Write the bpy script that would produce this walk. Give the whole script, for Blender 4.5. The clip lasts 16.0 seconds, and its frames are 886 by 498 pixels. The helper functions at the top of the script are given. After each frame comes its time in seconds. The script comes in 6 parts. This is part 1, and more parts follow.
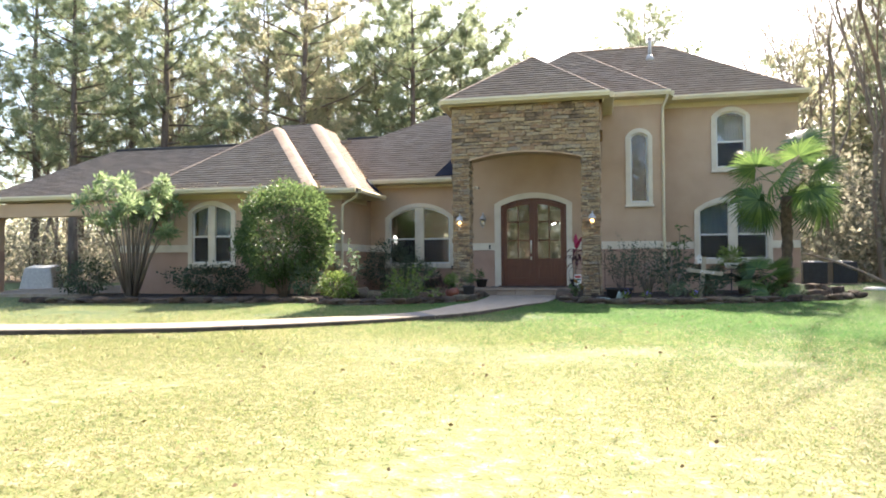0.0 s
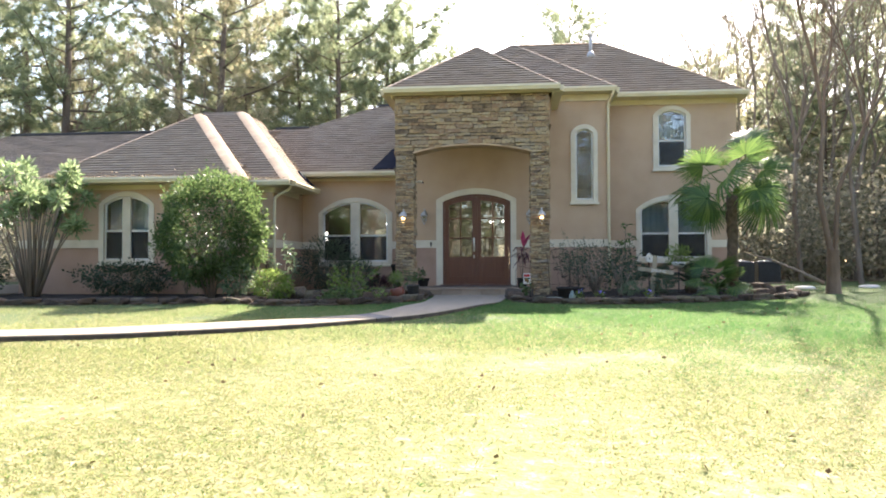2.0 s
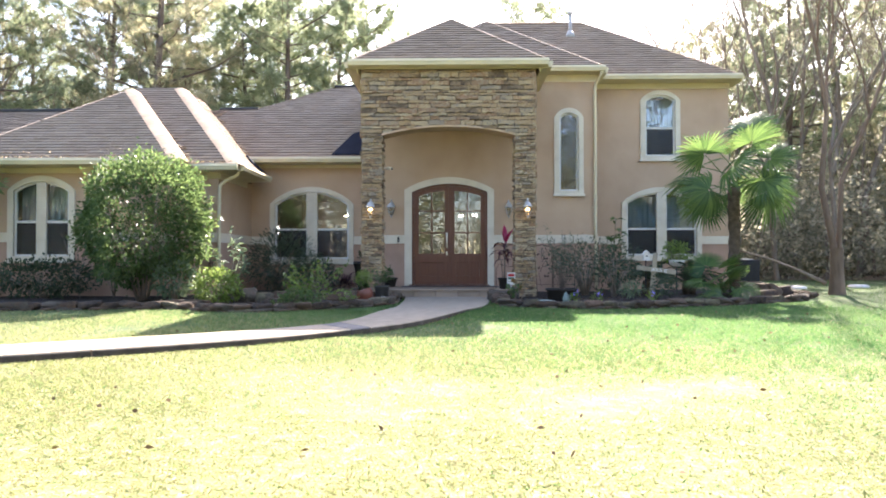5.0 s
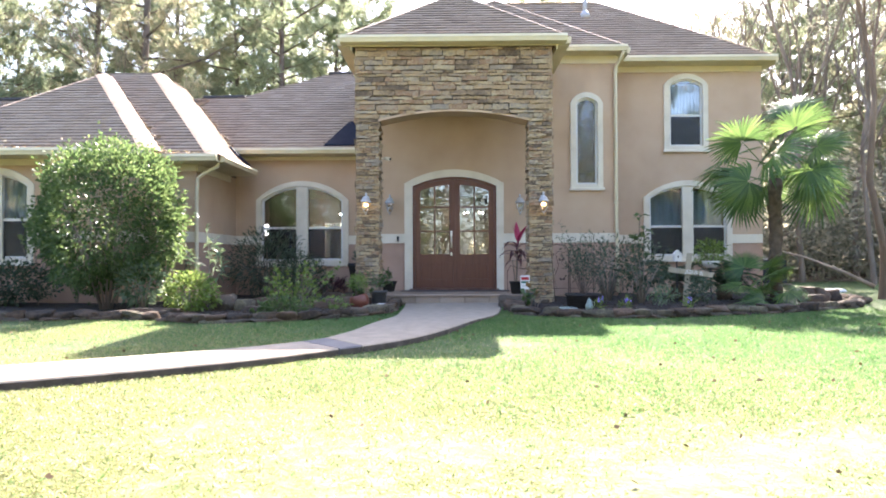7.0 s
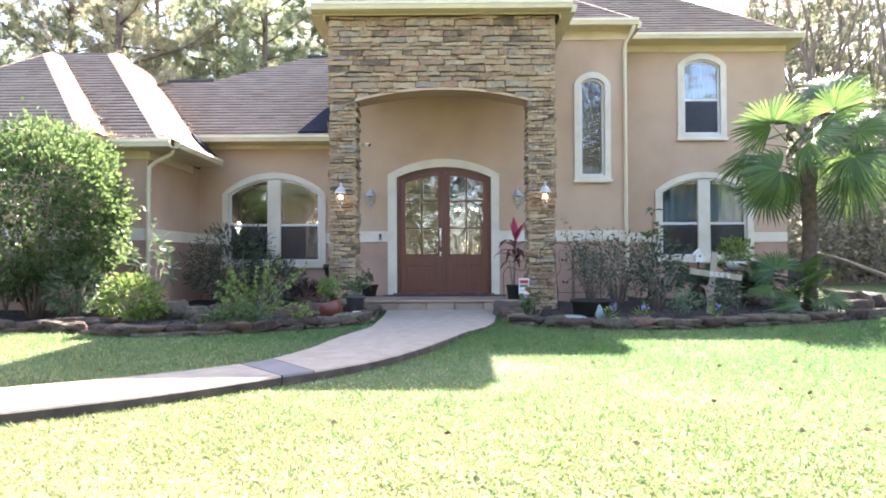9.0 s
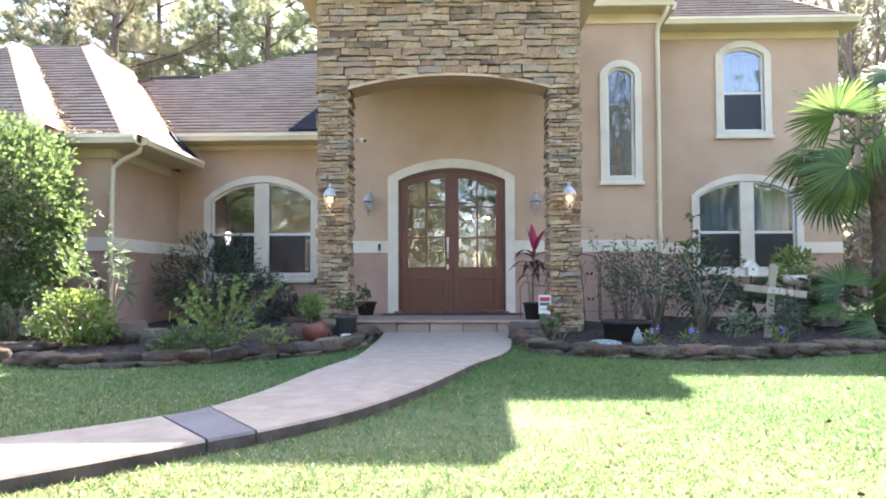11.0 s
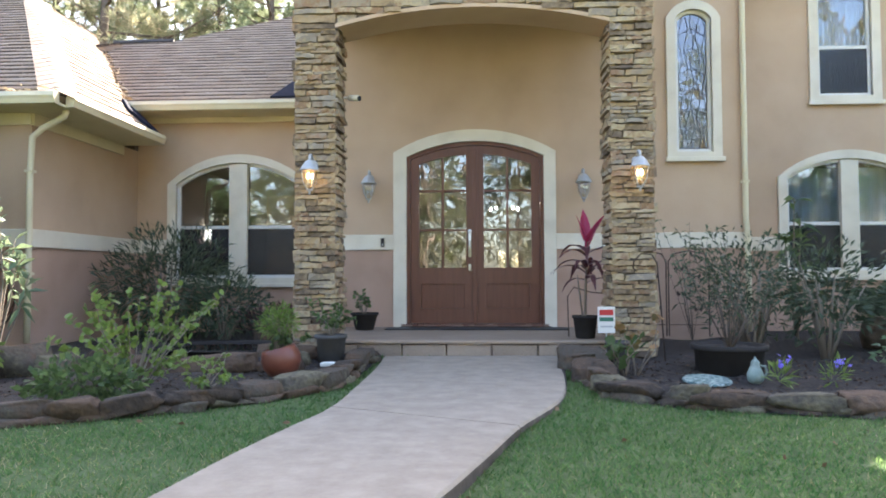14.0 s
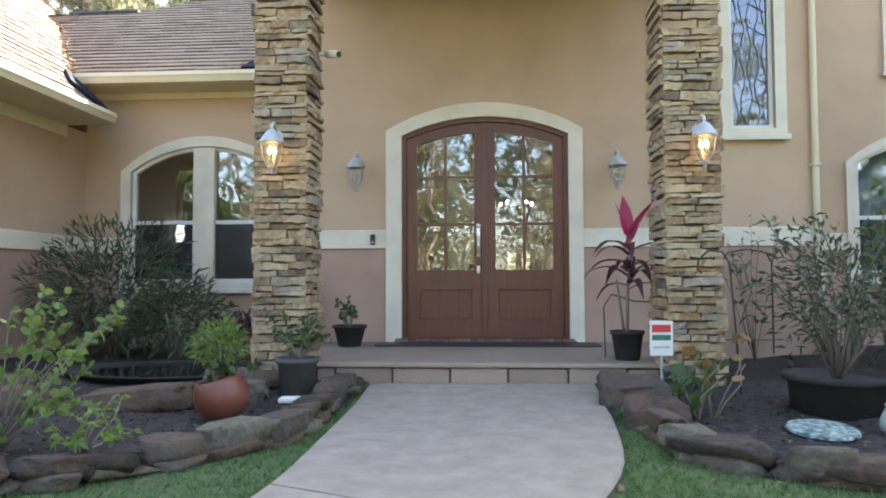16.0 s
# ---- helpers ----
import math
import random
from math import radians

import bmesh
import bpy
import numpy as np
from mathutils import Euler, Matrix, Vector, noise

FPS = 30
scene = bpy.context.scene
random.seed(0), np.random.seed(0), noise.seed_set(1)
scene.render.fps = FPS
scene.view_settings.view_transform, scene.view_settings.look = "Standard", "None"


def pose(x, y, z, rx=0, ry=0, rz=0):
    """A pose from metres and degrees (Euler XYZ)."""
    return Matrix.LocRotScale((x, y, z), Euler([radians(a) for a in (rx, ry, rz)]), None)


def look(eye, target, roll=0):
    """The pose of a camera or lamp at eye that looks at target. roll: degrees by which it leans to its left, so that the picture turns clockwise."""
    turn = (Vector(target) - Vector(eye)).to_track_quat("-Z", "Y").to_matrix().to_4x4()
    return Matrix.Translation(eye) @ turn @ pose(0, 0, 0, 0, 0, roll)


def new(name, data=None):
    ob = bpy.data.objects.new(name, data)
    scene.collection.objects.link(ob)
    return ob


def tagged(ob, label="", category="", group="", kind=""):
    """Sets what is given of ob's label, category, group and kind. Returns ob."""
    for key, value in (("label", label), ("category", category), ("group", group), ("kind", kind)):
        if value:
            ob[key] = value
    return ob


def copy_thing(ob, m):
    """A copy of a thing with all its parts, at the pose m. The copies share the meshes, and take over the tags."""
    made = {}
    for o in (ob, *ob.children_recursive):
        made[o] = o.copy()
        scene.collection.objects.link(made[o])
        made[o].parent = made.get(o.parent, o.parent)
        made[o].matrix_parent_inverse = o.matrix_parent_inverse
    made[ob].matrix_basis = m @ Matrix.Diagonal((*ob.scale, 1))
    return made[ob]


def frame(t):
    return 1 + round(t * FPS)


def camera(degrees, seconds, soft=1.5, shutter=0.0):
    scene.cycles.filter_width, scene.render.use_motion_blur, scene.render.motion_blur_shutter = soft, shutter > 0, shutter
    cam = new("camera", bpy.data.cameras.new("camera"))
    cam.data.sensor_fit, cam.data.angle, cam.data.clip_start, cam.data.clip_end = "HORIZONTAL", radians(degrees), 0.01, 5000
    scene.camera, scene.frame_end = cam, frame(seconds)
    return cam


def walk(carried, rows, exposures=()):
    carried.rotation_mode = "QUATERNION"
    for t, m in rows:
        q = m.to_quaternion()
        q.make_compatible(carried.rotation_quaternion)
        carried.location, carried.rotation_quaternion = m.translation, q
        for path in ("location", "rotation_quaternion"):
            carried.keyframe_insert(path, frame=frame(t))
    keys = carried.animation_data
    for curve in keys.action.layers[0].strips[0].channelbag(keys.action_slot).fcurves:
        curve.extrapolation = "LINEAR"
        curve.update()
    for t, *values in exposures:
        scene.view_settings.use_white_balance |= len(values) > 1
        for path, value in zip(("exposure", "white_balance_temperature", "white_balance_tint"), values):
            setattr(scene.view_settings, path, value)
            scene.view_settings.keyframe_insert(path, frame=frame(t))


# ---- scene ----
cam = camera(64.9, 16.0, soft=1.9)
PATH = [
    (0, (1.838, -20.135, 0.85), (1.402, -18.184, 0.891), -0.4),
    (0.5, (1.608, -19.983, 0.839), (1.284, -18.009, 0.877), -0.2),
    (1, (1.374, -19.798, 0.832), (1.11, -17.816, 0.869), -0.1),
    (1.5, (1.136, -19.579, 0.825), (0.886, -17.595, 0.861), -0.2),
    (2, (0.907, -19.324, 0.819), (0.718, -17.333, 0.857), -0.2),
    (2.5, (0.697, -19.033, 0.815), (0.566, -17.037, 0.852), -0.0),
    (3, (0.514, -18.759, 0.811), (0.417, -16.762, 0.849), -0.0),
    (3.5, (0.366, -18.449, 0.808), (0.272, -16.452, 0.847), 0.1),
    (4, (0.267, -18.094, 0.81), (0.212, -16.095, 0.844), 0.1),
    (6.5, (0.019, -16.043, 0.859), (-0.007, -14.043, 0.887), -0.1),
    (7, (0.015, -15.618, 0.854), (-0.019, -13.619, 0.884), -0.2),
    (7.5, (0.04, -15.199, 0.846), (0.008, -13.199, 0.874), -0.1),
    (8, (0.075, -14.762, 0.838), (0.053, -12.763, 0.87), -0.1),
    (8.5, (0.107, -14.313, 0.832), (0.089, -12.313, 0.865), -0.2),
    (11, (0.208, -12.2, 0.823), (0.15, -10.202, 0.899), -0.2),
    (11.5, (0.24, -11.782, 0.829), (0.173, -9.785, 0.919), -0.1),
    (12, (0.271, -11.394, 0.836), (0.19, -9.398, 0.931), -0.2),
    (12.5, (0.264, -10.908, 0.839), (0.173, -8.912, 0.936), -0.1),
    (13, (0.227, -10.446, 0.85), (0.142, -8.45, 0.935), -0.1),
    (13.5, (0.168, -10.005, 0.855), (0.077, -8.008, 0.932), -0.2),
    (14, (0.1, -9.539, 0.856), (-0.011, -7.543, 0.934), -0.2),
    (14.5, (0.059, -9.101, 0.857), (-0.049, -7.105, 0.934), -0.2),
    (15, (0.051, -8.645, 0.858), (-0.059, -6.65, 0.942), -0.2),
    (15.5, (0.036, -8.247, 0.857), (-0.084, -6.252, 0.941), -0.2),
    (16, (0.026, -7.87, 0.859), (-0.098, -5.875, 0.948), -0.2),
]
walk(cam, [(t, look(e, g, r)) for t, e, g, r in PATH],
     [(0, 2.38, 6850, 13), (4, 2.62, 6650, 15), (8.5, 3.16, 6400, 19), (11, 3.22, 6450, 19), (13, 3.22, 6650, 16), (16, 3.28, 6850, 13)])

# ---------- light ----------
SUN = Vector((0.338, 1.16, 1.0)).normalized()
world = bpy.data.worlds.new("sky")
scene.world = world
world.use_nodes = True
wn = world.node_tree
sky = wn.nodes.new("ShaderNodeTexSky")
sky.sky_type = "NISHITA"
sky.sun_disc = False
sky.sun_elevation = math.asin(SUN.z)
sky.sun_rotation = math.atan2(SUN.x, SUN.y)
sky.dust_density = 2.0
wn.nodes["Background"].inputs[1].default_value = 0.127
wn.links.new(sky.outputs[0], wn.nodes["Background"].inputs[0])
sun = new("sun", bpy.data.lights.new("sun", "SUN"))
sun.data.energy, sun.data.angle, sun.data.color = 4.3, radians(0.5), (1.0, 0.93, 0.82)
sun.matrix_world = look(SUN * 60, (0, 0, 0))

# ---------- materials ----------
def mat(name, cols, scale=8.0, rough=0.8, metal=0.0, bump=0.3, fine=60.0, dist=0.01, by="", stretch=(1, 1, 1), spec=0.4, translucent=0.0, coords="Object", bymix=0.62):
    """A surface with a large and a fine variation, fine relief, and its own tint for each object or island."""
    m = bpy.data.materials.new(name)
    m.use_nodes = True
    t = m.node_tree
    n, l = t.nodes, t.links
    b = n["Principled BSDF"]
    tc = n.new("ShaderNodeTexCoord")
    mp = n.new("ShaderNodeMapping")
    mp.inputs["Scale"].default_value = stretch
    if coords == "World":
        geo0 = n.new("ShaderNodeNewGeometry")
        l.new(geo0.outputs["Position"], mp.inputs[0])
    else:
        l.new(tc.outputs["Object"], mp.inputs[0])
    a = n.new("ShaderNodeTexNoise")
    a.inputs["Scale"].default_value, a.inputs["Detail"].default_value = scale, 6
    f = n.new("ShaderNodeTexNoise")
    f.inputs["Scale"].default_value, f.inputs["Detail"].default_value = fine, 4
    l.new(mp.outputs[0], a.inputs[0]), l.new(mp.outputs[0], f.inputs[0])
    mixv = n.new("ShaderNodeMath")
    mixv.operation = "MULTIPLY_ADD"
    mixv.inputs[1].default_value = 0.35
    l.new(f.outputs[0], mixv.inputs[0])
    sub = n.new("ShaderNodeMath")
    sub.operation = "MULTIPLY_ADD"
    sub.inputs[1].default_value, sub.inputs[2].default_value = (0.5 if by else 1.15), (-0.02 if by else -0.25)
    l.new(a.outputs[0], sub.inputs[0])
    src = sub.outputs[0]
    if by:
        add = n.new("ShaderNodeMath")
        add.operation = "MULTIPLY_ADD"
        add.inputs[1].default_value = bymix
        info = n.new("ShaderNodeObjectInfo" if by == "object" else "ShaderNodeNewGeometry")
        l.new(info.outputs["Random" if by == "object" else "Random Per Island"], add.inputs[0])
        sub.inputs[2].default_value = 0.25 - 0.76 * bymix
        l.new(src, add.inputs[2])
        src = add.outputs[0]
    l.new(src, mixv.inputs[2])
    r = n.new("ShaderNodeValToRGB")
    e = r.color_ramp.elements
    while len(e) < len(cols):
        e.new(0.5)
    for i, c in enumerate(cols):
        e[i].position = 0.18 + 0.64 * i / max(1, len(cols) - 1)
        e[i].color = (*c, 1)
    l.new(mixv.outputs[0], r.inputs[0])
    l.new(r.outputs[0], b.inputs["Base Color"])
    b.inputs["Roughness"].default_value, b.inputs["Metallic"].default_value = rough, metal
    b.inputs["Specular IOR Level"].default_value = spec
    if bump:
        bp = n.new("ShaderNodeBump")
        bp.inputs["Strength"].default_value, bp.inputs["Distance"].default_value = bump, dist
        l.new(mixv.outputs[0], bp.inputs["Height"])
        l.new(bp.outputs[0], b.inputs["Normal"])
    if translucent:
        tr = n.new("ShaderNodeBsdfTranslucent")
        hs = n.new("ShaderNodeHueSaturation")
        hs.inputs["Hue"].default_value, hs.inputs["Saturation"].default_value, hs.inputs["Value"].default_value = 0.485, 0.88, 1.9
        l.new(r.outputs[0], hs.inputs["Color"]), l.new(hs.outputs[0], tr.inputs[0])
        mx = n.new("ShaderNodeMixShader")
        mx.inputs[0].default_value = translucent
        l.new(b.outputs[0], mx.inputs[1]), l.new(tr.outputs[0], mx.inputs[2])
        l.new(mx.outputs[0], n["Material Output"].inputs[0])
    return m


STUCCO = mat("stucco_tan", [(0.43, 0.298, 0.195), (0.49, 0.345, 0.23), (0.53, 0.38, 0.26)], 1.3, 0.9, bump=0.5, fine=90, dist=0.006, coords="World")
STUCCO_LOW = mat("stucco_rose", [(0.34, 0.215, 0.15), (0.41, 0.265, 0.19), (0.45, 0.295, 0.215)], 1.8, 0.9, bump=0.5, fine=90, dist=0.006, coords="World")
TRIM = mat("cream_trim", [(0.56, 0.49, 0.37), (0.66, 0.59, 0.46), (0.70, 0.63, 0.50)], 3, 0.75, bump=0.3, fine=80, dist=0.004, coords="World")
FASCIA = mat("cream_paint", [(0.55, 0.47, 0.30), (0.63, 0.55, 0.36), (0.66, 0.58, 0.40)], 2, 0.55, bump=0.08, coords="World")
STONE = mat("ledge_stone", [(0.107, 0.076, 0.050), (0.209, 0.148, 0.092), (0.349, 0.241, 0.129), (0.284, 0.220, 0.150), (0.246, 0.141, 0.078), (0.414, 0.319, 0.187), (0.242, 0.197, 0.146)], 3, 0.88, bump=0.9, fine=22, dist=0.02, by="object", coords="World")
MORTAR = mat("dark_mortar", [(0.06, 0.048, 0.038), (0.11, 0.09, 0.07)], 8, 0.95, bump=0.6)
SHINGLE = mat("asphalt_shingle", [(0.178, 0.121, 0.082), (0.278, 0.196, 0.136), (0.372, 0.280, 0.202)], 3.5, 0.85, bump=0.6, fine=150, dist=0.004, by="island", coords="World", bymix=0.2)
SHINGLE_PART = mat("asphalt_shingle_piece", [(0.178, 0.121, 0.082), (0.278, 0.196, 0.136), (0.372, 0.280, 0.202)], 3.5, 0.85, bump=0.6, fine=150, dist=0.004, by="object", coords="World", bymix=0.2)
# near-black brown that paints the shadow gap below each shingle course
BUTT_SHADE = mat("butt_shadow_line", [(0.06, 0.043, 0.033), (0.10, 0.074, 0.058)], 6, 0.95, bump=0.2, coords="World")
RIDGE = mat("ridge_vent_black", [(0.02, 0.018, 0.017), (0.04, 0.036, 0.033)], 6, 0.8)
CONCRETE = mat("walk_concrete", [(0.215, 0.17, 0.125), (0.268, 0.214, 0.158), (0.325, 0.262, 0.196)], 6, 0.88, bump=0.9, fine=32, dist=0.010, coords="World")
SLATE = mat("slate_band", [(0.095, 0.085, 0.082), (0.155, 0.14, 0.135)], 4, 0.8, bump=0.5, fine=40)
PORCH = mat("porch_concrete", [(0.21, 0.153, 0.106), (0.295, 0.218, 0.156), (0.36, 0.272, 0.20)], 2.5, 0.8, bump=0.4, fine=50, dist=0.006, by="object")
SOIL = mat("lawn_soil", [(0.085, 0.10, 0.026), (0.135, 0.142, 0.046), (0.20, 0.185, 0.078), (0.36, 0.31, 0.20)], 7.5, 0.95, bump=0.8, fine=30, dist=0.03, coords="World")
GRASS = mat("grass_blades", [(0.085, 0.115, 0.028), (0.135, 0.162, 0.046), (0.20, 0.198, 0.078), (0.32, 0.28, 0.155)], 0.5, 0.7, bump=0, fine=9, by="island", translucent=0.62, coords="World")
# greener grass near the house, base colour also lowered for the shade there
GRASS_GREEN = mat("green_grass_blades", [(0.016, 0.074, 0.014), (0.030, 0.104, 0.022), (0.060, 0.138, 0.032), (0.112, 0.168, 0.052)], 0.5, 0.7, bump=0, fine=9, by="island", translucent=0.7, coords="World")
# soil stain on the slab sides, darkened further for their shade
SHADED_DIRT_EDGE = mat("shaded_soiled_concrete", [(0.045, 0.034, 0.025), (0.08, 0.06, 0.045), (0.12, 0.092, 0.07)], 6, 0.95, bump=0.7, fine=40, dist=0.01, coords="World")
# navy flashing, made near-black to carry the shade that lies on it
SHADED_SHEET = mat("shaded_navy_sheet", [(0.008, 0.010, 0.020), (0.016, 0.019, 0.032)], 5, 0.85, bump=0.2, spec=0.1)
MULCH = mat("bed_mulch", [(0.010, 0.008, 0.007), (0.024, 0.018, 0.015), (0.052, 0.038, 0.029)], 14, 0.95, bump=1.0, fine=60, dist=0.04, coords="World")
ROCK = mat("border_rock", [(0.016, 0.013, 0.010), (0.046, 0.032, 0.022), (0.095, 0.057, 0.033), (0.062, 0.05, 0.036), (0.135, 0.112, 0.066)], 5.5, 0.95, bump=1.0, fine=24, dist=0.06, by="object", coords="World", bymix=0.5)
WOOD_DOOR = mat("mahogany_door", [(0.085, 0.026, 0.014), (0.125, 0.04, 0.02), (0.15, 0.05, 0.026)], 2.5, 0.42, bump=0.12, fine=30, stretch=(9, 9, 0.7), spec=0.5)
WHITE = mat("white_vinyl", [(0.62, 0.59, 0.53), (0.72, 0.69, 0.63)], 3, 0.5, bump=0.05)
CAST = mat("grey_cast_metal", [(0.33, 0.325, 0.31), (0.48, 0.47, 0.45)], 12, 0.5, 0.2, bump=0.25, fine=70)
NICKEL = mat("satin_nickel", [(0.55, 0.52, 0.46), (0.68, 0.65, 0.58)], 10, 0.28, 1.0, bump=0)
BLACK = mat("black_plastic", [(0.012, 0.012, 0.013), (0.025, 0.025, 0.027)], 8, 0.5, bump=0.1)
BARK = mat("pine_bark", [(0.07, 0.05, 0.04), (0.13, 0.10, 0.078), (0.20, 0.155, 0.125)], 4, 0.95, bump=1.0, fine=18, dist=0.05, stretch=(1, 1, 0.25))
BARK_GREY = mat("grey_bark", [(0.13, 0.10, 0.075), (0.21, 0.17, 0.13), (0.30, 0.25, 0.20)], 4, 0.95, bump=0.7, fine=18, dist=0.03, stretch=(1, 1, 0.25))
BARK_TAN = mat("tan_bark", [(0.11, 0.07, 0.045), (0.18, 0.12, 0.08), (0.25, 0.17, 0.115)], 4, 0.95, bump=0.7, fine=18, dist=0.03, stretch=(1, 1, 0.25))
NEEDLE = mat("pine_needles", [(0.11, 0.14, 0.075), (0.17, 0.21, 0.115), (0.24, 0.27, 0.155)], 0.5, 0.7, bump=0, by="island", translucent=0.55)
NEEDLE_WARM = mat("sparse_yellow_foliage", [(0.15, 0.165, 0.085), (0.235, 0.235, 0.135), (0.33, 0.30, 0.19)], 0.5, 0.75, bump=0, by="island", translucent=0.55)
BRUSH = mat("thicket_leaves", [(0.12, 0.125, 0.08), (0.20, 0.195, 0.13), (0.30, 0.275, 0.195)], 0.6, 0.8, bump=0, by="island", translucent=0.62)
LEAF = mat("shrub_leaves", [(0.032, 0.065, 0.016), (0.055, 0.10, 0.025), (0.09, 0.14, 0.04)], 3, 0.45, bump=0, by="island", translucent=0.58, spec=0.55)
LEAF_LIGHT = mat("lime_leaves", [(0.07, 0.12, 0.016), (0.11, 0.175, 0.028), (0.16, 0.225, 0.05)], 3, 0.5, bump=0, by="island", translucent=0.4)
LEAF_GREY = mat("oleander_leaves", [(0.06, 0.10, 0.05), (0.10, 0.15, 0.075), (0.13, 0.17, 0.10)], 3, 0.5, bump=0, by="island", translucent=0.3)
LEAF_DARK = mat("dark_leaves", [(0.026, 0.04, 0.02), (0.042, 0.065, 0.032), (0.065, 0.09, 0.045)], 3, 0.55, bump=0, by="island", translucent=0.25)
LEAF_RED = mat("burgundy_leaves", [(0.075, 0.025, 0.03), (0.12, 0.042, 0.045)], 3, 0.4, bump=0, by="island", translucent=0.2)
LEAF_PINK = mat("crimson_leaves", [(0.34, 0.02, 0.06), (0.48, 0.04, 0.10)], 3, 0.4, bump=0, by="island", translucent=0.3)
PALM = mat("palm_frond", [(0.03, 0.070, 0.016), (0.055, 0.115, 0.022), (0.095, 0.165, 0.032)], 2, 0.38, bump=0.1, by="island", translucent=0.4, spec=0.5)
PALM_BARK = mat("palm_fibre", [(0.05, 0.035, 0.022), (0.10, 0.07, 0.045), (0.16, 0.115, 0.075)], 9, 0.95, bump=1.0, fine=50, dist=0.03)
PETAL = mat("violet_petals", [(0.20, 0.13, 0.55), (0.30, 0.22, 0.70)], 5, 0.6, bump=0, translucent=0.3)
TERRACOTTA = mat("red_glaze", [(0.13, 0.038, 0.022), (0.20, 0.065, 0.038)], 5, 0.35, bump=0.1)
POT_GREY = mat("grey_pot_clay", [(0.06, 0.055, 0.05), (0.10, 0.093, 0.085)], 6, 0.85, bump=0.2)
LEAF_RUST = mat("rusty_leaves", [(0.09, 0.085, 0.025), (0.22, 0.12, 0.04), (0.30, 0.17, 0.07)], 9, 0.6, bump=0, by="island", translucent=0.3)
POT_DARK = mat("dark_pot", [(0.024, 0.021, 0.019), (0.042, 0.036, 0.032)], 6, 0.9, bump=0.2, spec=0.2)
WOOD_GREY = mat("weathered_wood", [(0.20, 0.165, 0.11), (0.32, 0.27, 0.19), (0.40, 0.34, 0.25)], 4, 0.85, bump=0.4, fine=40, stretch=(1, 1, 0.3))
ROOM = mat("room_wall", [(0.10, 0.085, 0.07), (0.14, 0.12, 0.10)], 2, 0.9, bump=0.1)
CURTAIN = mat("sheer_curtain", [(0.66, 0.71, 0.74), (0.80, 0.85, 0.88)], 4, 0.9, bump=0.2, stretch=(14, 14, 0.5), translucent=0.3)
CERAMIC = mat("glazed_ceramic", [(0.13, 0.18, 0.15), (0.30, 0.35, 0.31)], 9, 0.3, bump=0.1)
WIRE = mat("rusty_wire", [(0.05, 0.033, 0.026), (0.09, 0.06, 0.045)], 12, 0.7, 0.4, bump=0.1)
RED_INK = mat("red_ink", [(0.45, 0.03, 0.03), (0.5, 0.04, 0.04)], 5, 0.5, bump=0)
GREEN_INK = mat("green_ink", [(0.03, 0.12, 0.08), (0.04, 0.15, 0.10)], 5, 0.5, bump=0)


# the lawn is greener near the house; some house shade is in this dark green too
sn, sl_ = SOIL.node_tree.nodes, SOIL.node_tree.links
g_pos, g_sep, g_map, g_mix = sn.new("ShaderNodeNewGeometry"), sn.new("ShaderNodeSeparateXYZ"), sn.new("ShaderNodeMapRange"), sn.new("ShaderNodeMixRGB")
sl_.new(g_pos.outputs["Position"], g_sep.inputs[0]), sl_.new(g_sep.outputs["Y"], g_map.inputs[0])
g_map.inputs["From Min"].default_value, g_map.inputs["From Max"].default_value, g_map.inputs["To Max"].default_value = -14.0, -7.5, 0.8
g_ramp = [k for k in sn if k.bl_idname == "ShaderNodeValToRGB"][0]
sl_.new(g_map.outputs[0], g_mix.inputs[0]), sl_.new(g_ramp.outputs[0], g_mix.inputs[1])
g_mix.inputs[2].default_value = (0.034, 0.068, 0.016, 1)
sl_.new(g_mix.outputs[0], sn["Principled BSDF"].inputs["Base Color"])


def glass(name, tint=(0.92, 0.95, 0.95), rough=0.0, ripple=0.0, mirror=0.14):
    m = bpy.data.materials.new(name)
    m.use_nodes = True
    t = m.node_tree
    n, l = t.nodes, t.links
    n.remove(n["Principled BSDF"])
    tr, gl, mx, lw = n.new("ShaderNodeBsdfTransparent"), n.new("ShaderNodeBsdfGlossy"), n.new("ShaderNodeMixShader"), n.new("ShaderNodeLayerWeight")
    pw, ad = n.new("ShaderNodeMath"), n.new("ShaderNodeMath")
    pw.operation, pw.inputs[1].default_value = "POWER", 5.0
    l.new(lw.outputs["Facing"], pw.inputs[0])
    ad.operation, ad.inputs[1].default_value, ad.inputs[2].default_value = "MULTIPLY_ADD", 0.9, mirror + 0.04
    l.new(pw.outputs[0], ad.inputs[0])
    tr.inputs[0].default_value = (*tint, 1)
    gl.inputs["Roughness"].default_value = rough
    if ripple:
        tc, nz, bp = n.new("ShaderNodeTexCoord"), n.new("ShaderNodeTexNoise"), n.new("ShaderNodeBump")
        nz.inputs["Scale"].default_value = 2.2
        bp.inputs["Strength"].default_value, bp.inputs["Distance"].default_value = ripple, 0.02
        l.new(tc.outputs["Object"], nz.inputs[0]), l.new(nz.outputs[0], bp.inputs["Height"]), l.new(bp.outputs[0], gl.inputs["Normal"])
    l.new(ad.outputs[0], mx.inputs[0]), l.new(tr.outputs[0], mx.inputs[1]), l.new(gl.outputs[0], mx.inputs[2])
    l.new(mx.outputs[0], n["Material Output"].inputs[0])
    return m


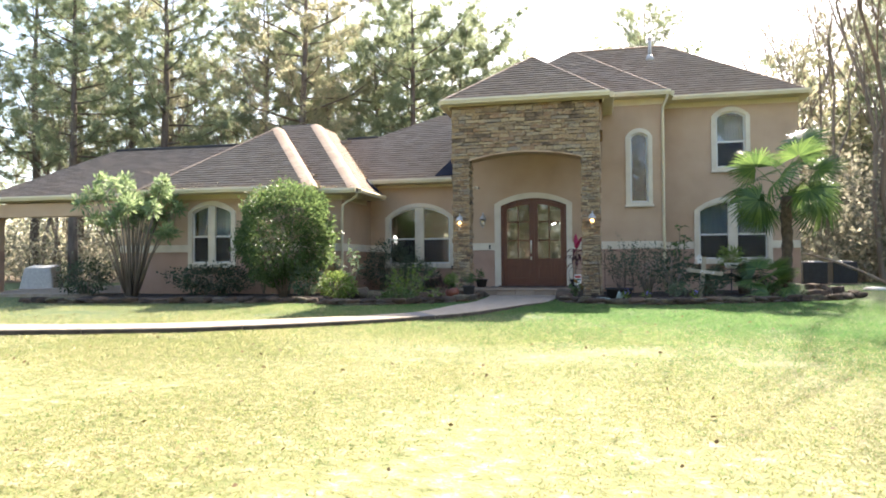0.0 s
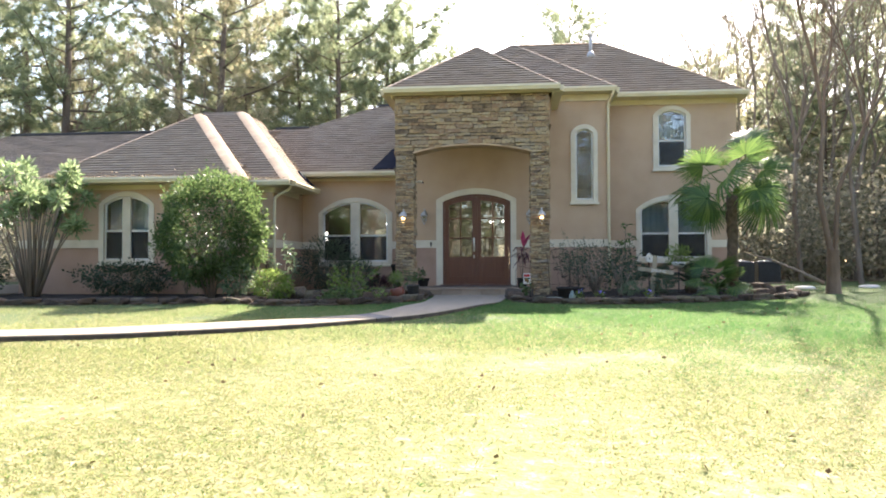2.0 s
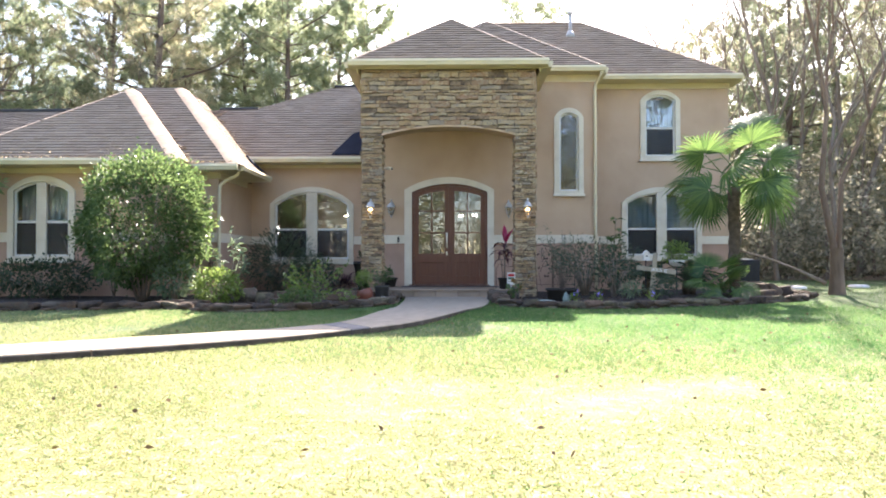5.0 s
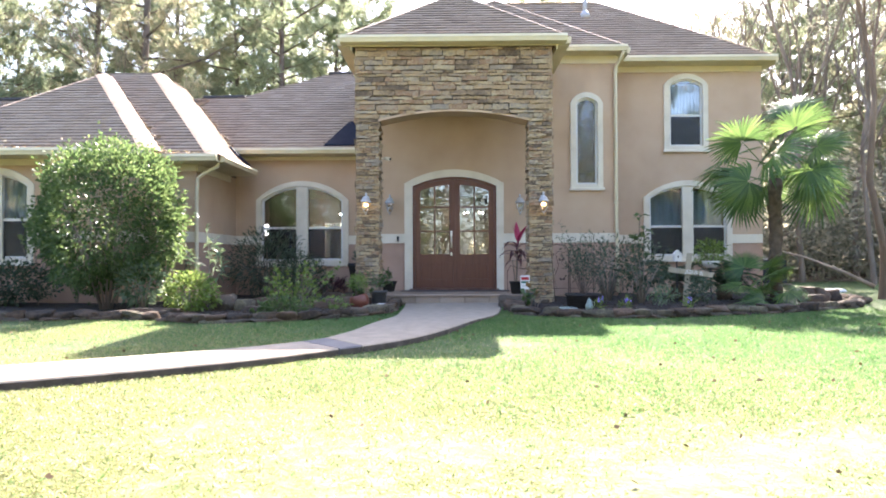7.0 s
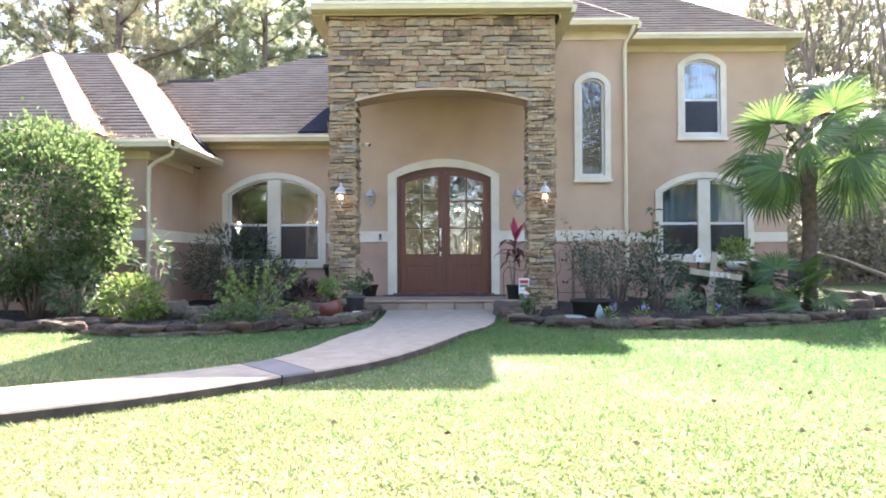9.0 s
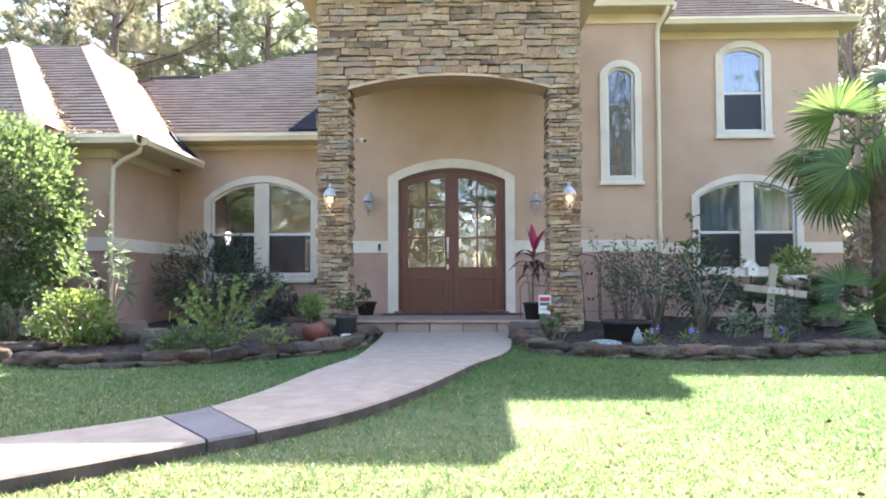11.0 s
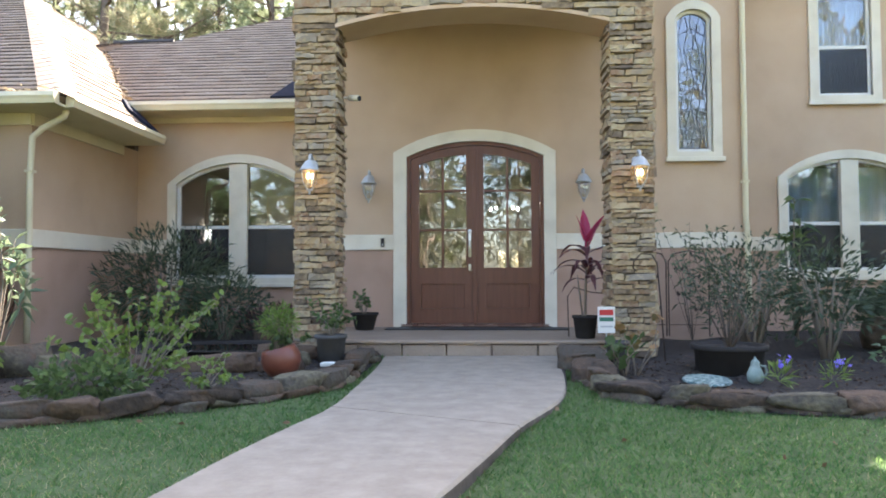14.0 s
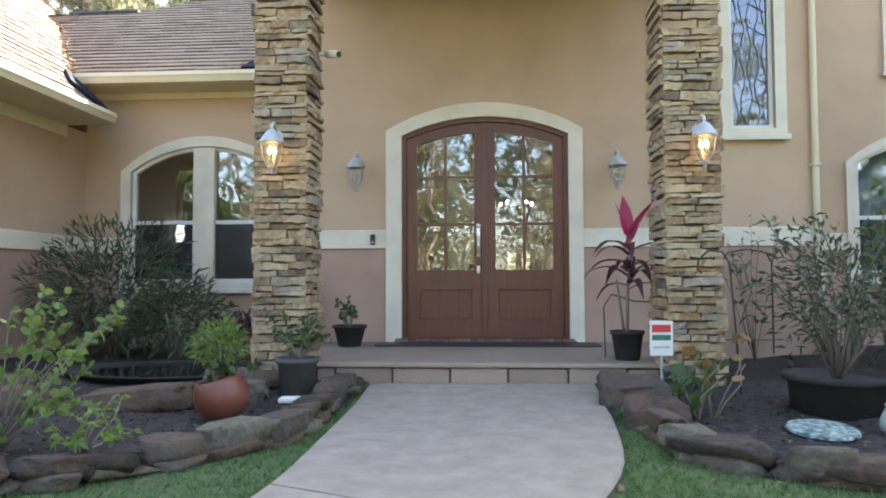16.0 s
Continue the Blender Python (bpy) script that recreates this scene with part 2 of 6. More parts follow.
PANE = glass("window_glass", (0.70, 0.73, 0.74), 0.0, 0.16, 0.10)
DOOR_PANE = glass("door_glass", (0.45, 0.47, 0.47), 0.0, 0.12, 0.13)
SCREEN = glass("insect_screen", (0.42, 0.42, 0.43), 0.5, 0.0, 0.0)
LEADED = glass("leaded_glass", (0.42, 0.42, 0.50), 0.04, 0.7, 0.12)
LAMP_GLASS = glass("amber_lamp_glass", (0.99, 0.95, 0.86), 0.05, 0.4, 0.03)
CLEAR_LAMP = glass("seeded_lamp_glass", (0.96, 0.96, 0.94), 0.08, 0.5, 0.05)


def glow(name, colour, strength):
    m = bpy.data.materials.new(name)
    m.use_nodes = True
    b = m.node_tree.nodes["Principled BSDF"]
    b.inputs["Base Color"].default_value = (*colour, 1)
    b.inputs["Emission Color"].default_value, b.inputs["Emission Strength"].default_value = (*colour, 1), strength
    return m


BULB = glow("warm_bulb", (1.0, 0.68, 0.32), 4.0)
BULB_WHITE = glow("white_bulb", (1.0, 0.93, 0.80), 40.0)


# ---------- builders ----------
def part(name, bm, material, parent=None, label="", smooth=False):
    me = bpy.data.meshes.new(name)
    bmesh.ops.recalc_face_normals(bm, faces=bm.faces)
    bm.to_mesh(me)
    bm.free()
    if smooth:
        me.polygons.foreach_set("use_smooth", [True] * len(me.polygons))
    me.materials.append(material)
    ob = new(name, me)
    ob.parent = parent
    if label:
        ob["label"] = label
    return ob


def np_mesh(name, verts, faces, material, parent=None, label="", smooth=False):
    """One mesh from arrays of corners and of equal-sided faces."""
    me = bpy.data.meshes.new(name)
    verts, faces = np.asarray(verts, np.float32), np.asarray(faces, np.int32)
    k = faces.shape[1]
    me.vertices.add(len(verts)), me.loops.add(faces.size), me.polygons.add(len(faces))
    me.vertices.foreach_set("co", verts.ravel())
    me.loops.foreach_set("vertex_index", faces.ravel())
    me.polygons.foreach_set("loop_start", np.arange(0, faces.size, k, dtype=np.int32))
    me.update(calc_edges=True)
    me.validate()
    if smooth:
        me.polygons.foreach_set("use_smooth", [True] * len(me.polygons))
    me.materials.append(material)
    ob = new(name, me)
    ob.parent = parent
    if label:
        ob["label"] = label
    return ob


def thing(name, m, label, category, group=""):
    ob = new(name)
    ob.empty_display_size = 0.1
    ob.matrix_world = m
    return tagged(ob, label, category, group)


def setting(ob, label, category):
    return tagged(ob, label, category, kind="structure")


def box(bm, x0, x1, y0, y1, z0, z1, bevel=0.0):
    vs = [bm.verts.new(p) for p in ((x0, y0, z0), (x1, y0, z0), (x1, y1, z0), (x0, y1, z0), (x0, y0, z1), (x1, y0, z1), (x1, y1, z1), (x0, y1, z1))]
    fs = [bm.faces.new([vs[i] for i in f]) for f in ((0, 3, 2, 1), (4, 5, 6, 7), (0, 1, 5, 4), (1, 2, 6, 5), (2, 3, 7, 6), (3, 0, 4, 7))]
    if bevel:
        bmesh.ops.bevel(bm, geom=list({e for f in fs for e in f.edges}), offset=bevel, segments=2, affect="EDGES", profile=0.6)
    return bm


def tube(bm, pts, radii, n=8, cap=True):
    pts = [Vector(p) for p in pts]
    if not hasattr(radii, "__len__"):
        radii = [radii] * len(pts)
    rings, side = [], None
    for i, p in enumerate(pts):
        d = (pts[min(i + 1, len(pts) - 1)] - pts[max(i - 1, 0)]).normalized()
        if side is None:
            side = d.orthogonal().normalized()
        side = (side - d * side.dot(d)).normalized()
        up = d.cross(side)
        rings.append([bm.verts.new(p + (side * math.cos(a) + up * math.sin(a)) * radii[i]) for a in (2 * math.pi * k / n for k in range(n))])
    for a, b in zip(rings, rings[1:]):
        for k in range(n):
            bm.faces.new((a[k], a[(k + 1) % n], b[(k + 1) % n], b[k]))
    if cap:
        bm.faces.new(rings[0][::-1]), bm.faces.new(rings[-1])
    return bm


def lathe(bm, profile, n=20, at=(0, 0, 0)):
    """A turned shape from (radius, height) pairs."""
    c = Vector(at)
    rings = [[bm.verts.new(c + Vector((r * math.cos(2 * math.pi * k / n), r * math.sin(2 * math.pi * k / n), z))) for k in range(n)] for r, z in profile]
    for a, b in zip(rings, rings[1:]):
        for k in range(n):
            bm.faces.new((a[k], a[(k + 1) % n], b[(k + 1) % n], b[k]))
    bm.faces.new(rings[0][::-1]), bm.faces.new(rings[-1])
    return bm


def prism(bm, outline, y0, y1):
    """An upright outline of (x, z) pairs with depth from y0 to y1."""
    a = [bm.verts.new((x, y0, z)) for x, z in outline]
    b = [bm.verts.new((x, y1, z)) for x, z in outline]
    bm.faces.new(a), bm.faces.new(b[::-1])
    for i in range(len(a)):
        j = (i + 1) % len(a)
        bm.faces.new((a[i], b[i], b[j], a[j]))
    return bm


def ring(bm, outer, inner, y0, y1):
    """A band between two closed outlines of (x, z) pairs with as many corners."""
    q = [[bm.verts.new((x, y, z)) for x, z in o] for o in (outer, inner) for y in (y0, y1)]
    n = len(outer)
    for i in range(n):
        j = (i + 1) % n
        for a, b in ((0, 2), (3, 1), (1, 0), (2, 3)):
            bm.faces.new((q[a][i], q[a][j], q[b][j], q[b][i]))
    return bm


def arc(x, x0, x1, zs, zt):
    """Height of a flat arch over x0 to x1 that springs at zs and tops out at zt."""
    h, c = zt - zs, (x0 + x1) / 2
    if h <= 0.001:
        return zs
    w = (x1 - x0) / 2
    r = (w * w + h * h) / (2 * h)
    return zt - r + math.sqrt(max(0.0, r * r - min(w, abs(x - c)) ** 2))


def arched(x0, x1, z0, zs, zt, n=14):
    """The outline of an arched opening."""
    return [(x0, z0), (x1, z0)] + [(x, arc(x, x0, x1, zs, zt)) for x in (x1 + (x0 - x1) * i / n for i in range(n + 1))]


def wall(name, x0, x1, yf, yb, z0, z1, material, openings=(), label="tan stucco wall"):
    """A wall along x, with arched openings (x0, x1, z0, spring, top) in order."""
    bm = bmesh.new()
    at = x0
    for a, b, zb, zs, zt in openings:
        if a > at:
            box(bm, at, a, yf, yb, z0, z1)
        if zb > z0:
            box(bm, a, b, yf, yb, z0, min(zb, z1))
        if zs < z1:
            n = 14
            xs = [a + (b - a) * i / n for i in range(n + 1)]
            prism(bm, [(x, arc(x, a, b, zs, zt)) for x in xs] + [(b, z1), (a, z1)], yf, yb)
        at = b
    if at < x1:
        box(bm, at, x1, yf, yb, z0, z1)
    return setting(part(name, bm, material), label, "wall")


def slab(name, x0, x1, y0, y1, z0, z1, material, label, category):
    return setting(part(name, box(bmesh.new(), x0, x1, y0, y1, z0, z1), material), label, category)


# ---------- ground ----------
def gz(x, y):
    """Height of the lawn: it falls gently away from the house."""
    return -0.022 * min(max(-2.2 - y, 0.0), 20.0)


def spread(a, b, near, k):
    """Grid lines, fine between -near and near."""
    mid = np.linspace(-near, near, k)
    far = near * (b / near) ** (np.arange(1, 15) / 14)
    return np.concatenate([a / b * far[::-1], mid, far])


gx, gy = spread(-400, 400, 24, 61), spread(-400, 400, 24, 61)
gv = [(x, y, gz(x, y)) for y in gy for x in gx]
nx = len(gx)
gf = [(j * nx + i, j * nx + i + 1, (j + 1) * nx + i + 1, (j + 1) * nx + i) for j in range(len(gy) - 1) for i in range(nx - 1)]
setting(np_mesh("ground", gv, gf, SOIL), "patchy dry lawn ground falling gently from the house", "ground")

# ---------- walls ----------
ZB, ZT = 1.22, 1.43
W1 = (-4.58, -2.64, 0.84, 2.28, 2.60)
WR = (4.68, 6.52, 0.92, 2.33, 2.60)
WU = (5.18, 5.97, 3.55, 5.03, 5.17)
WTALL = (2.72, 3.20, 2.51, 4.33, 4.45)
WG = (-9.62, -8.38, 0.90, 2.36, 2.56)
DOOR = (-0.93, 0.95, 0.17, 2.50, 2.71)


def faced(name, x0, x1, yf, yb, z1, openings=(), z0=-0.1):
    """A house wall: rose below the trim band, tan above."""
    low = [(a, b, zb, zs, zt) for a, b, zb, zs, zt in openings if zb < ZB + 0.1]
    wall(name + "_lower", x0, x1, yf, yb, z0, ZB + 0.1, STUCCO_LOW, [(a, b, zb, 9, 9) for a, b, zb, zs, zt in low], "rose-tan stucco lower wall")
    wall(name + "_upper", x0, x1, yf, yb, ZB + 0.1, z1, STUCCO, openings, "tan stucco upper wall")


def band(x0, x1, yf, gaps=()):
    """The cream trim band on a wall along x."""
    at = x0
    for a, b in list(gaps) + [(x1, x1)]:
        if a > at + 0.02:
            setting(part("trim_band", box(bmesh.new(), at, a, yf - 0.025, yf + 0.02, ZB, ZT, 0.006), TRIM), "cream stucco trim band", "trim")
        at = b


def side_wall(name, x0, x1, y0, y1, z1, z0=-0.1, trim=0):
    setting(part(name + "_lower", box(bmesh.new(), x0, x1, y0, y1, z0, ZB + 0.1), STUCCO_LOW), "rose-tan stucco side wall", "wall")
    setting(part(name + "_upper", box(bmesh.new(), x0, x1, y0, y1, ZB + 0.1, z1), STUCCO), "tan stucco side wall", "wall")
    if trim:
        a, b = (x1 - 0.02, x1 + 0.025) if trim > 0 else (x0 - 0.025, x0 + 0.02)
        setting(part("trim_band", box(bmesh.new(), a, b, y0, y1, ZB, ZT, 0.006), TRIM), "cream stucco trim band", "trim")


faced("wall_entry", -1.95, 1.9, 0.0, 0.2, 4.75, [DOOR])
band(-1.95, 1.9, 0.0, [(-1.11, 1.11)])
faced("wall_stair", 1.9, 3.64, -0.06, 0.15, 5.4, [WTALL])
band(1.9, 3.64, -0.06)
side_wall("wall_stair_side", 3.44, 3.638, 0.15, 1.18, 5.4)
wall("wall_east_lower", 3.64, 7.38, 1.18, 1.4, -0.1, 1.32, STUCCO_LOW, [(WR[0], WR[1], WR[2], 9, 9)], "rose-tan stucco lower wall")
wall("wall_east_middle", 3.64, 7.38, 1.18, 1.4, 1.32, 3.0, STUCCO, [WR], "tan stucco wall with an arched window")
wall("wall_east_upper", 3.64, 7.38, 1.18, 1.4, 3.0, 5.4, STUCCO, [WU], "tan stucco upper storey wall")
band(3.64, 7.38, 1.18, [(4.55, 6.65)])
side_wall("wall_east_end", 7.18, 7.378, 1.4, 8.0, 5.4)
faced("wall_west", -5.2, -1.95, 0.90, 1.10, 3.36, [W1])
band(-5.2, -1.95, 0.90, [(-4.71, -2.51)])
side_wall("wall_entry_side", -1.95, -1.75, 0.2, 8.0, 4.75)
side_wall("wall_garage_side", -5.4, -5.2, -1.65, 0.90, 2.80, trim=1)
faced("wall_garage_front", -6.0, -5.4, -1.65, -1.45, 2.80)
band(-6.0, -5.2, -1.65)
side_wall("wall_bay_side", -6.2, -6.0, -1.85, -1.45, 2.80)
faced("wall_bay", -12.0, -6.0, -2.05, -1.85, 2.80, [WG])
band(-12.0, -5.98, -2.05, [(-9.75, -8.25)])
side_wall("wall_garage_end", -12.0, -11.8, -1.85, 8.0, 2.80)
wall("wall_back", -12.0, 7.38, 8.0, 8.2, -0.1, 4.6, STUCCO, [(-4.4, -3.4, 0.9, 2.1, 2.1), (0.50, 0.70, 0.6, 1.5, 1.5), (0.84, 1.02, 0.6, 1.5, 1.5), (4.6, 5.8, 0.9, 2.1, 2.1)], "rear stucco wall with windows")
slab("floor", -11.8, 7.18, 1.4, 8.0, 0.05, 0.165, PORCH, "brown tiled floor inside the house", "floor")
slab("floor_entry", -1.75, 3.4, 0.2, 1.4, 0.05, 0.163, PORCH, "brown tiled floor of the entry", "floor")
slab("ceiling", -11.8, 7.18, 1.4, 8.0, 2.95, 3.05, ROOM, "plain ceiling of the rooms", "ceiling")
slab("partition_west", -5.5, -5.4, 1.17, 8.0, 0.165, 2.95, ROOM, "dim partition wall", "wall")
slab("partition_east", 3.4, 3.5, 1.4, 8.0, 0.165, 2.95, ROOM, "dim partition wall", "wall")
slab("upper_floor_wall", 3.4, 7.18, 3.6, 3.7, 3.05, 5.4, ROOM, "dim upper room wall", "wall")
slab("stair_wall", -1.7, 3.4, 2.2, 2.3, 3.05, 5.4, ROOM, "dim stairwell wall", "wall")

# portico: core of the piers, header and ceiling
YF = -2.28
PIERS = ((-1.86, -1.46), (1.46, 1.86))
for (a, b), nm in zip(PIERS, ("pier_west", "pier_east")):
    setting(part(nm, box(bmesh.new(), a, b, YF + 0.03, YF + 0.47, -0.05, 3.5), MORTAR), "portico pier of stacked tan and brown ledge stone", "pillar")
hb = bmesh.new()
n = 20
xs = [-1.45 + 2.90 * i / n for i in range(n + 1)]
prism(hb, [(-1.88, 3.5)] + [(x, arc(x, -1.45, 1.45, 3.54, 3.73)) for x in xs] + [(1.88, 3.5), (1.88, 4.94), (-1.88, 4.94)], YF + 0.03, YF + 0.47)
setting(part("portico_header", hb, MORTAR), "arched portico header faced with stacked ledge stone", "portico")
sf = bmesh.new()
low = [(x, arc(x, -1.45, 1.45, 3.54, 3.73)) for x in xs]
prism(sf, [(x, z - 0.03) for x, z in low] + [(x, z + 0.012) for x, z in low[::-1]], YF, YF + 0.5)
setting(part("arch_soffit", sf, STUCCO), "smooth tan stucco underside of the arch", "trim")
slab("portico_ceiling", -1.84, 1.86, YF + 0.47, 0.0, 4.55, 4.62, STUCCO, "tan stucco portico ceiling", "ceiling")
for a, b, nm in ((-1.95, -1.84, "portico_beam_west"), (1.86, 1.97, "portico_beam_east")):
    slab(nm, a, b, YF + 0.47, (0.0 if a < 0 else -0.06), 4.25, 4.94, STUCCO, "tan stucco side beam of the portico", "wall")

# porch and its stone edge
slab("porch", -1.9, 1.95, -2.0, 0.0, -0.1, 0.165, PORCH, "brown stained concrete porch", "porch")
porch = bpy.data.objects["porch"]
JOINTS = (-1.40, -1.24, -0.76, -0.28, 0.20, 0.69, 1.17, 1.43)
for i, (x, x1) in enumerate(zip(JOINTS, JOINTS[1:])):
    bm = box(bmesh.new(), x + 0.006, x1 - 0.006, -2.075, -1.99, -0.06, 0.125 + 0.006 * (i % 2), 0.012)
    part("edge_stone", bm, PORCH, porch)
part("nosing", box(bmesh.new(), -1.42, 1.5, -2.10, -1.99, 0.136, 0.172, 0.012), PORCH, porch)


# ---------- windows ----------
def window(name, x0, x1, z0, zs, zt, yf, mid=0.0, rails=(0.5,), casing=0.13, pane=PANE, label=""):
    """An arched window with a cream casing, sashes and panes, set in a wall whose face is at yf."""
    w = thing(name, pose(0, 0, 0), label, "window")
    w["kind"] = "structure"
    c = casing
    part("casing", ring(bmesh.new(), arched(x0 - c, x1 + c, z0 - c, zs, zt + c), arched(x0, x1, z0, zs - 0.005, zt), yf - 0.045, yf + 0.03), TRIM, w, "cream stucco casing")
    part("sill", box(bmesh.new(), x0 - c - 0.03, x1 + c + 0.03, yf - 0.075, yf - 0.047, z0 - c - 0.012, z0 - c + 0.05, 0.008), TRIM, w, "cream sill")
    f = 0.045
    part("window_frame", ring(bmesh.new(), arched(x0, x1, z0, zs, zt), arched(x0 + f, x1 - f, z0 + f, zs - f * 0.6, zt - f), yf + 0.02, yf + 0.09), WHITE, w)
    bays = [(x0 + f, x1 - f)]
    if mid:
        c0 = (x0 + x1) / 2
        top = arc(c0, x0, x1, zs, zt) - 0.02
        part("mullion", box(bmesh.new(), c0 - mid / 2, c0 + mid / 2, yf - 0.03, yf + 0.085, z0 + 0.01, top, 0.006), TRIM, w, "cream centre mullion")
        bays = [(x0 + f, c0 - mid / 2), (c0 + mid / 2, x1 - f)]
    for a, b in bays:
        zz = [z0 + f] + [z0 + (zt - z0) * r for r in rails]
        for r in zz[1:]:
            part("meeting_rail", box(bmesh.new(), a, b, yf + 0.022, yf + 0.075, r - 0.025, r + 0.025, 0.004), WHITE, w)
        for i, lo in enumerate(zz):
            lo = lo + (0.025 if i else 0)
            if i + 1 < len(zz):
                p = [(a, lo), (b, lo), (b, zz[i + 1] - 0.025), (a, zz[i + 1] - 0.025)]
            else:
                k = 8
                p = [(a, lo), (b, lo)] + [(b + (a - b) * j / k, arc(b + (a - b) * j / k, x0, x1, zs, zt) - f) for j in range(k + 1)]
            g = part("pane", prism(bmesh.new(), p, yf + 0.05, yf + 0.056), pane, w)
            g.visible_shadow = False
        if rails:
            part("insect_screen", box(bmesh.new(), a, b, yf + 0.026, yf + 0.028, z0 + f, zz[1] - 0.025), SCREEN, w, "dark insect screen").visible_shadow = False
    return w


window("window_1", *W1, 0.90, 0.28, (0.44,), 0.13, label="arched double window with cream casing beside the entry")
window("window_2", *WR, 1.18, 0.26, (0.42,), 0.13, label="arched double window with sheer curtains behind the palm")
window("window_3", *WU, 1.18, 0.0, (0.46,), 0.13, label="arched single-hung upper window with cream casing")
window("window_4", *WTALL, -0.06, 0.0, (), 0.12, pane=LEADED, label="tall narrow arched window of leaded textured glass")
lead = bpy.data.objects["window_4"]
LEAD = mat("lead_came", [(0.07, 0.07, 0.075), (0.12, 0.12, 0.125)], 8, 0.5, 0.5, bump=0.1)
for k in range(5):
    x = WTALL[0] + 0.045 + (WTALL[1] - WTALL[0] - 0.09) * (k + 0.5) / 5
    top = arc(x, *WTALL[:2], *WTALL[3:]) - 0.05
    part("came", tube(bmesh.new(), [(x + 0.03 * math.sin(1.7 * j + k * 2.1), -0.018, WTALL[2] + 0.05 + (top - WTALL[2] - 0.05) * j / 12) for j in range(13)], 0.004, 4), LEAD, lead, "dark lead strip")
for k in range(6):
    z = WTALL[2] + 0.25 + 0.27 * k
    part("came", tube(bmesh.new(), [(WTALL[0] + 0.05, -0.018, z), ((WTALL[0] + WTALL[1]) / 2, -0.018, z + 0.10), (WTALL[1] - 0.05, -0.018, z - 0.02)], 0.004, 4), LEAD, lead, "dark lead strip")
window("window_5", *WG, -2.05, 0.22, (0.46,), 0.13, label="arched double window of the garage bay with cream casing")
for a, b, z0, z1, y, nm in ((4.72, 6.5, 0.9, 2.5, 1.46, "curtain"), (5.1, 6.05, 3.5, 5.1, 1.46, "curtain"), (-9.6, -8.4, 0.9, 2.5, -1.78, "curtain")):
    k = 60
    vs, fs = [], []
    for i in range(k + 1):
        x = a + (b - a) * i / k
        for z in (z0 - 0.1, z1):
            vs.append((x, y + 0.03 * math.sin(i * 1.25) + 0.015 * math.sin(i * 0.7), z))
    fs = [(2 * i, 2 * i + 2, 2 * i + 3, 2 * i + 1) for i in range(k)]
    cu = np_mesh(nm, vs, fs, CURTAIN, smooth=True)
    so = cu.modifiers.new("thick", "SOLIDIFY")
    so.thickness = 0.004
    tagged(cu, "sheer grey curtain hanging behind the window", "curtain", "window curtains")

# ---------- entry door ----------
casing = thing("door_casing", pose(0, 0, 0), "broad cream stucco casing round the arched entry", "door casing")
casing["kind"] = "structure"
part("casing", ring(bmesh.new(), arched(-1.11, 1.11, 0.16, 2.56, 2.87), arched(DOOR[0], DOOR[1], 0.16, DOOR[3], DOOR[4]), -0.05, 0.03), TRIM, casing)
part("door_frame", ring(bmesh.new(), arched(DOOR[0], DOOR[1], 0.17, DOOR[3], DOOR[4]), arched(DOOR[0] + 0.05, DOOR[1] - 0.05, 0.21, DOOR[3] - 0.03, DOOR[4] - 0.05), 0.0, 0.12), WOOD_DOOR, casing, "dark mahogany frame")


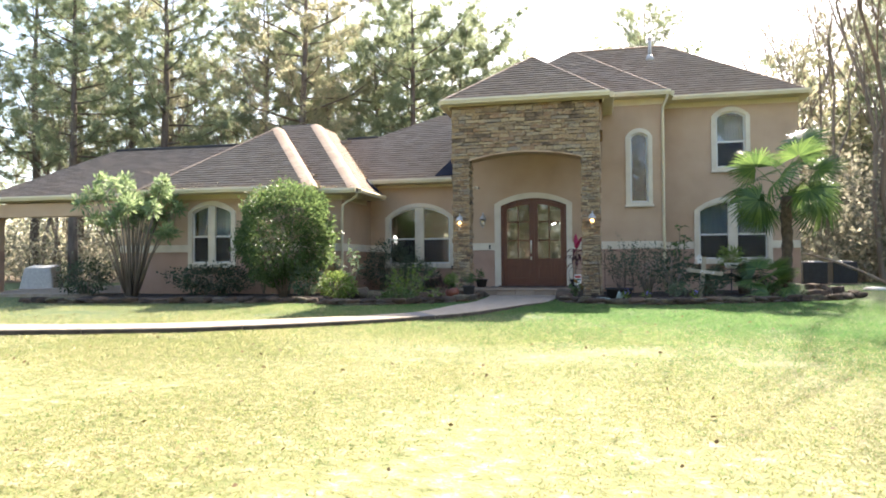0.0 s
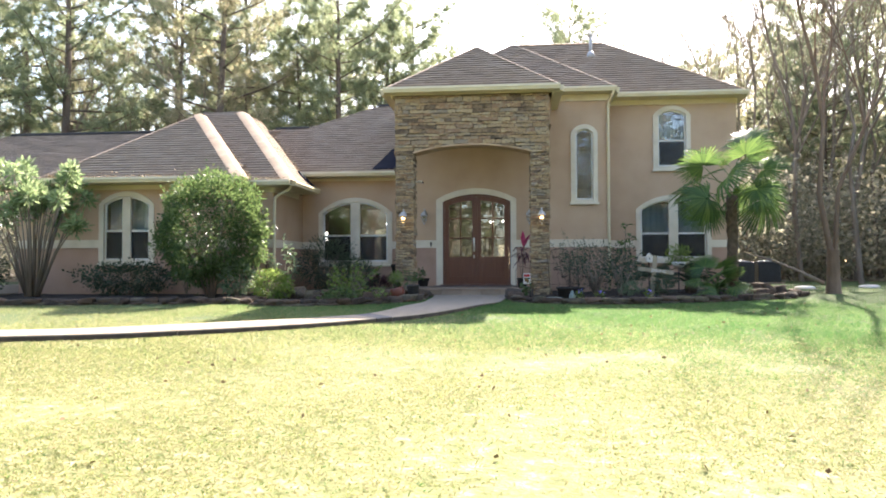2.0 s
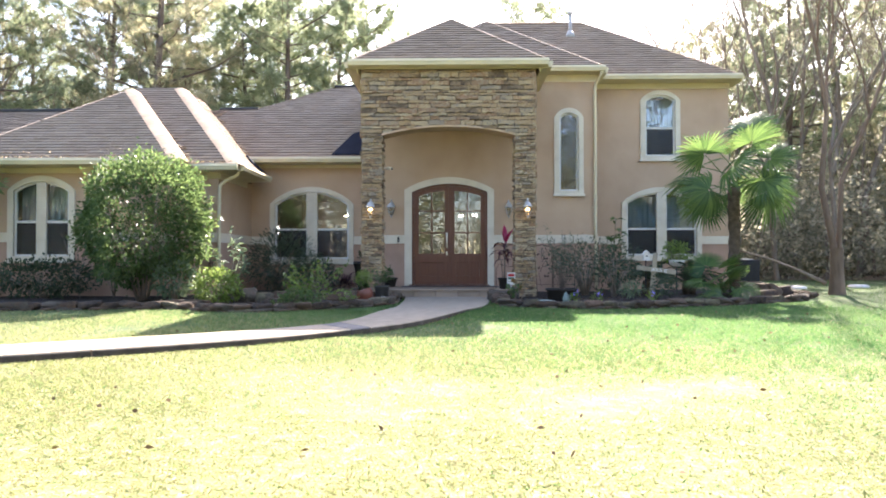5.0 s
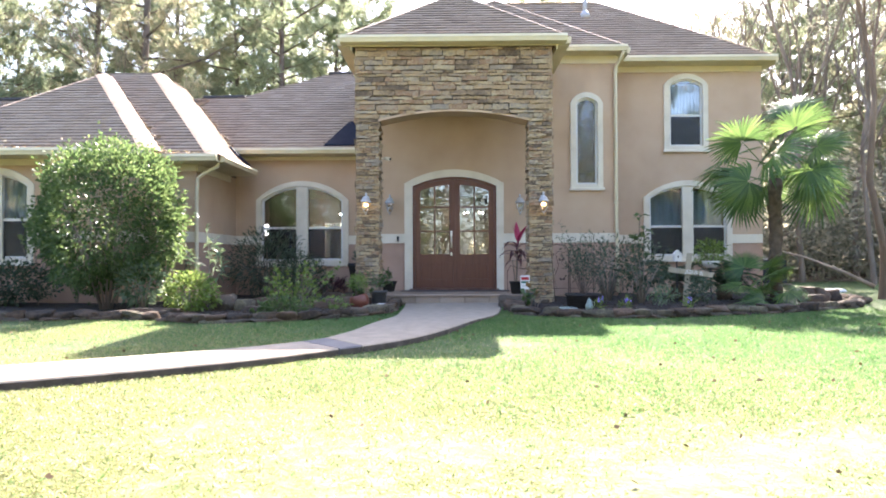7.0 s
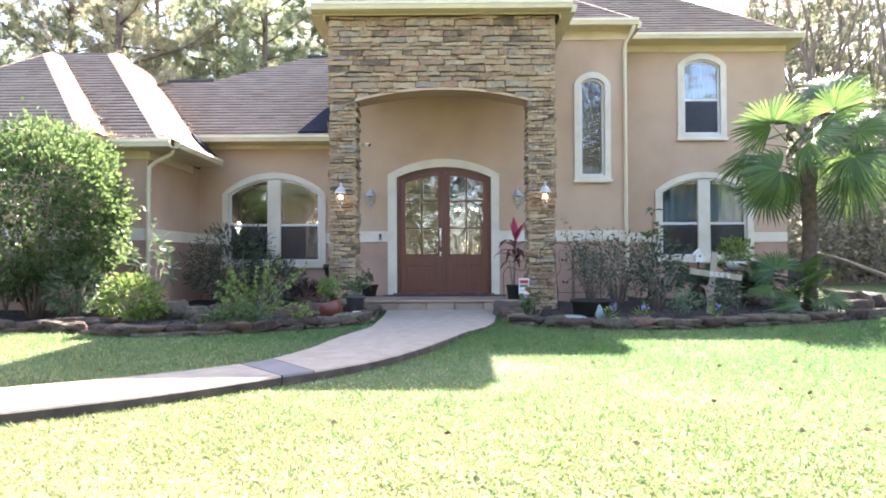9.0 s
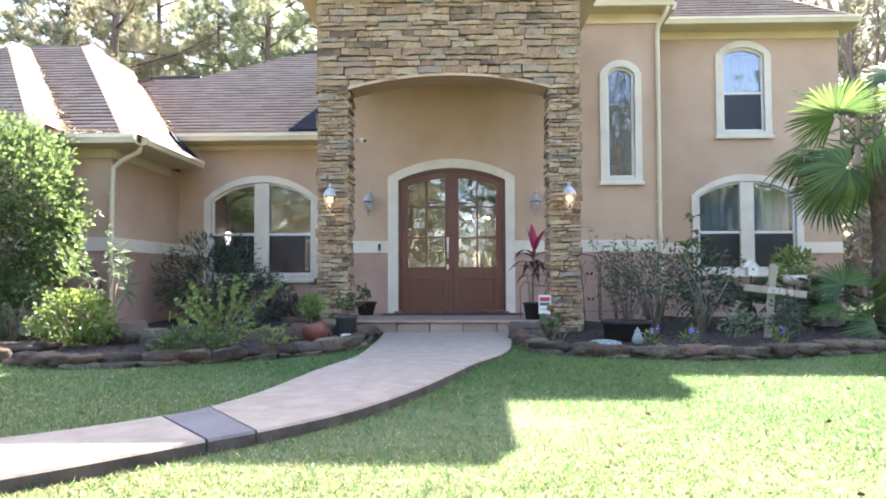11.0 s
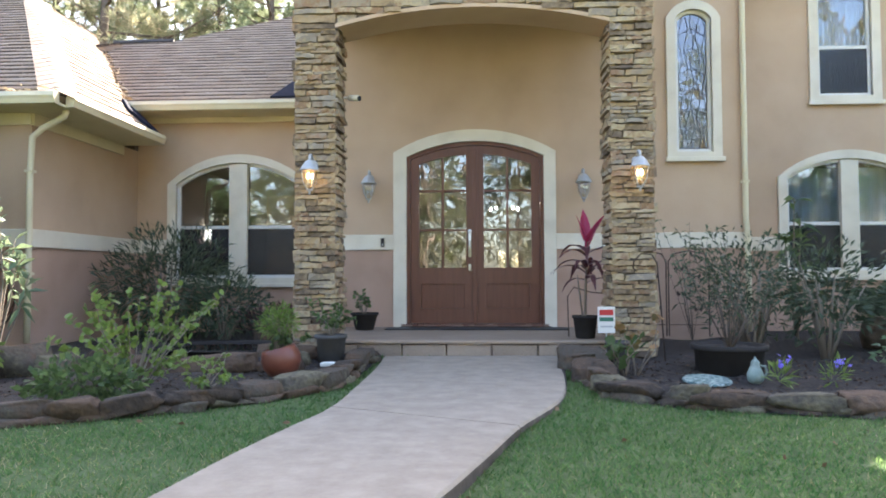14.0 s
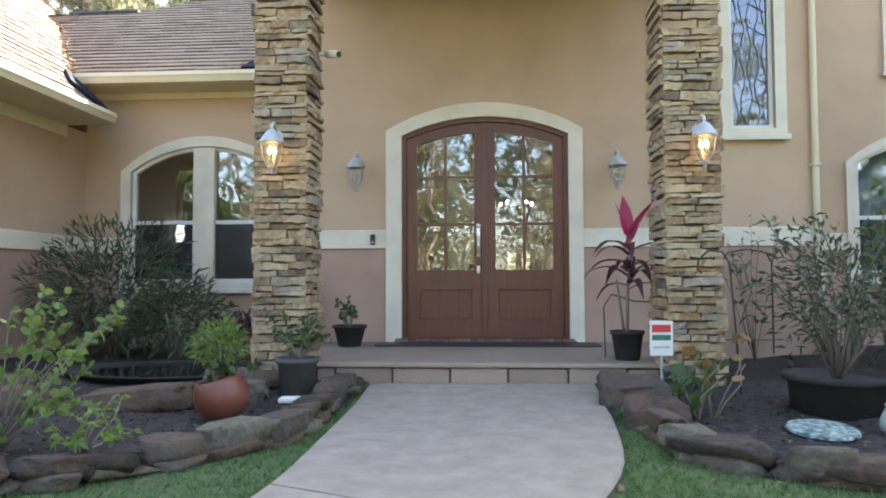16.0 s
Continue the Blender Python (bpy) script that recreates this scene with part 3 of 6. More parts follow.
def door_leaf(name, x0, x1, hinge_left):
    """One leaf: stiles, rails, six panes over a raised panel; its top follows the arch."""
    d = thing(name, pose(0, 0, 0), "mahogany entry door leaf with six panes over a raised panel, closed", "door", "entry door leaves")
    d["kind"] = "structure"
    X0, X1, zs, zt = DOOR[0] + 0.05, DOOR[1] - 0.05, DOOR[3] - 0.03, DOOR[4] - 0.05
    top = lambda x: arc(x, X0, X1, zs, zt) - 0.004
    k = 10
    span = lambda a, b, off=0.0: [(b + (a - b) * j / k, top(b + (a - b) * j / k) - off) for j in range(k + 1)]
    g0, g1, zg, zl = x0 + 0.115, x1 - 0.115, 0.97, 0.215
    ya, yb = 0.03, 0.085
    part("stile", prism(bmesh.new(), [(x0, zl), (g0, zl)] + span(x0, g0), ya, yb), WOOD_DOOR, d)
    part("stile", prism(bmesh.new(), [(g1, zl), (x1, zl)] + span(g1, x1), ya, yb), WOOD_DOOR, d)
    lo = span(g0, g1, 0.0)
    hi = [(x, z - 0.115) for x, z in span(g0, g1)]
    part("top_rail", prism(bmesh.new(), hi + lo[::-1], ya, yb), WOOD_DOOR, d)
    part("lock_rail", box(bmesh.new(), g0, g1, ya, yb, zg - 0.19, zg), WOOD_DOOR, d)
    part("bottom_rail", box(bmesh.new(), g0, g1, ya, yb, zl, zl + 0.17), WOOD_DOOR, d)
    part("moulding", ring(bmesh.new(), [(g0, zl + 0.17), (g1, zl + 0.17), (g1, zg - 0.19), (g0, zg - 0.19)], [(g0 + 0.03, zl + 0.2), (g1 - 0.03, zl + 0.2), (g1 - 0.03, zg - 0.22), (g0 + 0.03, zg - 0.22)], ya - 0.006, yb - 0.02), WOOD_DOOR, d)
    part("raised_panel", box(bmesh.new(), g0 + 0.03, g1 - 0.03, ya + 0.014, yb - 0.01, zl + 0.2, zg - 0.22, 0.006), WOOD_DOOR, d)
    xm = (g0 + g1) / 2
    zr = (1.49, 2.03)
    part("glazing_bar", prism(bmesh.new(), [(xm - 0.014, zg), (xm + 0.014, zg), (xm + 0.014, top(xm) - 0.12), (xm - 0.014, top(xm) - 0.12)], ya + 0.006, yb - 0.006), WOOD_DOOR, d)
    for z in zr:
        for a, b in ((g0, xm - 0.014), (xm + 0.014, g1)):
            part("glazing_bar", box(bmesh.new(), a, b, ya + 0.008, yb - 0.008, z - 0.013, z + 0.013), WOOD_DOOR, d)
    for a, b in ((g0, xm - 0.014), (xm + 0.014, g1)):
        for lo, up in ((zg, zr[0] - 0.013), (zr[0] + 0.013, zr[1] - 0.013), (zr[1] + 0.013, None)):
            p = [(a, lo), (b, lo)] + ([(b, up), (a, up)] if up else [(b + (a - b) * j / 6, top(b + (a - b) * j / 6) - 0.115) for j in range(7)])
            g = part("pane", prism(bmesh.new(), p, 0.055, 0.06), DOOR_PANE, d)
            g.visible_shadow = False
    return d


leaf_w = door_leaf("door_1", DOOR[0] + 0.054, 0.006, True)
leaf_e = door_leaf("door_2", 0.014, DOOR[1] - 0.054, False)
part("astragal", box(bmesh.new(), -0.018, 0.038, 0.006, 0.032, 0.215, 2.63, 0.006), WOOD_DOOR, leaf_e)
hs = bmesh.new()
box(hs, -0.082, -0.042, 0.014, 0.031, 1.12, 1.45, 0.008)
handle = part("handle_set", hs, NICKEL, leaf_w, "satin nickel handle set", True)
hb = tube(bmesh.new(), [(-0.062, 0.012, 1.16), (-0.062, -0.035, 1.17), (-0.062, -0.04, 1.25), (-0.062, -0.03, 1.33), (-0.062, 0.012, 1.34)], 0.011)
part("grip", hb, NICKEL, handle, "", True)
part("deadbolt", lathe(bmesh.new(), [(0.028, 0.0), (0.028, 0.012), (0.02, 0.018)], 16), NICKEL, leaf_w, "nickel deadbolt", True).matrix_basis = pose(-0.062, 0.03, 1.47, 90)
part("knob_plate", box(bmesh.new(), -0.082, -0.045, 0.014, 0.031, 0.93, 1.02, 0.008), NICKEL, leaf_w, "nickel lower plate", True)

# threshold: a course of small brown bricks, then a dark sill
thr = setting(part("threshold", box(bmesh.new(), -1.0, 1.02, -0.2, 0.0, 0.165, 0.178), MORTAR), "dark mortar bed under the brick threshold", "threshold")
tb = bmesh.new()
box(tb, -0.034, 0.034, -0.055, 0.055, -0.014, 0.014, 0.004)
bme = part("brick", tb, mat("threshold_brick", [(0.11, 0.05, 0.035), (0.18, 0.09, 0.06), (0.23, 0.14, 0.10)], 9, 0.85, by="object"), thr)
bme.location = (-0.96, -0.075, 0.192)
for i in range(1, 26):
    o = bpy.data.objects.new("brick", bme.data)
    scene.collection.objects.link(o)
    o.parent, o.location = thr, (-0.96 + 0.0768 * i, -0.075, 0.192)
mt = bmesh.new()
box(mt, -1.15, 1.2, -0.62, -0.28, 0.168, 0.183, 0.005)
tagged(part("door_mat", mt, BLACK), "thin dark rubber door mat lying on the porch", "door mat")

# ---------- roof ----------
def butted(ob):
    """Colours the lower edge of each shingle dark, as the shadow line under its course."""
    ob.data.materials.append(BUTT_SHADE)
    ob.data.polygons.foreach_set("material_index", [i % 2 for i in range(len(ob.data.polygons))])
    return ob


def shingled(name, corners, label, tab=0.30, course=0.145, pieces=False):
    """A roof face: a deck, with courses of overlapping shingles on it."""
    c = [Vector(p) for p in corners]
    nrm = (c[1] - c[0]).cross(c[2] - c[0]).normalized()
    for i in range(len(c) - 2):
        q = (c[i + 1] - c[0]).cross(c[i + 2] - c[0])
        if q.length > 0.1:
            nrm = q.normalized()
            break
    if nrm.z < 0:
        nrm = -nrm
    u = Vector((0, 0, 1)).cross(nrm)
    u = u.normalized() if u.length > 0.05 else Vector((1, 0, 0))
    v = nrm.cross(u)
    o = c[0]
    p2 = [((p - o).dot(u), (p - o).dot(v)) for p in c]
    deck = bmesh.new()
    a = [deck.verts.new(p - nrm * 0.01) for p in c]
    b = [deck.verts.new(p - nrm * 0.09) for p in c]
    deck.faces.new(a), deck.faces.new(b[::-1])
    for i in range(len(a)):
        deck.faces.new((a[i], b[i], b[(i + 1) % len(a)], a[(i + 1) % len(a)]))
    roof = setting(part(name, deck, SHINGLE), label, "roof")

    def limits(vv):
        xs = []
        for (u0, v0), (u1, v1) in zip(p2, p2[1:] + p2[:1]):
            if (v0 - vv) * (v1 - vv) <= 0 and abs(v1 - v0) > 1e-6:
                xs.append(u0 + (u1 - u0) * (vv - v0) / (v1 - v0))
        return (min(xs), max(xs)) if xs else None

    lo, hi = min(q[1] for q in p2), max(q[1] for q in p2)
    rnd = random.Random(name)
    verts, faces, k = [], [], 0
    vv = lo + 0.001
    while vv < hi - 0.02:
        vt = min(vv + course, hi - 0.001)
        l0, l1 = limits(vv), limits(vt)
        if l0 and l1 and l0[1] - l0[0] > 0.05:
            at = l0[0] - rnd.random() * tab
            while at < l0[1]:
                w = tab * rnd.uniform(0.75, 1.25)
                a0, a1 = max(at, l0[0]), min(at + w - 0.006, l0[1])
                b0, b1 = min(max(at, l1[0]), l1[1]), max(min(at + w - 0.006, l1[1]), l1[0])
                at += w
                if a1 - a0 < 0.02:
                    continue
                h = rnd.uniform(0.013, 0.023)
                d = rnd.uniform(-0.006, 0.006)
                q = [(a0, vv + d, h), (a1, vv + d, h), (b1, vt + 0.01, 0.002), (b0, vt + 0.01, 0.002), (a0, vv + d, -0.002), (a1, vv + d, -0.002)]
                w3 = [o + u * s + v * t + nrm * r for s, t, r in q]
                if pieces:
                    butted(np_mesh("shingle", w3, [(0, 1, 2, 3), (4, 5, 1, 0)], SHINGLE_PART, roof))
                else:
                    verts += w3
                    faces += [(k, k + 1, k + 2, k + 3), (k + 4, k + 5, k + 1, k)]
                    k += 6
        vv += course
    if verts:
        butted(np_mesh("shingles", verts, faces, SHINGLE, roof))["kind"] = "stuff"
    return roof


def cap(roof, a, b, wide=0.13):
    """Hip or ridge cap shingles from a to b, one after the other."""
    a, b = Vector(a), Vector(b)
    d = b - a
    n = max(1, int(d.length / 0.18))
    s = d.cross(Vector((0, 0, 1))).normalized()
    upv = s.cross(d).normalized()
    verts, faces = [], []
    for i in range(n):
        p, q = a + d * (i / n), a + d * (min(i + 1.05, n) / n)
        k = len(verts)
        for e, h in ((p, 0.026), (q, 0.02)):
            verts += [e - s * wide - upv * (0.3 * wide - 0.5 * h), e + upv * h, e + s * wide - upv * (0.3 * wide - 0.5 * h)]
        faces += [(k, k + 1, k + 4, k + 3), (k + 1, k + 2, k + 5, k + 4)]
    np_mesh("hip_caps", verts, faces, SHINGLE, roof)["kind"] = "stuff"


E0 = 5.09
PEAK = (0.05, -0.35, 6.70)
r = shingled("roof_portico_front", [(-2.15, -2.44, E0), (2.15, -2.44, E0), PEAK], "brown asphalt shingle hip roof over the portico")
cap(r, (-2.15, -2.44, E0), PEAK, 0.05), cap(r, (2.15, -2.44, E0), PEAK, 0.022)
shingled("roof_portico_east", [(2.15, -2.44, E0), (2.15, 2.0, E0), (0.05, 2.6, 6.70), PEAK], "brown asphalt shingle side of the portico roof")
shingled("roof_portico_west", [(-2.15, 2.0, E0), (-2.15, -2.44, E0), PEAK, (0.05, 2.6, 6.70)], "brown asphalt shingle side of the portico roof")
E1 = 5.51
r = shingled("roof_stair_front", [(-1.9, -0.36, E1), (3.80, -0.36, E1), (1.06, 2.74, 7.70)], "brown asphalt shingle hip roof over the stair bay")
cap(r, (3.80, -0.36, E1), (1.06, 2.74, 7.70), 0.022)
shingled("roof_stair_east", [(3.80, -0.36, E1), (3.80, 3.4, E1), (1.06, 3.4, 7.70), (1.06, 2.74, 7.70)], "brown asphalt shingle side of the stair bay roof")
E2 = 5.60
r = shingled("roof_main_front", [(-2.5, 0.8, E2), (7.58, 0.8, E2), (3.94, 3.58, 7.92), (1.0, 3.58, 7.92)], "brown asphalt shingle main roof")
cap(r, (7.58, 0.8, E2), (3.94, 3.58, 7.92), 0.022), cap(r, (1.0, 3.58, 7.93), (3.94, 3.58, 7.93), 0.08)
shingled("roof_main_east", [(7.58, 0.8, E2), (7.58, 7.7, E2), (3.94, 3.58, 7.92)], "brown asphalt shingle end of the main roof")
shingled("roof_main_back", [(7.58, 7.7, E2), (-2.5, 7.7, E2), (1.0, 3.58, 7.92), (3.94, 3.58, 7.92)], "brown asphalt shingle back of the main roof", 0.6, 0.3)
shingled("roof_main_west", [(-2.5, 7.7, E2), (-2.5, 0.8, E2), (1.0, 3.58, 7.92)], "brown asphalt shingle end of the main roof", 0.6, 0.3)
r = shingled("roof_garage_side", [(-4.65, -2.0, 2.92), (-4.65, 0.43, 2.92), (-5.176, 0.5, 3.43), (-7.01, 2.96, 5.2), (-7.33, 3.4, 5.52), (-7.33, 1.6, 5.52)], "sunlit side of the garage roof, brown asphalt shingle")
cap(r, (-4.65, -2.0, 2.93), (-7.33, 1.6, 5.52), 0.2)
shingled("roof_garage_front", [(-5.75, -2.0, 2.92), (-4.65, -2.0, 2.92), (-7.33, 1.6, 5.52), (-8.6, 1.6, 5.52)], "steep brown shingle front of the garage roof")
r = shingled("roof_bay_side", [(-5.75, -2.5, 2.98), (-5.75, -1.93, 2.98), (-8.38, 1.34, 5.33), (-8.38, 0.9, 5.33)], "sunlit narrow side of the bay roof")
cap(r, (-5.75, -2.5, 2.98), (-8.38, 0.9, 5.33), 0.2)
r = shingled("roof_bay_front", [(-11.2, -2.5, 2.98), (-5.75, -2.5, 2.98), (-8.38, 0.9, 5.33)], "steep brown shingle front of the bay roof")
cap(r, (-11.2, -2.5, 2.98), (-8.38, 0.9, 5.33), 0.05)
shingled("roof_bay_west", [(-11.2, 0.4, 2.98), (-11.2, -2.5, 2.98), (-8.38, 0.9, 5.33), (-8.38, 1.6, 5.33)], "brown shingle side of the bay roof", 0.6, 0.3)
shingled("roof_garage_top", [(-8.6, 1.6, 5.52), (-7.33, 1.6, 5.52), (-7.33, 3.4, 5.54), (-8.6, 3.4, 5.54)], "flat top of the garage roof", 0.6, 0.3)
shingled("roof_carport_front", [(-17.0, -2.2, 2.95), (-9.2, -2.2, 2.95), (-6.5, 2.8, 5.15), (-16.0, 2.8, 5.15)], "long low brown shingle roof over the carport")
shingled("roof_carport_end", [(-17.0, 7.8, 2.9), (-17.0, -2.2, 2.9), (-16.0, 2.8, 5.15)], "brown shingle end of the carport roof", 0.6, 0.3)
shingled("roof_back", [(-1.9, 8.4, 2.9), (-17.0, 7.8, 2.9), (-16.0, 2.82, 5.1), (-2.5, 3.3, 4.9)], "brown shingle back of the low roof", 0.6, 0.3)
for a, b in (((-15.9, 2.8, 5.16), (-10.4, 2.8, 5.16)), ((-6.75, 3.0, 5.21), (-5.62, 3.04, 5.24)), ((-3.6, 4.36, 6.20), (-2.85, 4.42, 6.23))):
    p, q = Vector(a), Vector(b)
    bm = tube(bmesh.new(), [p, q], 0.075, 6)
    tagged(part("ridge_vent", bm, RIDGE), "black plastic vent along the roof ridge", "roof vent", "ridge vents")
# the low roof beside the portico, nearest to the walk: each shingle its own piece
shingled("roof_west", [(-5.176, 0.5, 3.43), (-1.9, 0.5, 3.43), (-1.9, 4.40, 6.238), (-2.9, 4.40, 6.238), (-3.67, 4.32, 6.18), (-5.66, 3.02, 5.244), (-7.0, 2.97, 5.208)], "brown asphalt shingle roof beside the portico", 0.34, 0.15, pieces=True)
# flashing sheet beside the pier; its dark colour includes the portico's shadow
bm = bmesh.new()
low, high = [], []
for x, y in ((-3.04, 0.62), (-1.92, 0.62), (-1.92, 1.95), (-2.62, 1.62)):
    z = 3.43 + 0.72 * (y - 0.5)
    low.append(bm.verts.new((x, y, z + 0.004))), high.append(bm.verts.new((x, y - 0.02, z + 0.032)))
bm.faces.new(low[::-1]), bm.faces.new(high)
for k in range(4):
    bm.faces.new((low[k], low[(k + 1) % 4], high[(k + 1) % 4], high[k]))
part("membrane", bm, SHADED_SHEET, bpy.data.objects["roof_west"], "navy flashing sheet beside the pier, the roof's shade put into its colour")
# flashing sheet at the valley's foot, darkened for the shade of the eave
bm = bmesh.new()
low, high = [], []
for x, y in ((-4.66, 0.30), (-4.66, 0.44), (-5.20, 0.44), (-5.20, 0.36), (-4.98, 0.12)):
    z = 2.92 + 0.970 * (-4.65 - x)
    low.append(bm.verts.new((x, y, z + 0.01))), high.append(bm.verts.new((x + 0.03, y, z + 0.045)))
bm.faces.new(low), bm.faces.new(high[::-1])
for k in range(5):
    bm.faces.new((low[k], high[k], high[(k + 1) % 5], low[(k + 1) % 5]))
part("membrane", bm, SHADED_SHEET, bpy.data.objects["roof_garage_side"], "navy flashing sheet at the valley's foot, the eave's shade put into its colour")


def eave(a, b, z, out, wall_at, axis="x", frieze=0.16, along=None):
    """Gutter, soffit and frieze board along an eave; out is the eave line, wall_at the wall's face, along the wall's own stretch."""
    fa, fb = along or (a, b)
    bm = bmesh.new()
    s = 1 if wall_at > out else -1
    prof = [(0.0, 0.02), (-0.10, 0.02), (-0.115, -0.03), (-0.10, -0.06), (-0.085, -0.11), (0.0, -0.12)]
    if axis == "x":
        pts = [[(x, out + s * p, z + q) for p, q in prof] for x in (a, b)]
    else:
        pts = [[(out + s * p, y, z + q) for p, q in prof] for y in (a, b)]
    r0, r1 = [[bm.verts.new(p) for p in q] for q in pts]
    bm.faces.new(r0), bm.faces.new(r1[::-1])
    for i in range(len(r0)):
        j = (i + 1) % len(r0)
        bm.faces.new((r0[i], r1[i], r1[j], r0[j]))
    g = tagged(part("gutter", bm, FASCIA), "cream metal rain gutter along the eave", "gutter", "eave gutters")
    lo, up = sorted((out, wall_at))
    f0, f1 = sorted((wall_at - s * 0.03, wall_at))
    if axis == "x":
        slab("soffit", a, b, lo + 0.002, up - 0.002, z - 0.12, z - 0.09, FASCIA, "cream soffit board under the eave", "trim")
        slab("frieze", fa, fb, f0, f1, z - 0.12 - frieze, z - 0.122, FASCIA, "cream frieze board under the soffit", "trim")
    else:
        slab("soffit", lo + 0.002, up - 0.002, fa, fb, z - 0.12, z - 0.09, FASCIA, "cream soffit board under the eave", "trim")
        slab("frieze", f0, f1, fa, fb, z - 0.12 - frieze, z - 0.122, FASCIA, "cream frieze board under the soffit", "trim")
    return g


eave(-2.15, 2.15, E0, -2.44, YF, "x", 0.02)
eave(-2.32, 0.5, E0, -2.15, -1.95, "y", 0.1)
eave(-2.32, -0.10, E0, 2.15, 1.97, "y", 0.1)
eave(2.15, 3.80, E1, -0.36, -0.06, "x", 0.17, (2.15, 3.64))
eave(-0.24, 1.18, E1, 3.80, 3.64, "y", 0.17, (-0.058, 1.15))
eave(3.92, 7.58, E2, 0.8, 1.18, "x", 0.14, (3.67, 7.38))
eave(0.92, 7.5, E2, 7.58, 7.38, "y", 0.14, (1.182, 7.5))
eave(-5.2, -2.05, 3.43, 0.5, 0.90, "x", 0.08)
eave(-1.88, 0.43, 2.92, -4.65, -5.2, "y", 0.14, (-1.648, 0.43))
eave(-5.75, -4.65, 2.92, -2.0, -1.65, "x", 0.14, (-5.98, -5.2))
eave(-11.2, -5.75, 2.98, -2.5, -2.05, "x", 0.12, (-11.2, -5.98))
eave(-17.0, -11.2, 2.95, -2.2, -1.9, "x", 0.02)

# carport
slab("carport_beam", -17.0, -12.0, -2.1, -1.7, 2.36, 2.76, STUCCO, "tan stucco beam across the carport", "beam")
slab("carport_beam_back", -17.0, -12.0, 6.8, 7.2, 2.36, 2.76, STUCCO, "tan stucco rear beam of the carport", "beam")
slab("carport_ceiling", -17.0, -12.0, -1.7, 6.8, 2.70, 2.76, STUCCO, "tan carport ceiling", "ceiling")
for x, y in ((-16.9, -2.08), (-16.9, 6.82)):
    side_wall("carport_post", x, x + 0.46, y, y + 0.36, 2.36)
slab("carport_floor", -17.2, -12.0, -3.4, 7.4, -0.09, 0.06, CONCRETE, "pale concrete carport floor", "floor")


# ---------- walk and beds ----------
LEFT = [(-0.95, -2.09), (-0.92, -2.9), (-0.91, -3.9), (-0.92, -4.88), (-1.03, -5.5), (-1.16, -6.2), (-1.30, -6.95), (-1.50, -7.54), (-1.70, -7.82), (-2.3, -8.33), (-3.3, -8.92), (-4.35, -9.5), (-5.6, -10.05), (-7.9, -10.4), (-11.0, -10.9), (-19, -12.0)]
RIGHT = [(0.93, -2.09), (0.86, -3.0), (0.69, -4.4), (0.32, -5.42), (0.12, -6.1), (-0.14, -6.9), (-0.52, -7.68), (-0.97, -8.24), (-1.18, -8.44), (-1.87, -9.1), (-2.7, -9.68), (-3.6, -10.2), (-4.6, -10.66), (-6.9, -11.2), (-10.0, -11.8), (-19, -13.2)]


def smooth_pts(pts, k=5):
    """More points along a bent line (Catmull-Rom)."""
    v = [Vector(p) for p in pts]
    v = [v[0] * 2 - v[1]] + v + [v[-1] * 2 - v[-2]]
    out = []
    for i in range(1, len(v) - 2):
        p0, p1, p2, p3 = v[i - 1:i + 3]
        for j in range(k):
            t = j / k
            out.append(0.5 * ((2 * p1) + (p2 - p0) * t + (2 * p0 - 5 * p1 + 4 * p2 - p3) * t * t + (3 * p1 - p0 - 3 * p2 + p3) * t ** 3))
    return out + [v[-2]]


SL, SR = smooth_pts(LEFT), smooth_pts(RIGHT)
walkway = thing("walkway", pose(0, 0, 0), "pale curving concrete walk with a dark slate band", "path")
walkway["kind"] = "structure"
for i0, i1 in ((0, 15), (15, 35), (35, 40), (40, 55), (55, 63), (63, 69), (69, 75)):
    bm = bmesh.new()
    rows = []
    for i in range(i0, i1 + 1):
        a, b = SL[i], SR[i]
        if i in (i0, i1) and 0 < i < 75:
            other = i + (1 if i == i0 else -1)
            a = a + (SL[other] - a).normalized() * 0.008
            b = b + (SR[other] - b).normalized() * 0.008
        up = 0.005 + 0.065 * min(1.0, max(0.0, (-3.0 - a.y) / 3.0))
        za, zb = gz(*a) + up, gz(*b) + up + 0.01
        d = (b - a).normalized() * 0.015
        rows.append([bm.verts.new(p) for p in ((a.x, a.y, za - 0.16), (a.x, a.y, za - 0.015), (a.x + d.x, a.y + d.y, za), (b.x - d.x, b.y - d.y, zb), (b.x, b.y, zb - 0.015), (b.x, b.y, zb - 0.16))])
    for p, q in zip(rows, rows[1:]):
        for j in range(5):
            # the side faces take the dark colour: soil stain plus painted shade
            bm.faces.new((p[j], q[j], q[j + 1], p[j + 1])).material_index = 1 if j in (0, 4) else 0
    bm.faces.new(rows[0]), bm.faces.new(rows[-1][::-1])
    slab = part("slab", bm, SLATE if i0 == 35 else CONCRETE, walkway, "dark slate band" if i0 == 35 else "")
    slab.data.materials.append(SHADED_DIRT_EDGE)

trench = bmesh.new()
rows = []
for p, q in zip(SR, SR[1:]):
    o = p + Vector((q - p).orthogonal()).normalized() * -0.09
    rows.append((trench.verts.new((p.x, p.y, gz(p.x, p.y) + 0.02)), trench.verts.new((o.x, o.y, gz(o.x, o.y) + 0.006))))
for a, b in zip(rows, rows[1:]):
    trench.faces.new((a[0], b[0], b[1], a[1]))
setting(part("walk_edge", trench, MULCH), "dark bare soil along the edge of the walk", "soil edge")

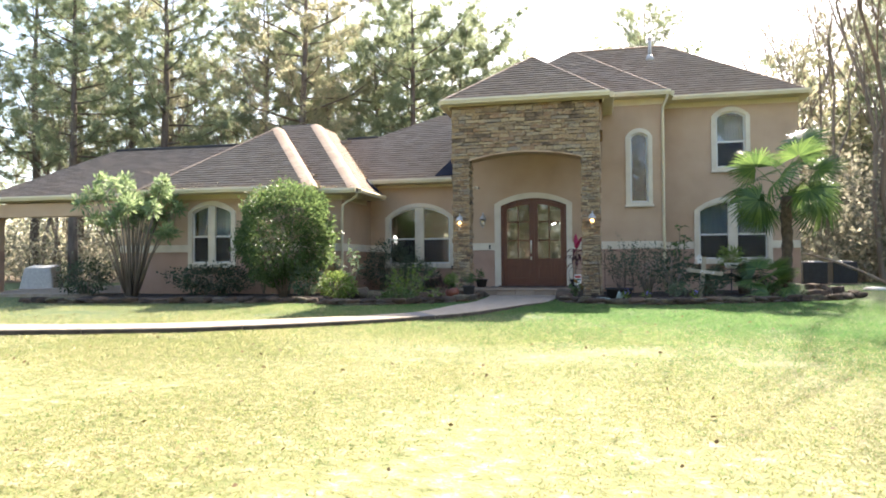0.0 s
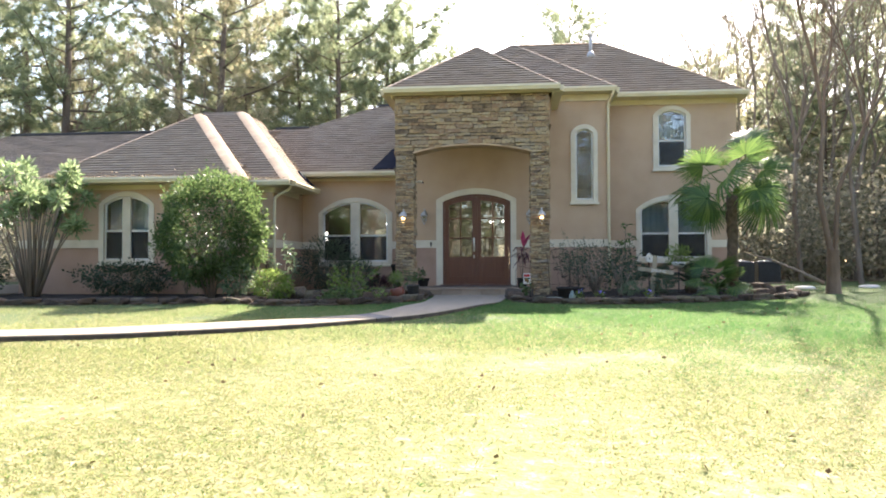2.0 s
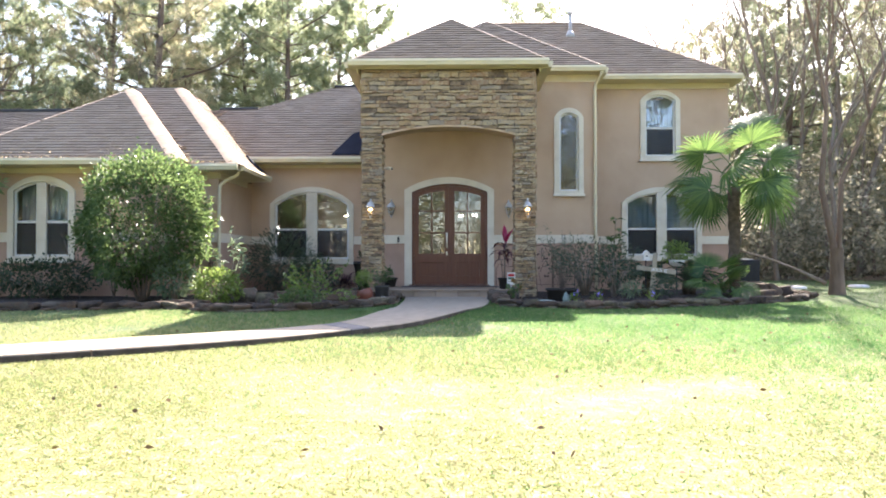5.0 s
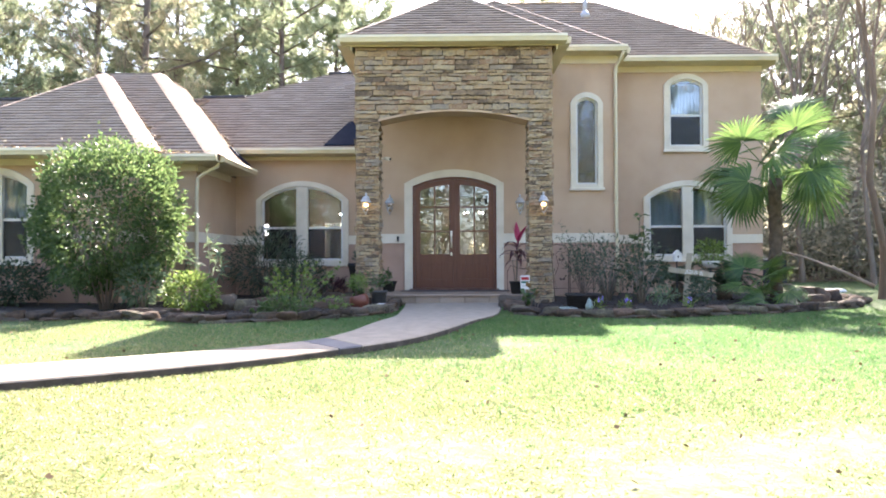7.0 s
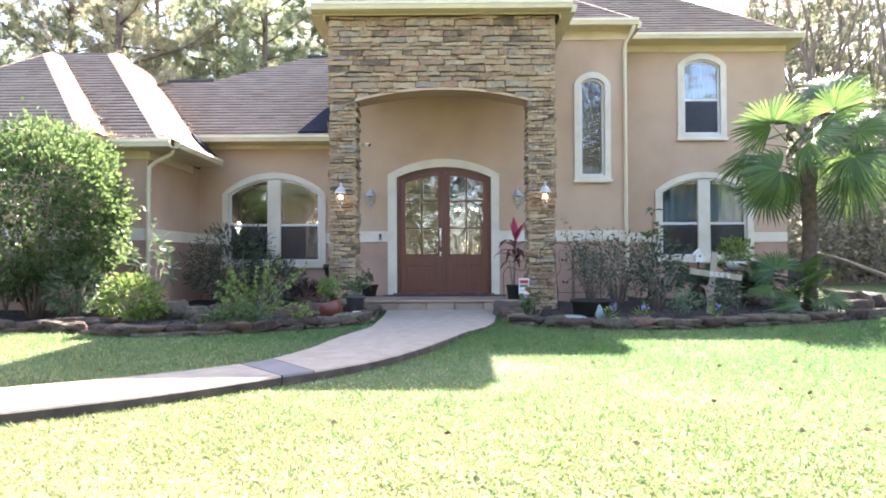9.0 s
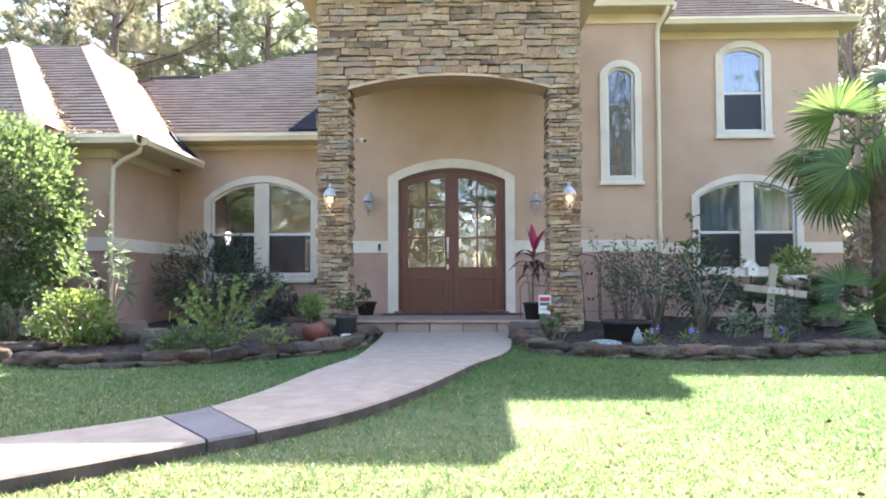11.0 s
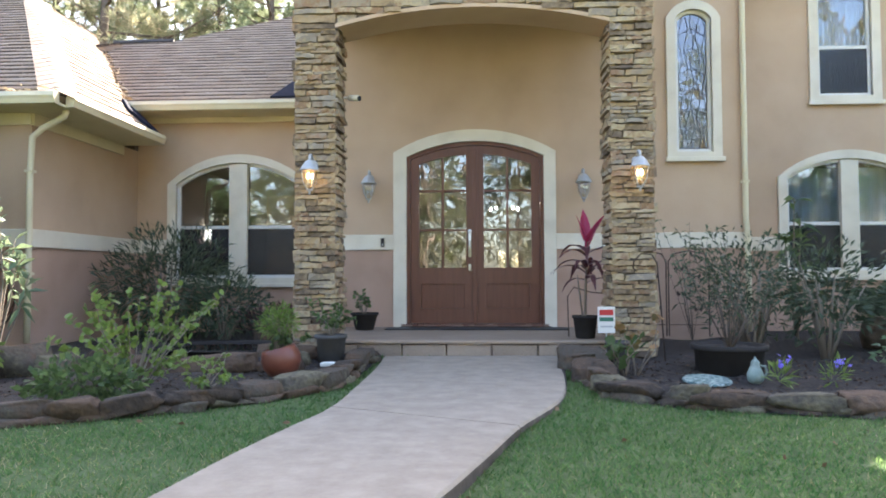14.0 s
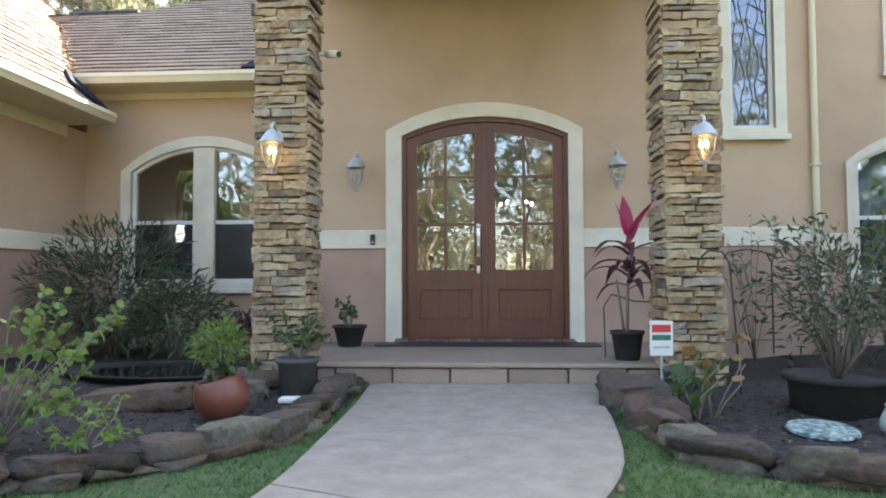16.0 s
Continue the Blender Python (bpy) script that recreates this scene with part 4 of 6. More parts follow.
BED_W = smooth_pts([(-0.98, -2.15), (-0.97, -3.2), (-1.05, -3.95), (-1.42, -4.5), (-2.1, -5.02), (-2.95, -5.40), (-3.8, -5.5), (-4.9, -5.05), (-6.5, -5.1), (-9.0, -5.45), (-12.2, -5.5)], 6)
BED_E = smooth_pts([(0.96, -2.15), (0.92, -3.5), (1.02, -4.28), (1.45, -4.64), (2.3, -4.90), (3.3, -4.88), (4.4, -4.5), (5.4, -4.15), (6.4, -3.65), (7.4, -2.9), (8.1, -1.2)], 6)


def bed(name, front, back, rise):
    vs, fs, m = [], [], 9
    for p, q in zip(front, back):
        for j in range(m):
            t = j / (m - 1)
            x, y = p.x + (q[0] - p.x) * t, p.y + (q[1] - p.y) * t
            vs.append((x, y, gz(x, y) + rise * min(1, t * 6) + 0.012 + 0.05 * noise.noise((x * 1.6, y * 1.6, 3)) * min(1, t * 4)))
    for i in range(len(front) - 1):
        fs += [(i * m + j, i * m + j + 1, (i + 1) * m + j + 1, (i + 1) * m + j) for j in range(m - 1)]
    return setting(np_mesh(name, vs, fs, MULCH, smooth=True), "dark mulch planting bed against the house", "flower bed")


nb = len(BED_W)
bed("bed_west", BED_W, [(-0.95 - 11.2 * (i / (nb - 1)) ** 1.0, (-2.1 + 3.0 * min(1, i / 12)) if i < 26 else -1.9) for i in range(nb)], 0.015)
ne = len(BED_E)
bed("bed_east", BED_E, [(0.97 + 6.6 * i / (ne - 1), (-2.1 + 2.0 * min(1, i / 10)) if i < 22 else 1.3) for i in range(ne)], 0.015)

# ---------- rocks ----------
def rock_mesh(seed):
    bm = bmesh.new()
    bmesh.ops.create_icosphere(bm, subdivisions=3, radius=0.5)
    rnd = random.Random(seed)
    cuts = []
    for _ in range(9):
        d = Vector((rnd.gauss(0, 1), rnd.gauss(0, 1), rnd.gauss(0, 0.8))).normalized()
        cuts.append((d, rnd.uniform(0.40, 0.56)))
    for v in bm.verts:
        q = Vector([math.copysign(abs(c * 2) ** 0.34, c) * 0.5 for c in v.co])
        for d, far in cuts:
            q -= d * max(0.0, q.dot(d) - far)
        n1 = noise.noise(v.co * 1.7 + Vector((seed * 7.1, 0, 0)))
        n2 = noise.noise(v.co * 5 + Vector((seed * 3.3, 2, 0)))
        v.co = q * (1 + 0.18 * n1 + 0.11 * n2 + 0.07 * noise.noise(v.co * 11 + Vector((seed, 0, 5))))
    ob = part("stone", bm, ROCK, None, "", True)
    me = ob.data
    bpy.data.objects.remove(ob)
    return me


ROCKS = [rock_mesh(i) for i in range(12)]
rr = random.Random(5)


def stone(x, y, z, sx, sy, sz, rz, parent=None, tilt=0.0, name="border_stone"):
    o = new(name, rr.choice(ROCKS))
    o.parent = parent
    o.matrix_basis = pose(x, y, z, rr.uniform(-5, 5) + tilt, rr.uniform(-5, 5), rz + rr.choice((0, 180))) @ Matrix.Diagonal((sx, sy, sz, 1))
    return o


for name, line in (("stone_border_west", BED_W), ("stone_border_east", BED_E)):
    edge = thing(name, pose(0, 0, 0), "low dry-laid border of rough brown and grey stones", "stone border")
    run = [(a, b) for a, b in zip(line, line[1:])]
    acc, nxt = 0.0, [0.05, 0.3]
    for a, b in run:
        seg = (b - a).length
        ang = math.degrees(math.atan2(b.y - a.y, b.x - a.x))
        nrm = Vector((-(b - a).y, (b - a).x)).normalized()
        if name.endswith("west"):
            nrm = -nrm
        for lay in (0, 1):
            while nxt[lay] < acc + seg:
                p = a + (b - a) * ((nxt[lay] - acc) / seg)
                w = rr.uniform(0.20, 0.42) if lay == 0 else rr.uniform(0.26, 0.52)
                h = rr.uniform(0.07, 0.10) if lay == 0 else rr.uniform(0.09, 0.145)
                off = nrm * (0.10 + 0.01 * lay + rr.uniform(-0.03, 0.03))
                z = gz(p.x, p.y) + (0.012 if lay == 0 else 0.078)
                stone(p.x + off.x, p.y + off.y, z, w * 1.06, rr.uniform(0.18, 0.27), h * 1.1, ang + rr.uniform(-9, 9), edge, name="stone")
                nxt[lay] += w * rr.uniform(0.84, 0.97) * (1.0 if lay == 0 else 1.06)
        acc += seg
ledge = [(-4.0, -3.55, 0.46, 0.42, 0.36, 20), (-3.62, -3.6, 0.32, 0.3, 0.27, 70), (-3.5, -2.95, 0.40, 0.3, 0.24, 10), (-3.2, -3.35, 0.5, 0.32, 0.22, -10), (-3.25, -4.15, 0.52, 0.3, 0.17, 5), (-2.42, -3.30, 0.92, 0.34, 0.2, 12), (-1.80, -3.12, 0.5, 0.32, 0.15, -18),
         (-2.0, -2.3, 0.5, 0.35, 0.22, 30), (-1.7, -2.45, 0.34, 0.3, 0.2, 40), (-4.9, -4.3, 0.9, 0.5, 0.16, 5), (-5.5, -4.55, 0.8, 0.5, 0.14, -8), (1.05, -2.9, 0.42, 0.5, 0.26, 80), (1.05, -3.55, 0.36, 0.4, 0.22, 75),
         (6.9, -2.1, 0.6, 0.5, 0.4, 30), (7.3, -1.9, 0.5, 0.45, 0.3, 80), (6.7, -2.5, 0.5, 0.4, 0.24, 10), (7.6, -2.4, 0.5, 0.35, 0.16, 40), (-2.1, -0.9, 0.5, 0.3, 0.2, 0), (-2.6, -0.75, 0.45, 0.3, 0.2, 12), (-1.75, -2.85, 0.36, 0.3, 0.2, 50)]
for x, y, sx, sy, sz, rz in ledge:
    tagged(stone(x, y, gz(x, y) + sz * 0.30, sx, sy, sz, rz, name="garden_boulder"), "rough weathered brown boulder lying in the planting bed", "rock", "garden boulders")

# pond
pm = bmesh.new()
lathe(pm, [(0.62, 0.0), (0.80, 0.115), (0.86, 0.135), (0.84, 0.145), (0.76, 0.13), (0.60, 0.05)], 28)
pond = thing("garden_pond", pose(-2.75, -1.75, -0.06) @ Matrix.Diagonal((1.15, 0.75, 1, 1)), "small dark plastic-lined garden pond in the bed", "pond")
part("liner", pm, POT_DARK, pond, "", True)
wm = bpy.data.materials.new("pond_water")
wm.use_nodes = True
wb = wm.node_tree.nodes["Principled BSDF"]
wb.inputs["Base Color"].default_value, wb.inputs["Roughness"].default_value = (0.008, 0.010, 0.014, 1), 0.06
part("water", lathe(bmesh.new(), [(0.77, 0.10), (0.77, 0.12)], 28), wm, pond, "dark still water")

# leaf litter and bark on the mulch
lr = np.random.default_rng(19)


def in_bed(front, depth, k):
    i = lr.integers(0, len(front) - 1, k)
    return np.array([(front[j].x + lr.normal() * 0.12, front[j].y + 0.25 + lr.uniform(0, depth), 0.0) for j in i])


LITTER = np.concatenate([in_bed(BED_W[:46], 2.6, 3500), in_bed(BED_E[4:], 2.2, 3500)])
LITTER = LITTER[np.abs(LITTER[:, 0]) > 1.08]
LITTER[:, 2] = [gz(x, y) + 0.045 + 0.05 * noise.noise((x * 1.6, y * 1.6, 3)) for x, y, z in LITTER]

# ---------- plants ----------
def nrand(rng, n):
    v = rng.normal(size=(n, 3))
    return v / np.linalg.norm(v, axis=1, keepdims=True)


def leaves(name, P, D, L, W, material, parent=None, label="", rng=None, droop=0.15, broad=False):
    """One mesh of leaves: each starts at P and points along D."""
    rng = rng or np.random.default_rng(1)
    n = len(P)
    D = D / np.linalg.norm(D, axis=1, keepdims=True)
    S = np.cross(D, nrand(rng, n))
    S /= np.linalg.norm(S, axis=1, keepdims=True) + 1e-6
    L = (L * rng.uniform(0.65, 1.25, n))[:, None]
    W = (W * rng.uniform(0.7, 1.2, n))[:, None]
    mid = P + D * L * 0.45
    tip = P + D * L
    tip[:, 2] -= droop * L[:, 0]
    if broad:
        V = np.stack([P, P + D * L * 0.12 + S * W * 0.38, mid + S * W / 2, P + D * L * 0.8 + S * W * 0.3, tip, P + D * L * 0.8 - S * W * 0.3, mid - S * W / 2, P + D * L * 0.12 - S * W * 0.38], 1).reshape(-1, 3)
        return np_mesh(name, V, np.arange(n * 8).reshape(-1, 8), material, parent, label)
    V = np.stack([P, mid + S * W / 2, tip, mid - S * W / 2], 1).reshape(-1, 3)
    return np_mesh(name, V, np.arange(n * 4).reshape(-1, 4), material, parent, label)


def shrub(name, x, y, z, radii, zc, n, L, W, material, label, category="shrub", stems=7, seed=1, inner=0.55, rough=0.35, group="", up=0.3, stem_mat=None):
    """A shrub: stems from the ground and an uneven crown of separate leaves."""
    rng = np.random.default_rng(seed)
    t = thing(name, pose(x, y, z), label, category, group)
    d = nrand(rng, n)
    wob = np.array([noise.noise(Vector(q) * 1.8 + Vector((seed, 0, 0))) * 0.6 + noise.noise(Vector(q) * 4.5 + Vector((0, seed, 0))) * 0.4 for q in d])
    rad = rng.uniform(inner, 1.0, n) ** 0.7 * (1 + rough * wob)
    rad[: n // 14] *= rng.uniform(1.0, 1.13, n // 14)
    P = d * rad[:, None] * np.array(radii) + np.array([0, 0, zc])
    P[:, 2] = np.maximum(P[:, 2], 0.03)
    D = d + nrand(rng, n) * 0.8 + np.array([0, 0, up])
    leaves("foliage", P, D, L, W, material, t, "", rng)
    if stems:
        for i in range(stems):
            a = 2 * math.pi * i / stems + rng.uniform(-0.3, 0.3)
            r1 = rng.uniform(0.3, 0.75)
            top = Vector((math.cos(a) * radii[0] * r1, math.sin(a) * radii[1] * r1, zc + radii[2] * rng.uniform(0.0, 0.5)))
            b0 = Vector((math.cos(a) * 0.06 * radii[0], math.sin(a) * 0.06 * radii[1], -0.05))
            part("stem", tube(bmesh.new(), [b0, b0.lerp(top, 0.45) + Vector((0, 0, zc * 0.12)), top], [0.022, 0.015, 0.006], 5), stem_mat or BARK_GREY, t, "", True)
    return t


def sprays(name, x, y, z, stems, L, W, material, label, category="plant", seed=1, per=14, stem_r=0.012, whorl=False, group="", stem_mat=None, thin=0.35, broad=False):
    """A loose plant: bent stems (end points from its foot) with leaves along them."""
    rng = np.random.default_rng(seed)
    t = thing(name, pose(x, y, z), label, category, group)
    P, D = [], []
    for e in stems:
        e = Vector(e)
        mid = e * 0.5 + Vector((rng.uniform(-0.08, 0.08), rng.uniform(-0.08, 0.08), e.length * 0.08))
        pts = [Vector((0, 0, -0.04)), mid * 0.5, mid, mid.lerp(e, 0.55), e]
        part("stem", tube(bmesh.new(), pts, [stem_r, stem_r * 0.85, stem_r * 0.7, stem_r * 0.5, stem_r * 0.3], 5), stem_mat or BARK_GREY, t, "", True)
        for i in range(per):
            s = rng.uniform(0.55, 1.0) if whorl else rng.uniform(thin, 1.0)
            p = mid.lerp(e, (s - 0.5) * 2) if s > 0.5 else mid * (s * 2)
            P.append(p)
            D.append(nrand(rng, 1)[0] + np.array([0, 0, 0.35]) + 0.3 * np.array(e.normalized()))
    leaves("foliage", np.array(P), np.array(D), L, W, material, t, "", rng, 0.25, broad)
    return t


def pot(x, y, z, r0, r1, h, material, name="plant_pot", tilt=0.0, label="", category="pot"):
    t = thing(name, pose(x, y, z, tilt * 0.3, tilt), label, category)
    part("body", lathe(bmesh.new(), [(r0 * 0.9, 0.0), (r0, 0.01), (r1 * 0.97, h * 0.86), (r1 * 1.08, h * 0.88), (r1 * 1.08, h), (r1 * 0.95, h), (r1 * 0.9, h * 0.9)], 24), material, t, "", True)
    part("soil", lathe(bmesh.new(), [(r1 * 0.9, h * 0.86), (r1 * 0.88, h * 0.92)], 20), MULCH, t, "dark potting soil")
    return t


def ends(rng, n, r, h, spread=0.5):
    return [(math.cos(a) * r * s, math.sin(a) * r * s, h * q) for a, s, q in ((rng.uniform(0, 6.28), rng.uniform(0.2, 1), rng.uniform(1 - spread, 1)) for _ in range(n))]


tagged(leaves("bed_litter", LITTER, nrand(lr, len(LITTER)) * np.array([1, 1, 0.35]), 0.040, 0.015, mat("bark_and_leaf_litter", [(0.022, 0.016, 0.012), (0.06, 0.038, 0.025), (0.13, 0.085, 0.052)], 5, 0.95, bump=0, by="island"), None, "", lr, 0.0), "brown dead leaves and bark chips lying on the beds", "leaf litter", kind="stuff")
R2 = random.Random(11)
shrub("round_shrub", -6.15, -3.40, 0.03, (1.36, 1.15, 1.24), 1.62, 17000, 0.085, 0.05, LEAF, "large rounded green shrub clipped into a ball above bare stems", "shrub", 14, 3, 0.7, 0.5)
shrub("skirt_shrub", -5.35, -3.75, 0.05, (0.42, 0.35, 0.36), 0.42, 420, 0.13, 0.06, LEAF_GREY, "small silver-green shrub at the foot of the round bush", "shrub", 5, 8)
shrub("lime_shrub", -4.42, -4.0, 0.03, (0.46, 0.40, 0.36), 0.30, 1300, 0.085, 0.045, LEAF_LIGHT, "sunlit lime-green leafy shrub beside the stone border", "shrub", 6, 9, 0.3)
sprays("gangly_shrub", -4.42, -3.3, 0.03, [(0.02, 0.0, 1.42), (-0.35, 0.05, 0.98), (0.30, -0.1, 1.02), (0.12, 0.1, 1.2), (0.36, -0.05, 0.85), (-0.16, -0.05, 0.8)], 0.17, 0.05, LEAF_GREY, "tall thin plant with pale whorled leaves", "plant", 4, 20, 0.012, True)
shrub("dark_bamboo_shrub", -4.1, -0.35, 0.05, (0.95, 0.75, 0.75), 0.72, 2600, 0.16, 0.022, LEAF_DARK, "dark feathery shrub below the window", "shrub", 10, 12, 0.2)
shrub("dark_bamboo_shrub", -3.2, -0.75, 0.05, (0.55, 0.5, 0.42), 0.45, 900, 0.15, 0.022, LEAF_DARK, "low dark feathery shrub below the window", "shrub", 6, 13, 0.2)
sprays("yellow_leaved_shrub", -2.55, -4.35, -0.03, ends(R2, 30, 0.72, 0.86, 0.65), 0.062, 0.040, LEAF_LIGHT, "open shrub with scattered yellow-green leaves", "shrub", 21, 20, 0.005, broad=True)
shrub("ground_cover", -2.7, -4.75, 0.0, (0.46, 0.24, 0.17), 0.12, 600, 0.07, 0.045, LEAF, "low bright green leafy ground cover", "plant", 0, 23, 0.2)
sprays("trailing_plant", -1.85, -4.72, 0.06, ends(R2, 12, 0.24, 0.26, 0.8), 0.05, 0.026, LEAF_LIGHT, "small trailing plant over the stones", "plant", 24, 14, 0.005)
shrub("bay_hedge", -8.6, -2.75, 0.03, (1.35, 0.45, 0.42), 0.42, 2200, 0.09, 0.05, LEAF_DARK, "low dark hedge under the bay window", "hedge", 8, 31, 0.3)
shrub("bay_hedge", -12.2, -3.3, 0.03, (0.8, 0.6, 0.5), 0.5, 1300, 0.09, 0.05, LEAF_DARK, "dark low bush beside the carport", "shrub", 8, 33, 0.3)

# oleander: bare canes with tufted heads
ol = thing("oleander", pose(-10.7, -3.3, 0.02), "tall oleander with pale green tufted heads on bare canes", "shrub")
rng = np.random.default_rng(44)
P, D = [], []
for i in range(34):
    a, r = rng.uniform(0, 6.28), rng.uniform(0.2, 1.45)
    e = Vector((math.cos(a) * r, math.sin(a) * r * 0.75, rng.uniform(2.0, 3.5) - 0.2 * r))
    part("cane", tube(bmesh.new(), [(math.cos(a) * 0.12, math.sin(a) * 0.12, -0.05), e * 0.55 + Vector((0, 0, 0.1)), e], [0.028, 0.018, 0.007], 5), BARK_GREY, ol, "", True)
    for _ in range(125):
        q = nrand(rng, 1)[0]
        P.append(np.array(e) + q * rng.uniform(0, 0.22) - np.array([0, 0, 0.1]))
        D.append(q + np.array([0, 0, 0.5]))
leaves("foliage", np.array(P), np.array(D), 0.17, 0.058, mat("oleander_heads", [(0.10, 0.16, 0.065), (0.15, 0.22, 0.09), (0.20, 0.26, 0.125)], 3, 0.45, bump=0, by="island", translucent=0.45), ol, "", rng)
for i in range(3):
    sprays("thin_vine", -7.9 + i * 0.75, -2.5, 0.03, ends(R2, 6, 0.4, 1.6, 0.4), 0.08, 0.04, LEAF_DARK, "thin leggy plant against the garage wall", "plant", 50 + i, 12, 0.008)

# entry plants
rp = thing("red_pot", pose(-1.61, -3.52, -0.01, 4, -14), "leaning rounded red-brown glazed pot standing in the bed", "pot")
part("body", lathe(bmesh.new(), [(0.08, 0.0), (0.125, 0.03), (0.168, 0.11), (0.172, 0.17), (0.155, 0.23), (0.14, 0.262), (0.128, 0.262), (0.135, 0.22)], 28), TERRACOTTA, rp, "", True)
part("soil", lathe(bmesh.new(), [(0.136, 0.20), (0.132, 0.235)], 20), MULCH, rp, "dark potting soil")
shrub("potted_fern", -1.68, -3.50, 0.22, (0.16, 0.14, 0.15), 0.24, 900, 0.06, 0.011, LEAF_LIGHT, "bright green feathery plant growing in the red pot", "plant", 5, 61, 0.1)
sprays("potted_herb", -1.58, -3.55, 0.21, ends(R2, 8, 0.2, 0.18, 0.8), 0.06, 0.045, LEAF, "leafy green herb spilling from the red pot", "plant", 62, 12, 0.004)
pot(-1.40, -2.66, -0.02, 0.125, 0.15, 0.30, POT_GREY, "grey_pot", 0, "dark grey planter standing beside the stone pier")
sprays("pier_plant", -1.40, -2.66, 0.25, ends(R2, 14, 0.28, 0.42, 0.6), 0.07, 0.035, LEAF, "loose green plant in the grey planter", "plant", 63, 16, 0.005)
pot(-1.42, -0.55, 0.166, 0.12, 0.17, 0.22, POT_DARK, "porch_pot", 0, "dark clay pot on the porch beside the door")
sprays("porch_plant", -1.42, -0.55, 0.36, ends(R2, 9, 0.18, 0.36, 0.6), 0.07, 0.04, LEAF, "small leafy plant in the porch pot", "plant", 64, 10, 0.005)
pot(-2.12, -0.35, 0.06, 0.10, 0.20, 0.72, POT_DARK, "tall_urn", 0, "tall dark flared urn against the wall")
sprays("urn_plant", -2.12, -0.35, 0.74, ends(R2, 8, 0.12, 0.3, 0.5), 0.09, 0.03, LEAF_DARK, "dark sparse plant in the tall urn", "plant", 65, 9, 0.005)
shrub("burgundy_row", -2.9, 0.55, 0.05, (0.95, 0.15, 0.2), 0.16, 420, 0.2, 0.03, LEAF_RED, "row of spiky burgundy plants along the wall", "plant", 0, 66, 0.1, up=1.2)

# cordyline: cane with strappy leaves, crimson at the tip
cp = pot(1.24, -1.72, 0.166, 0.105, 0.135, 0.25, POT_DARK, "cordyline_pot", 0, "black plastic pot standing on the porch")
co = thing("cordyline", pose(1.24, -1.72, 0.39) @ Matrix.Scale(1.12, 4), "burgundy cordyline with a crimson crown in a black pot", "plant")
bm = bmesh.new()
tube(bm, [(0, 0, -0.02), (0.01, 0, 0.35), (0.03, 0, 0.65), (0.03, 0, 0.80)], [0.014, 0.012, 0.010, 0.006], 6)
tube(bm, [(-0.02, 0, -0.02), (-0.05, 0.02, 0.25), (-0.07, 0.02, 0.42)], [0.010, 0.009, 0.005], 6)
part("cane", bm, BARK_GREY, co, "", True)


def strap(length, width, bend, n=6):
    """A strap leaf along +x that arches down."""
    bm = bmesh.new()
    rows = []
    for i in range(n + 1):
        t = i / n
        w = width * math.sin(math.pi * min(1, 0.12 + 0.88 * t) ** 0.8) * 0.5 + 0.002
        x, z = length * t * (1 - 0.18 * t * bend), length * (0.55 * t - 0.75 * bend * t * t)
        rows.append([bm.verts.new((x, -w, z + w * 0.3)), bm.verts.new((x, 0, z)), bm.verts.new((x, w, z + w * 0.3))])
    for a, b in zip(rows, rows[1:]):
        bm.faces.new((a[0], b[0], b[1], a[1])), bm.faces.new((a[1], b[1], b[2], a[2]))
    return bm


first = None
rng = random.Random(7)
for i in range(20):
    z = 0.34 + 0.44 * i / 20
    top = i > 15
    if i == 0 or i == 16:
        first = part("leaf", strap(0.50 if not top else 0.36, 0.078 if not top else 0.105, 1.0 if not top else 0.1), LEAF_PINK if top else LEAF_RED, co, "crimson young leaf" if top else "")
        o = first
    else:
        o = bpy.data.objects.new("leaf", first.data)
        scene.collection.objects.link(o)
        o.parent = co
    o.matrix_basis = pose(0.02, 0, z, 0, rng.uniform(-15, 20) if not top else rng.uniform(-48, -14), i * 137.5) @ Matrix.Scale(rng.uniform(0.75, 1.1), 4)

# right bed
pot(2.30, -3.15, -0.10, 0.27, 0.305, 0.34, POT_DARK, "round_planter", 0, "wide dark plastic planter standing in the bed")
sprays("planter_shrub", 2.30, -3.15, 0.20, ends(R2, 20, 0.58, 1.15, 0.5), 0.085, 0.02, LEAF_DARK, "loose grey-green shrub growing in the wide planter", "shrub", 71, 30, 0.005, stem_mat=BARK)
pot(1.37, -2.86, -0.01, 0.09, 0.105, 0.25, POT_GREY, "nursery_pot", 0, "small grey nursery pot in the bed")
shrub("leggy_bush", 3.05, -1.7, 0.06, (0.75, 0.6, 0.62), 0.72, 800, 0.10, 0.026, LEAF_DARK, "dark leggy bush in front of the wall", "shrub", 12, 72, 0.15)
shrub("leggy_bush", 3.55, -2.3, 0.06, (0.55, 0.5, 0.55), 0.65, 650, 0.11, 0.032, LEAF_DARK, "dark leafy bush in the bed", "shrub", 9, 73, 0.15)
sprays("wall_climber", 2.75, -0.55, 0.06, ends(R2, 9, 0.55, 1.75, 0.35), 0.07, 0.026, LEAF_GREY, "thin climbing stems with small leaves by the downspout", "plant", 74, 16, 0.004, stem_mat=BARK)
sprays("tall_lily", 3.95, -0.75, 0.06, [(0.0, 0, 1.75), (0.12, 0.1, 1.5), (-0.12, 0, 1.3)], 0.24, 0.07, LEAF, "tall broad-leaved plant beside the window", "plant", 75, 15, 0.016)
sprays("begonia", 1.32, -3.45, 0.0, ends(R2, 9, 0.3, 0.42, 0.6), 0.095, 0.085, LEAF, "sprawling plant with broad green leaves near the walk", "plant", 76, 4, 0.007, broad=True)
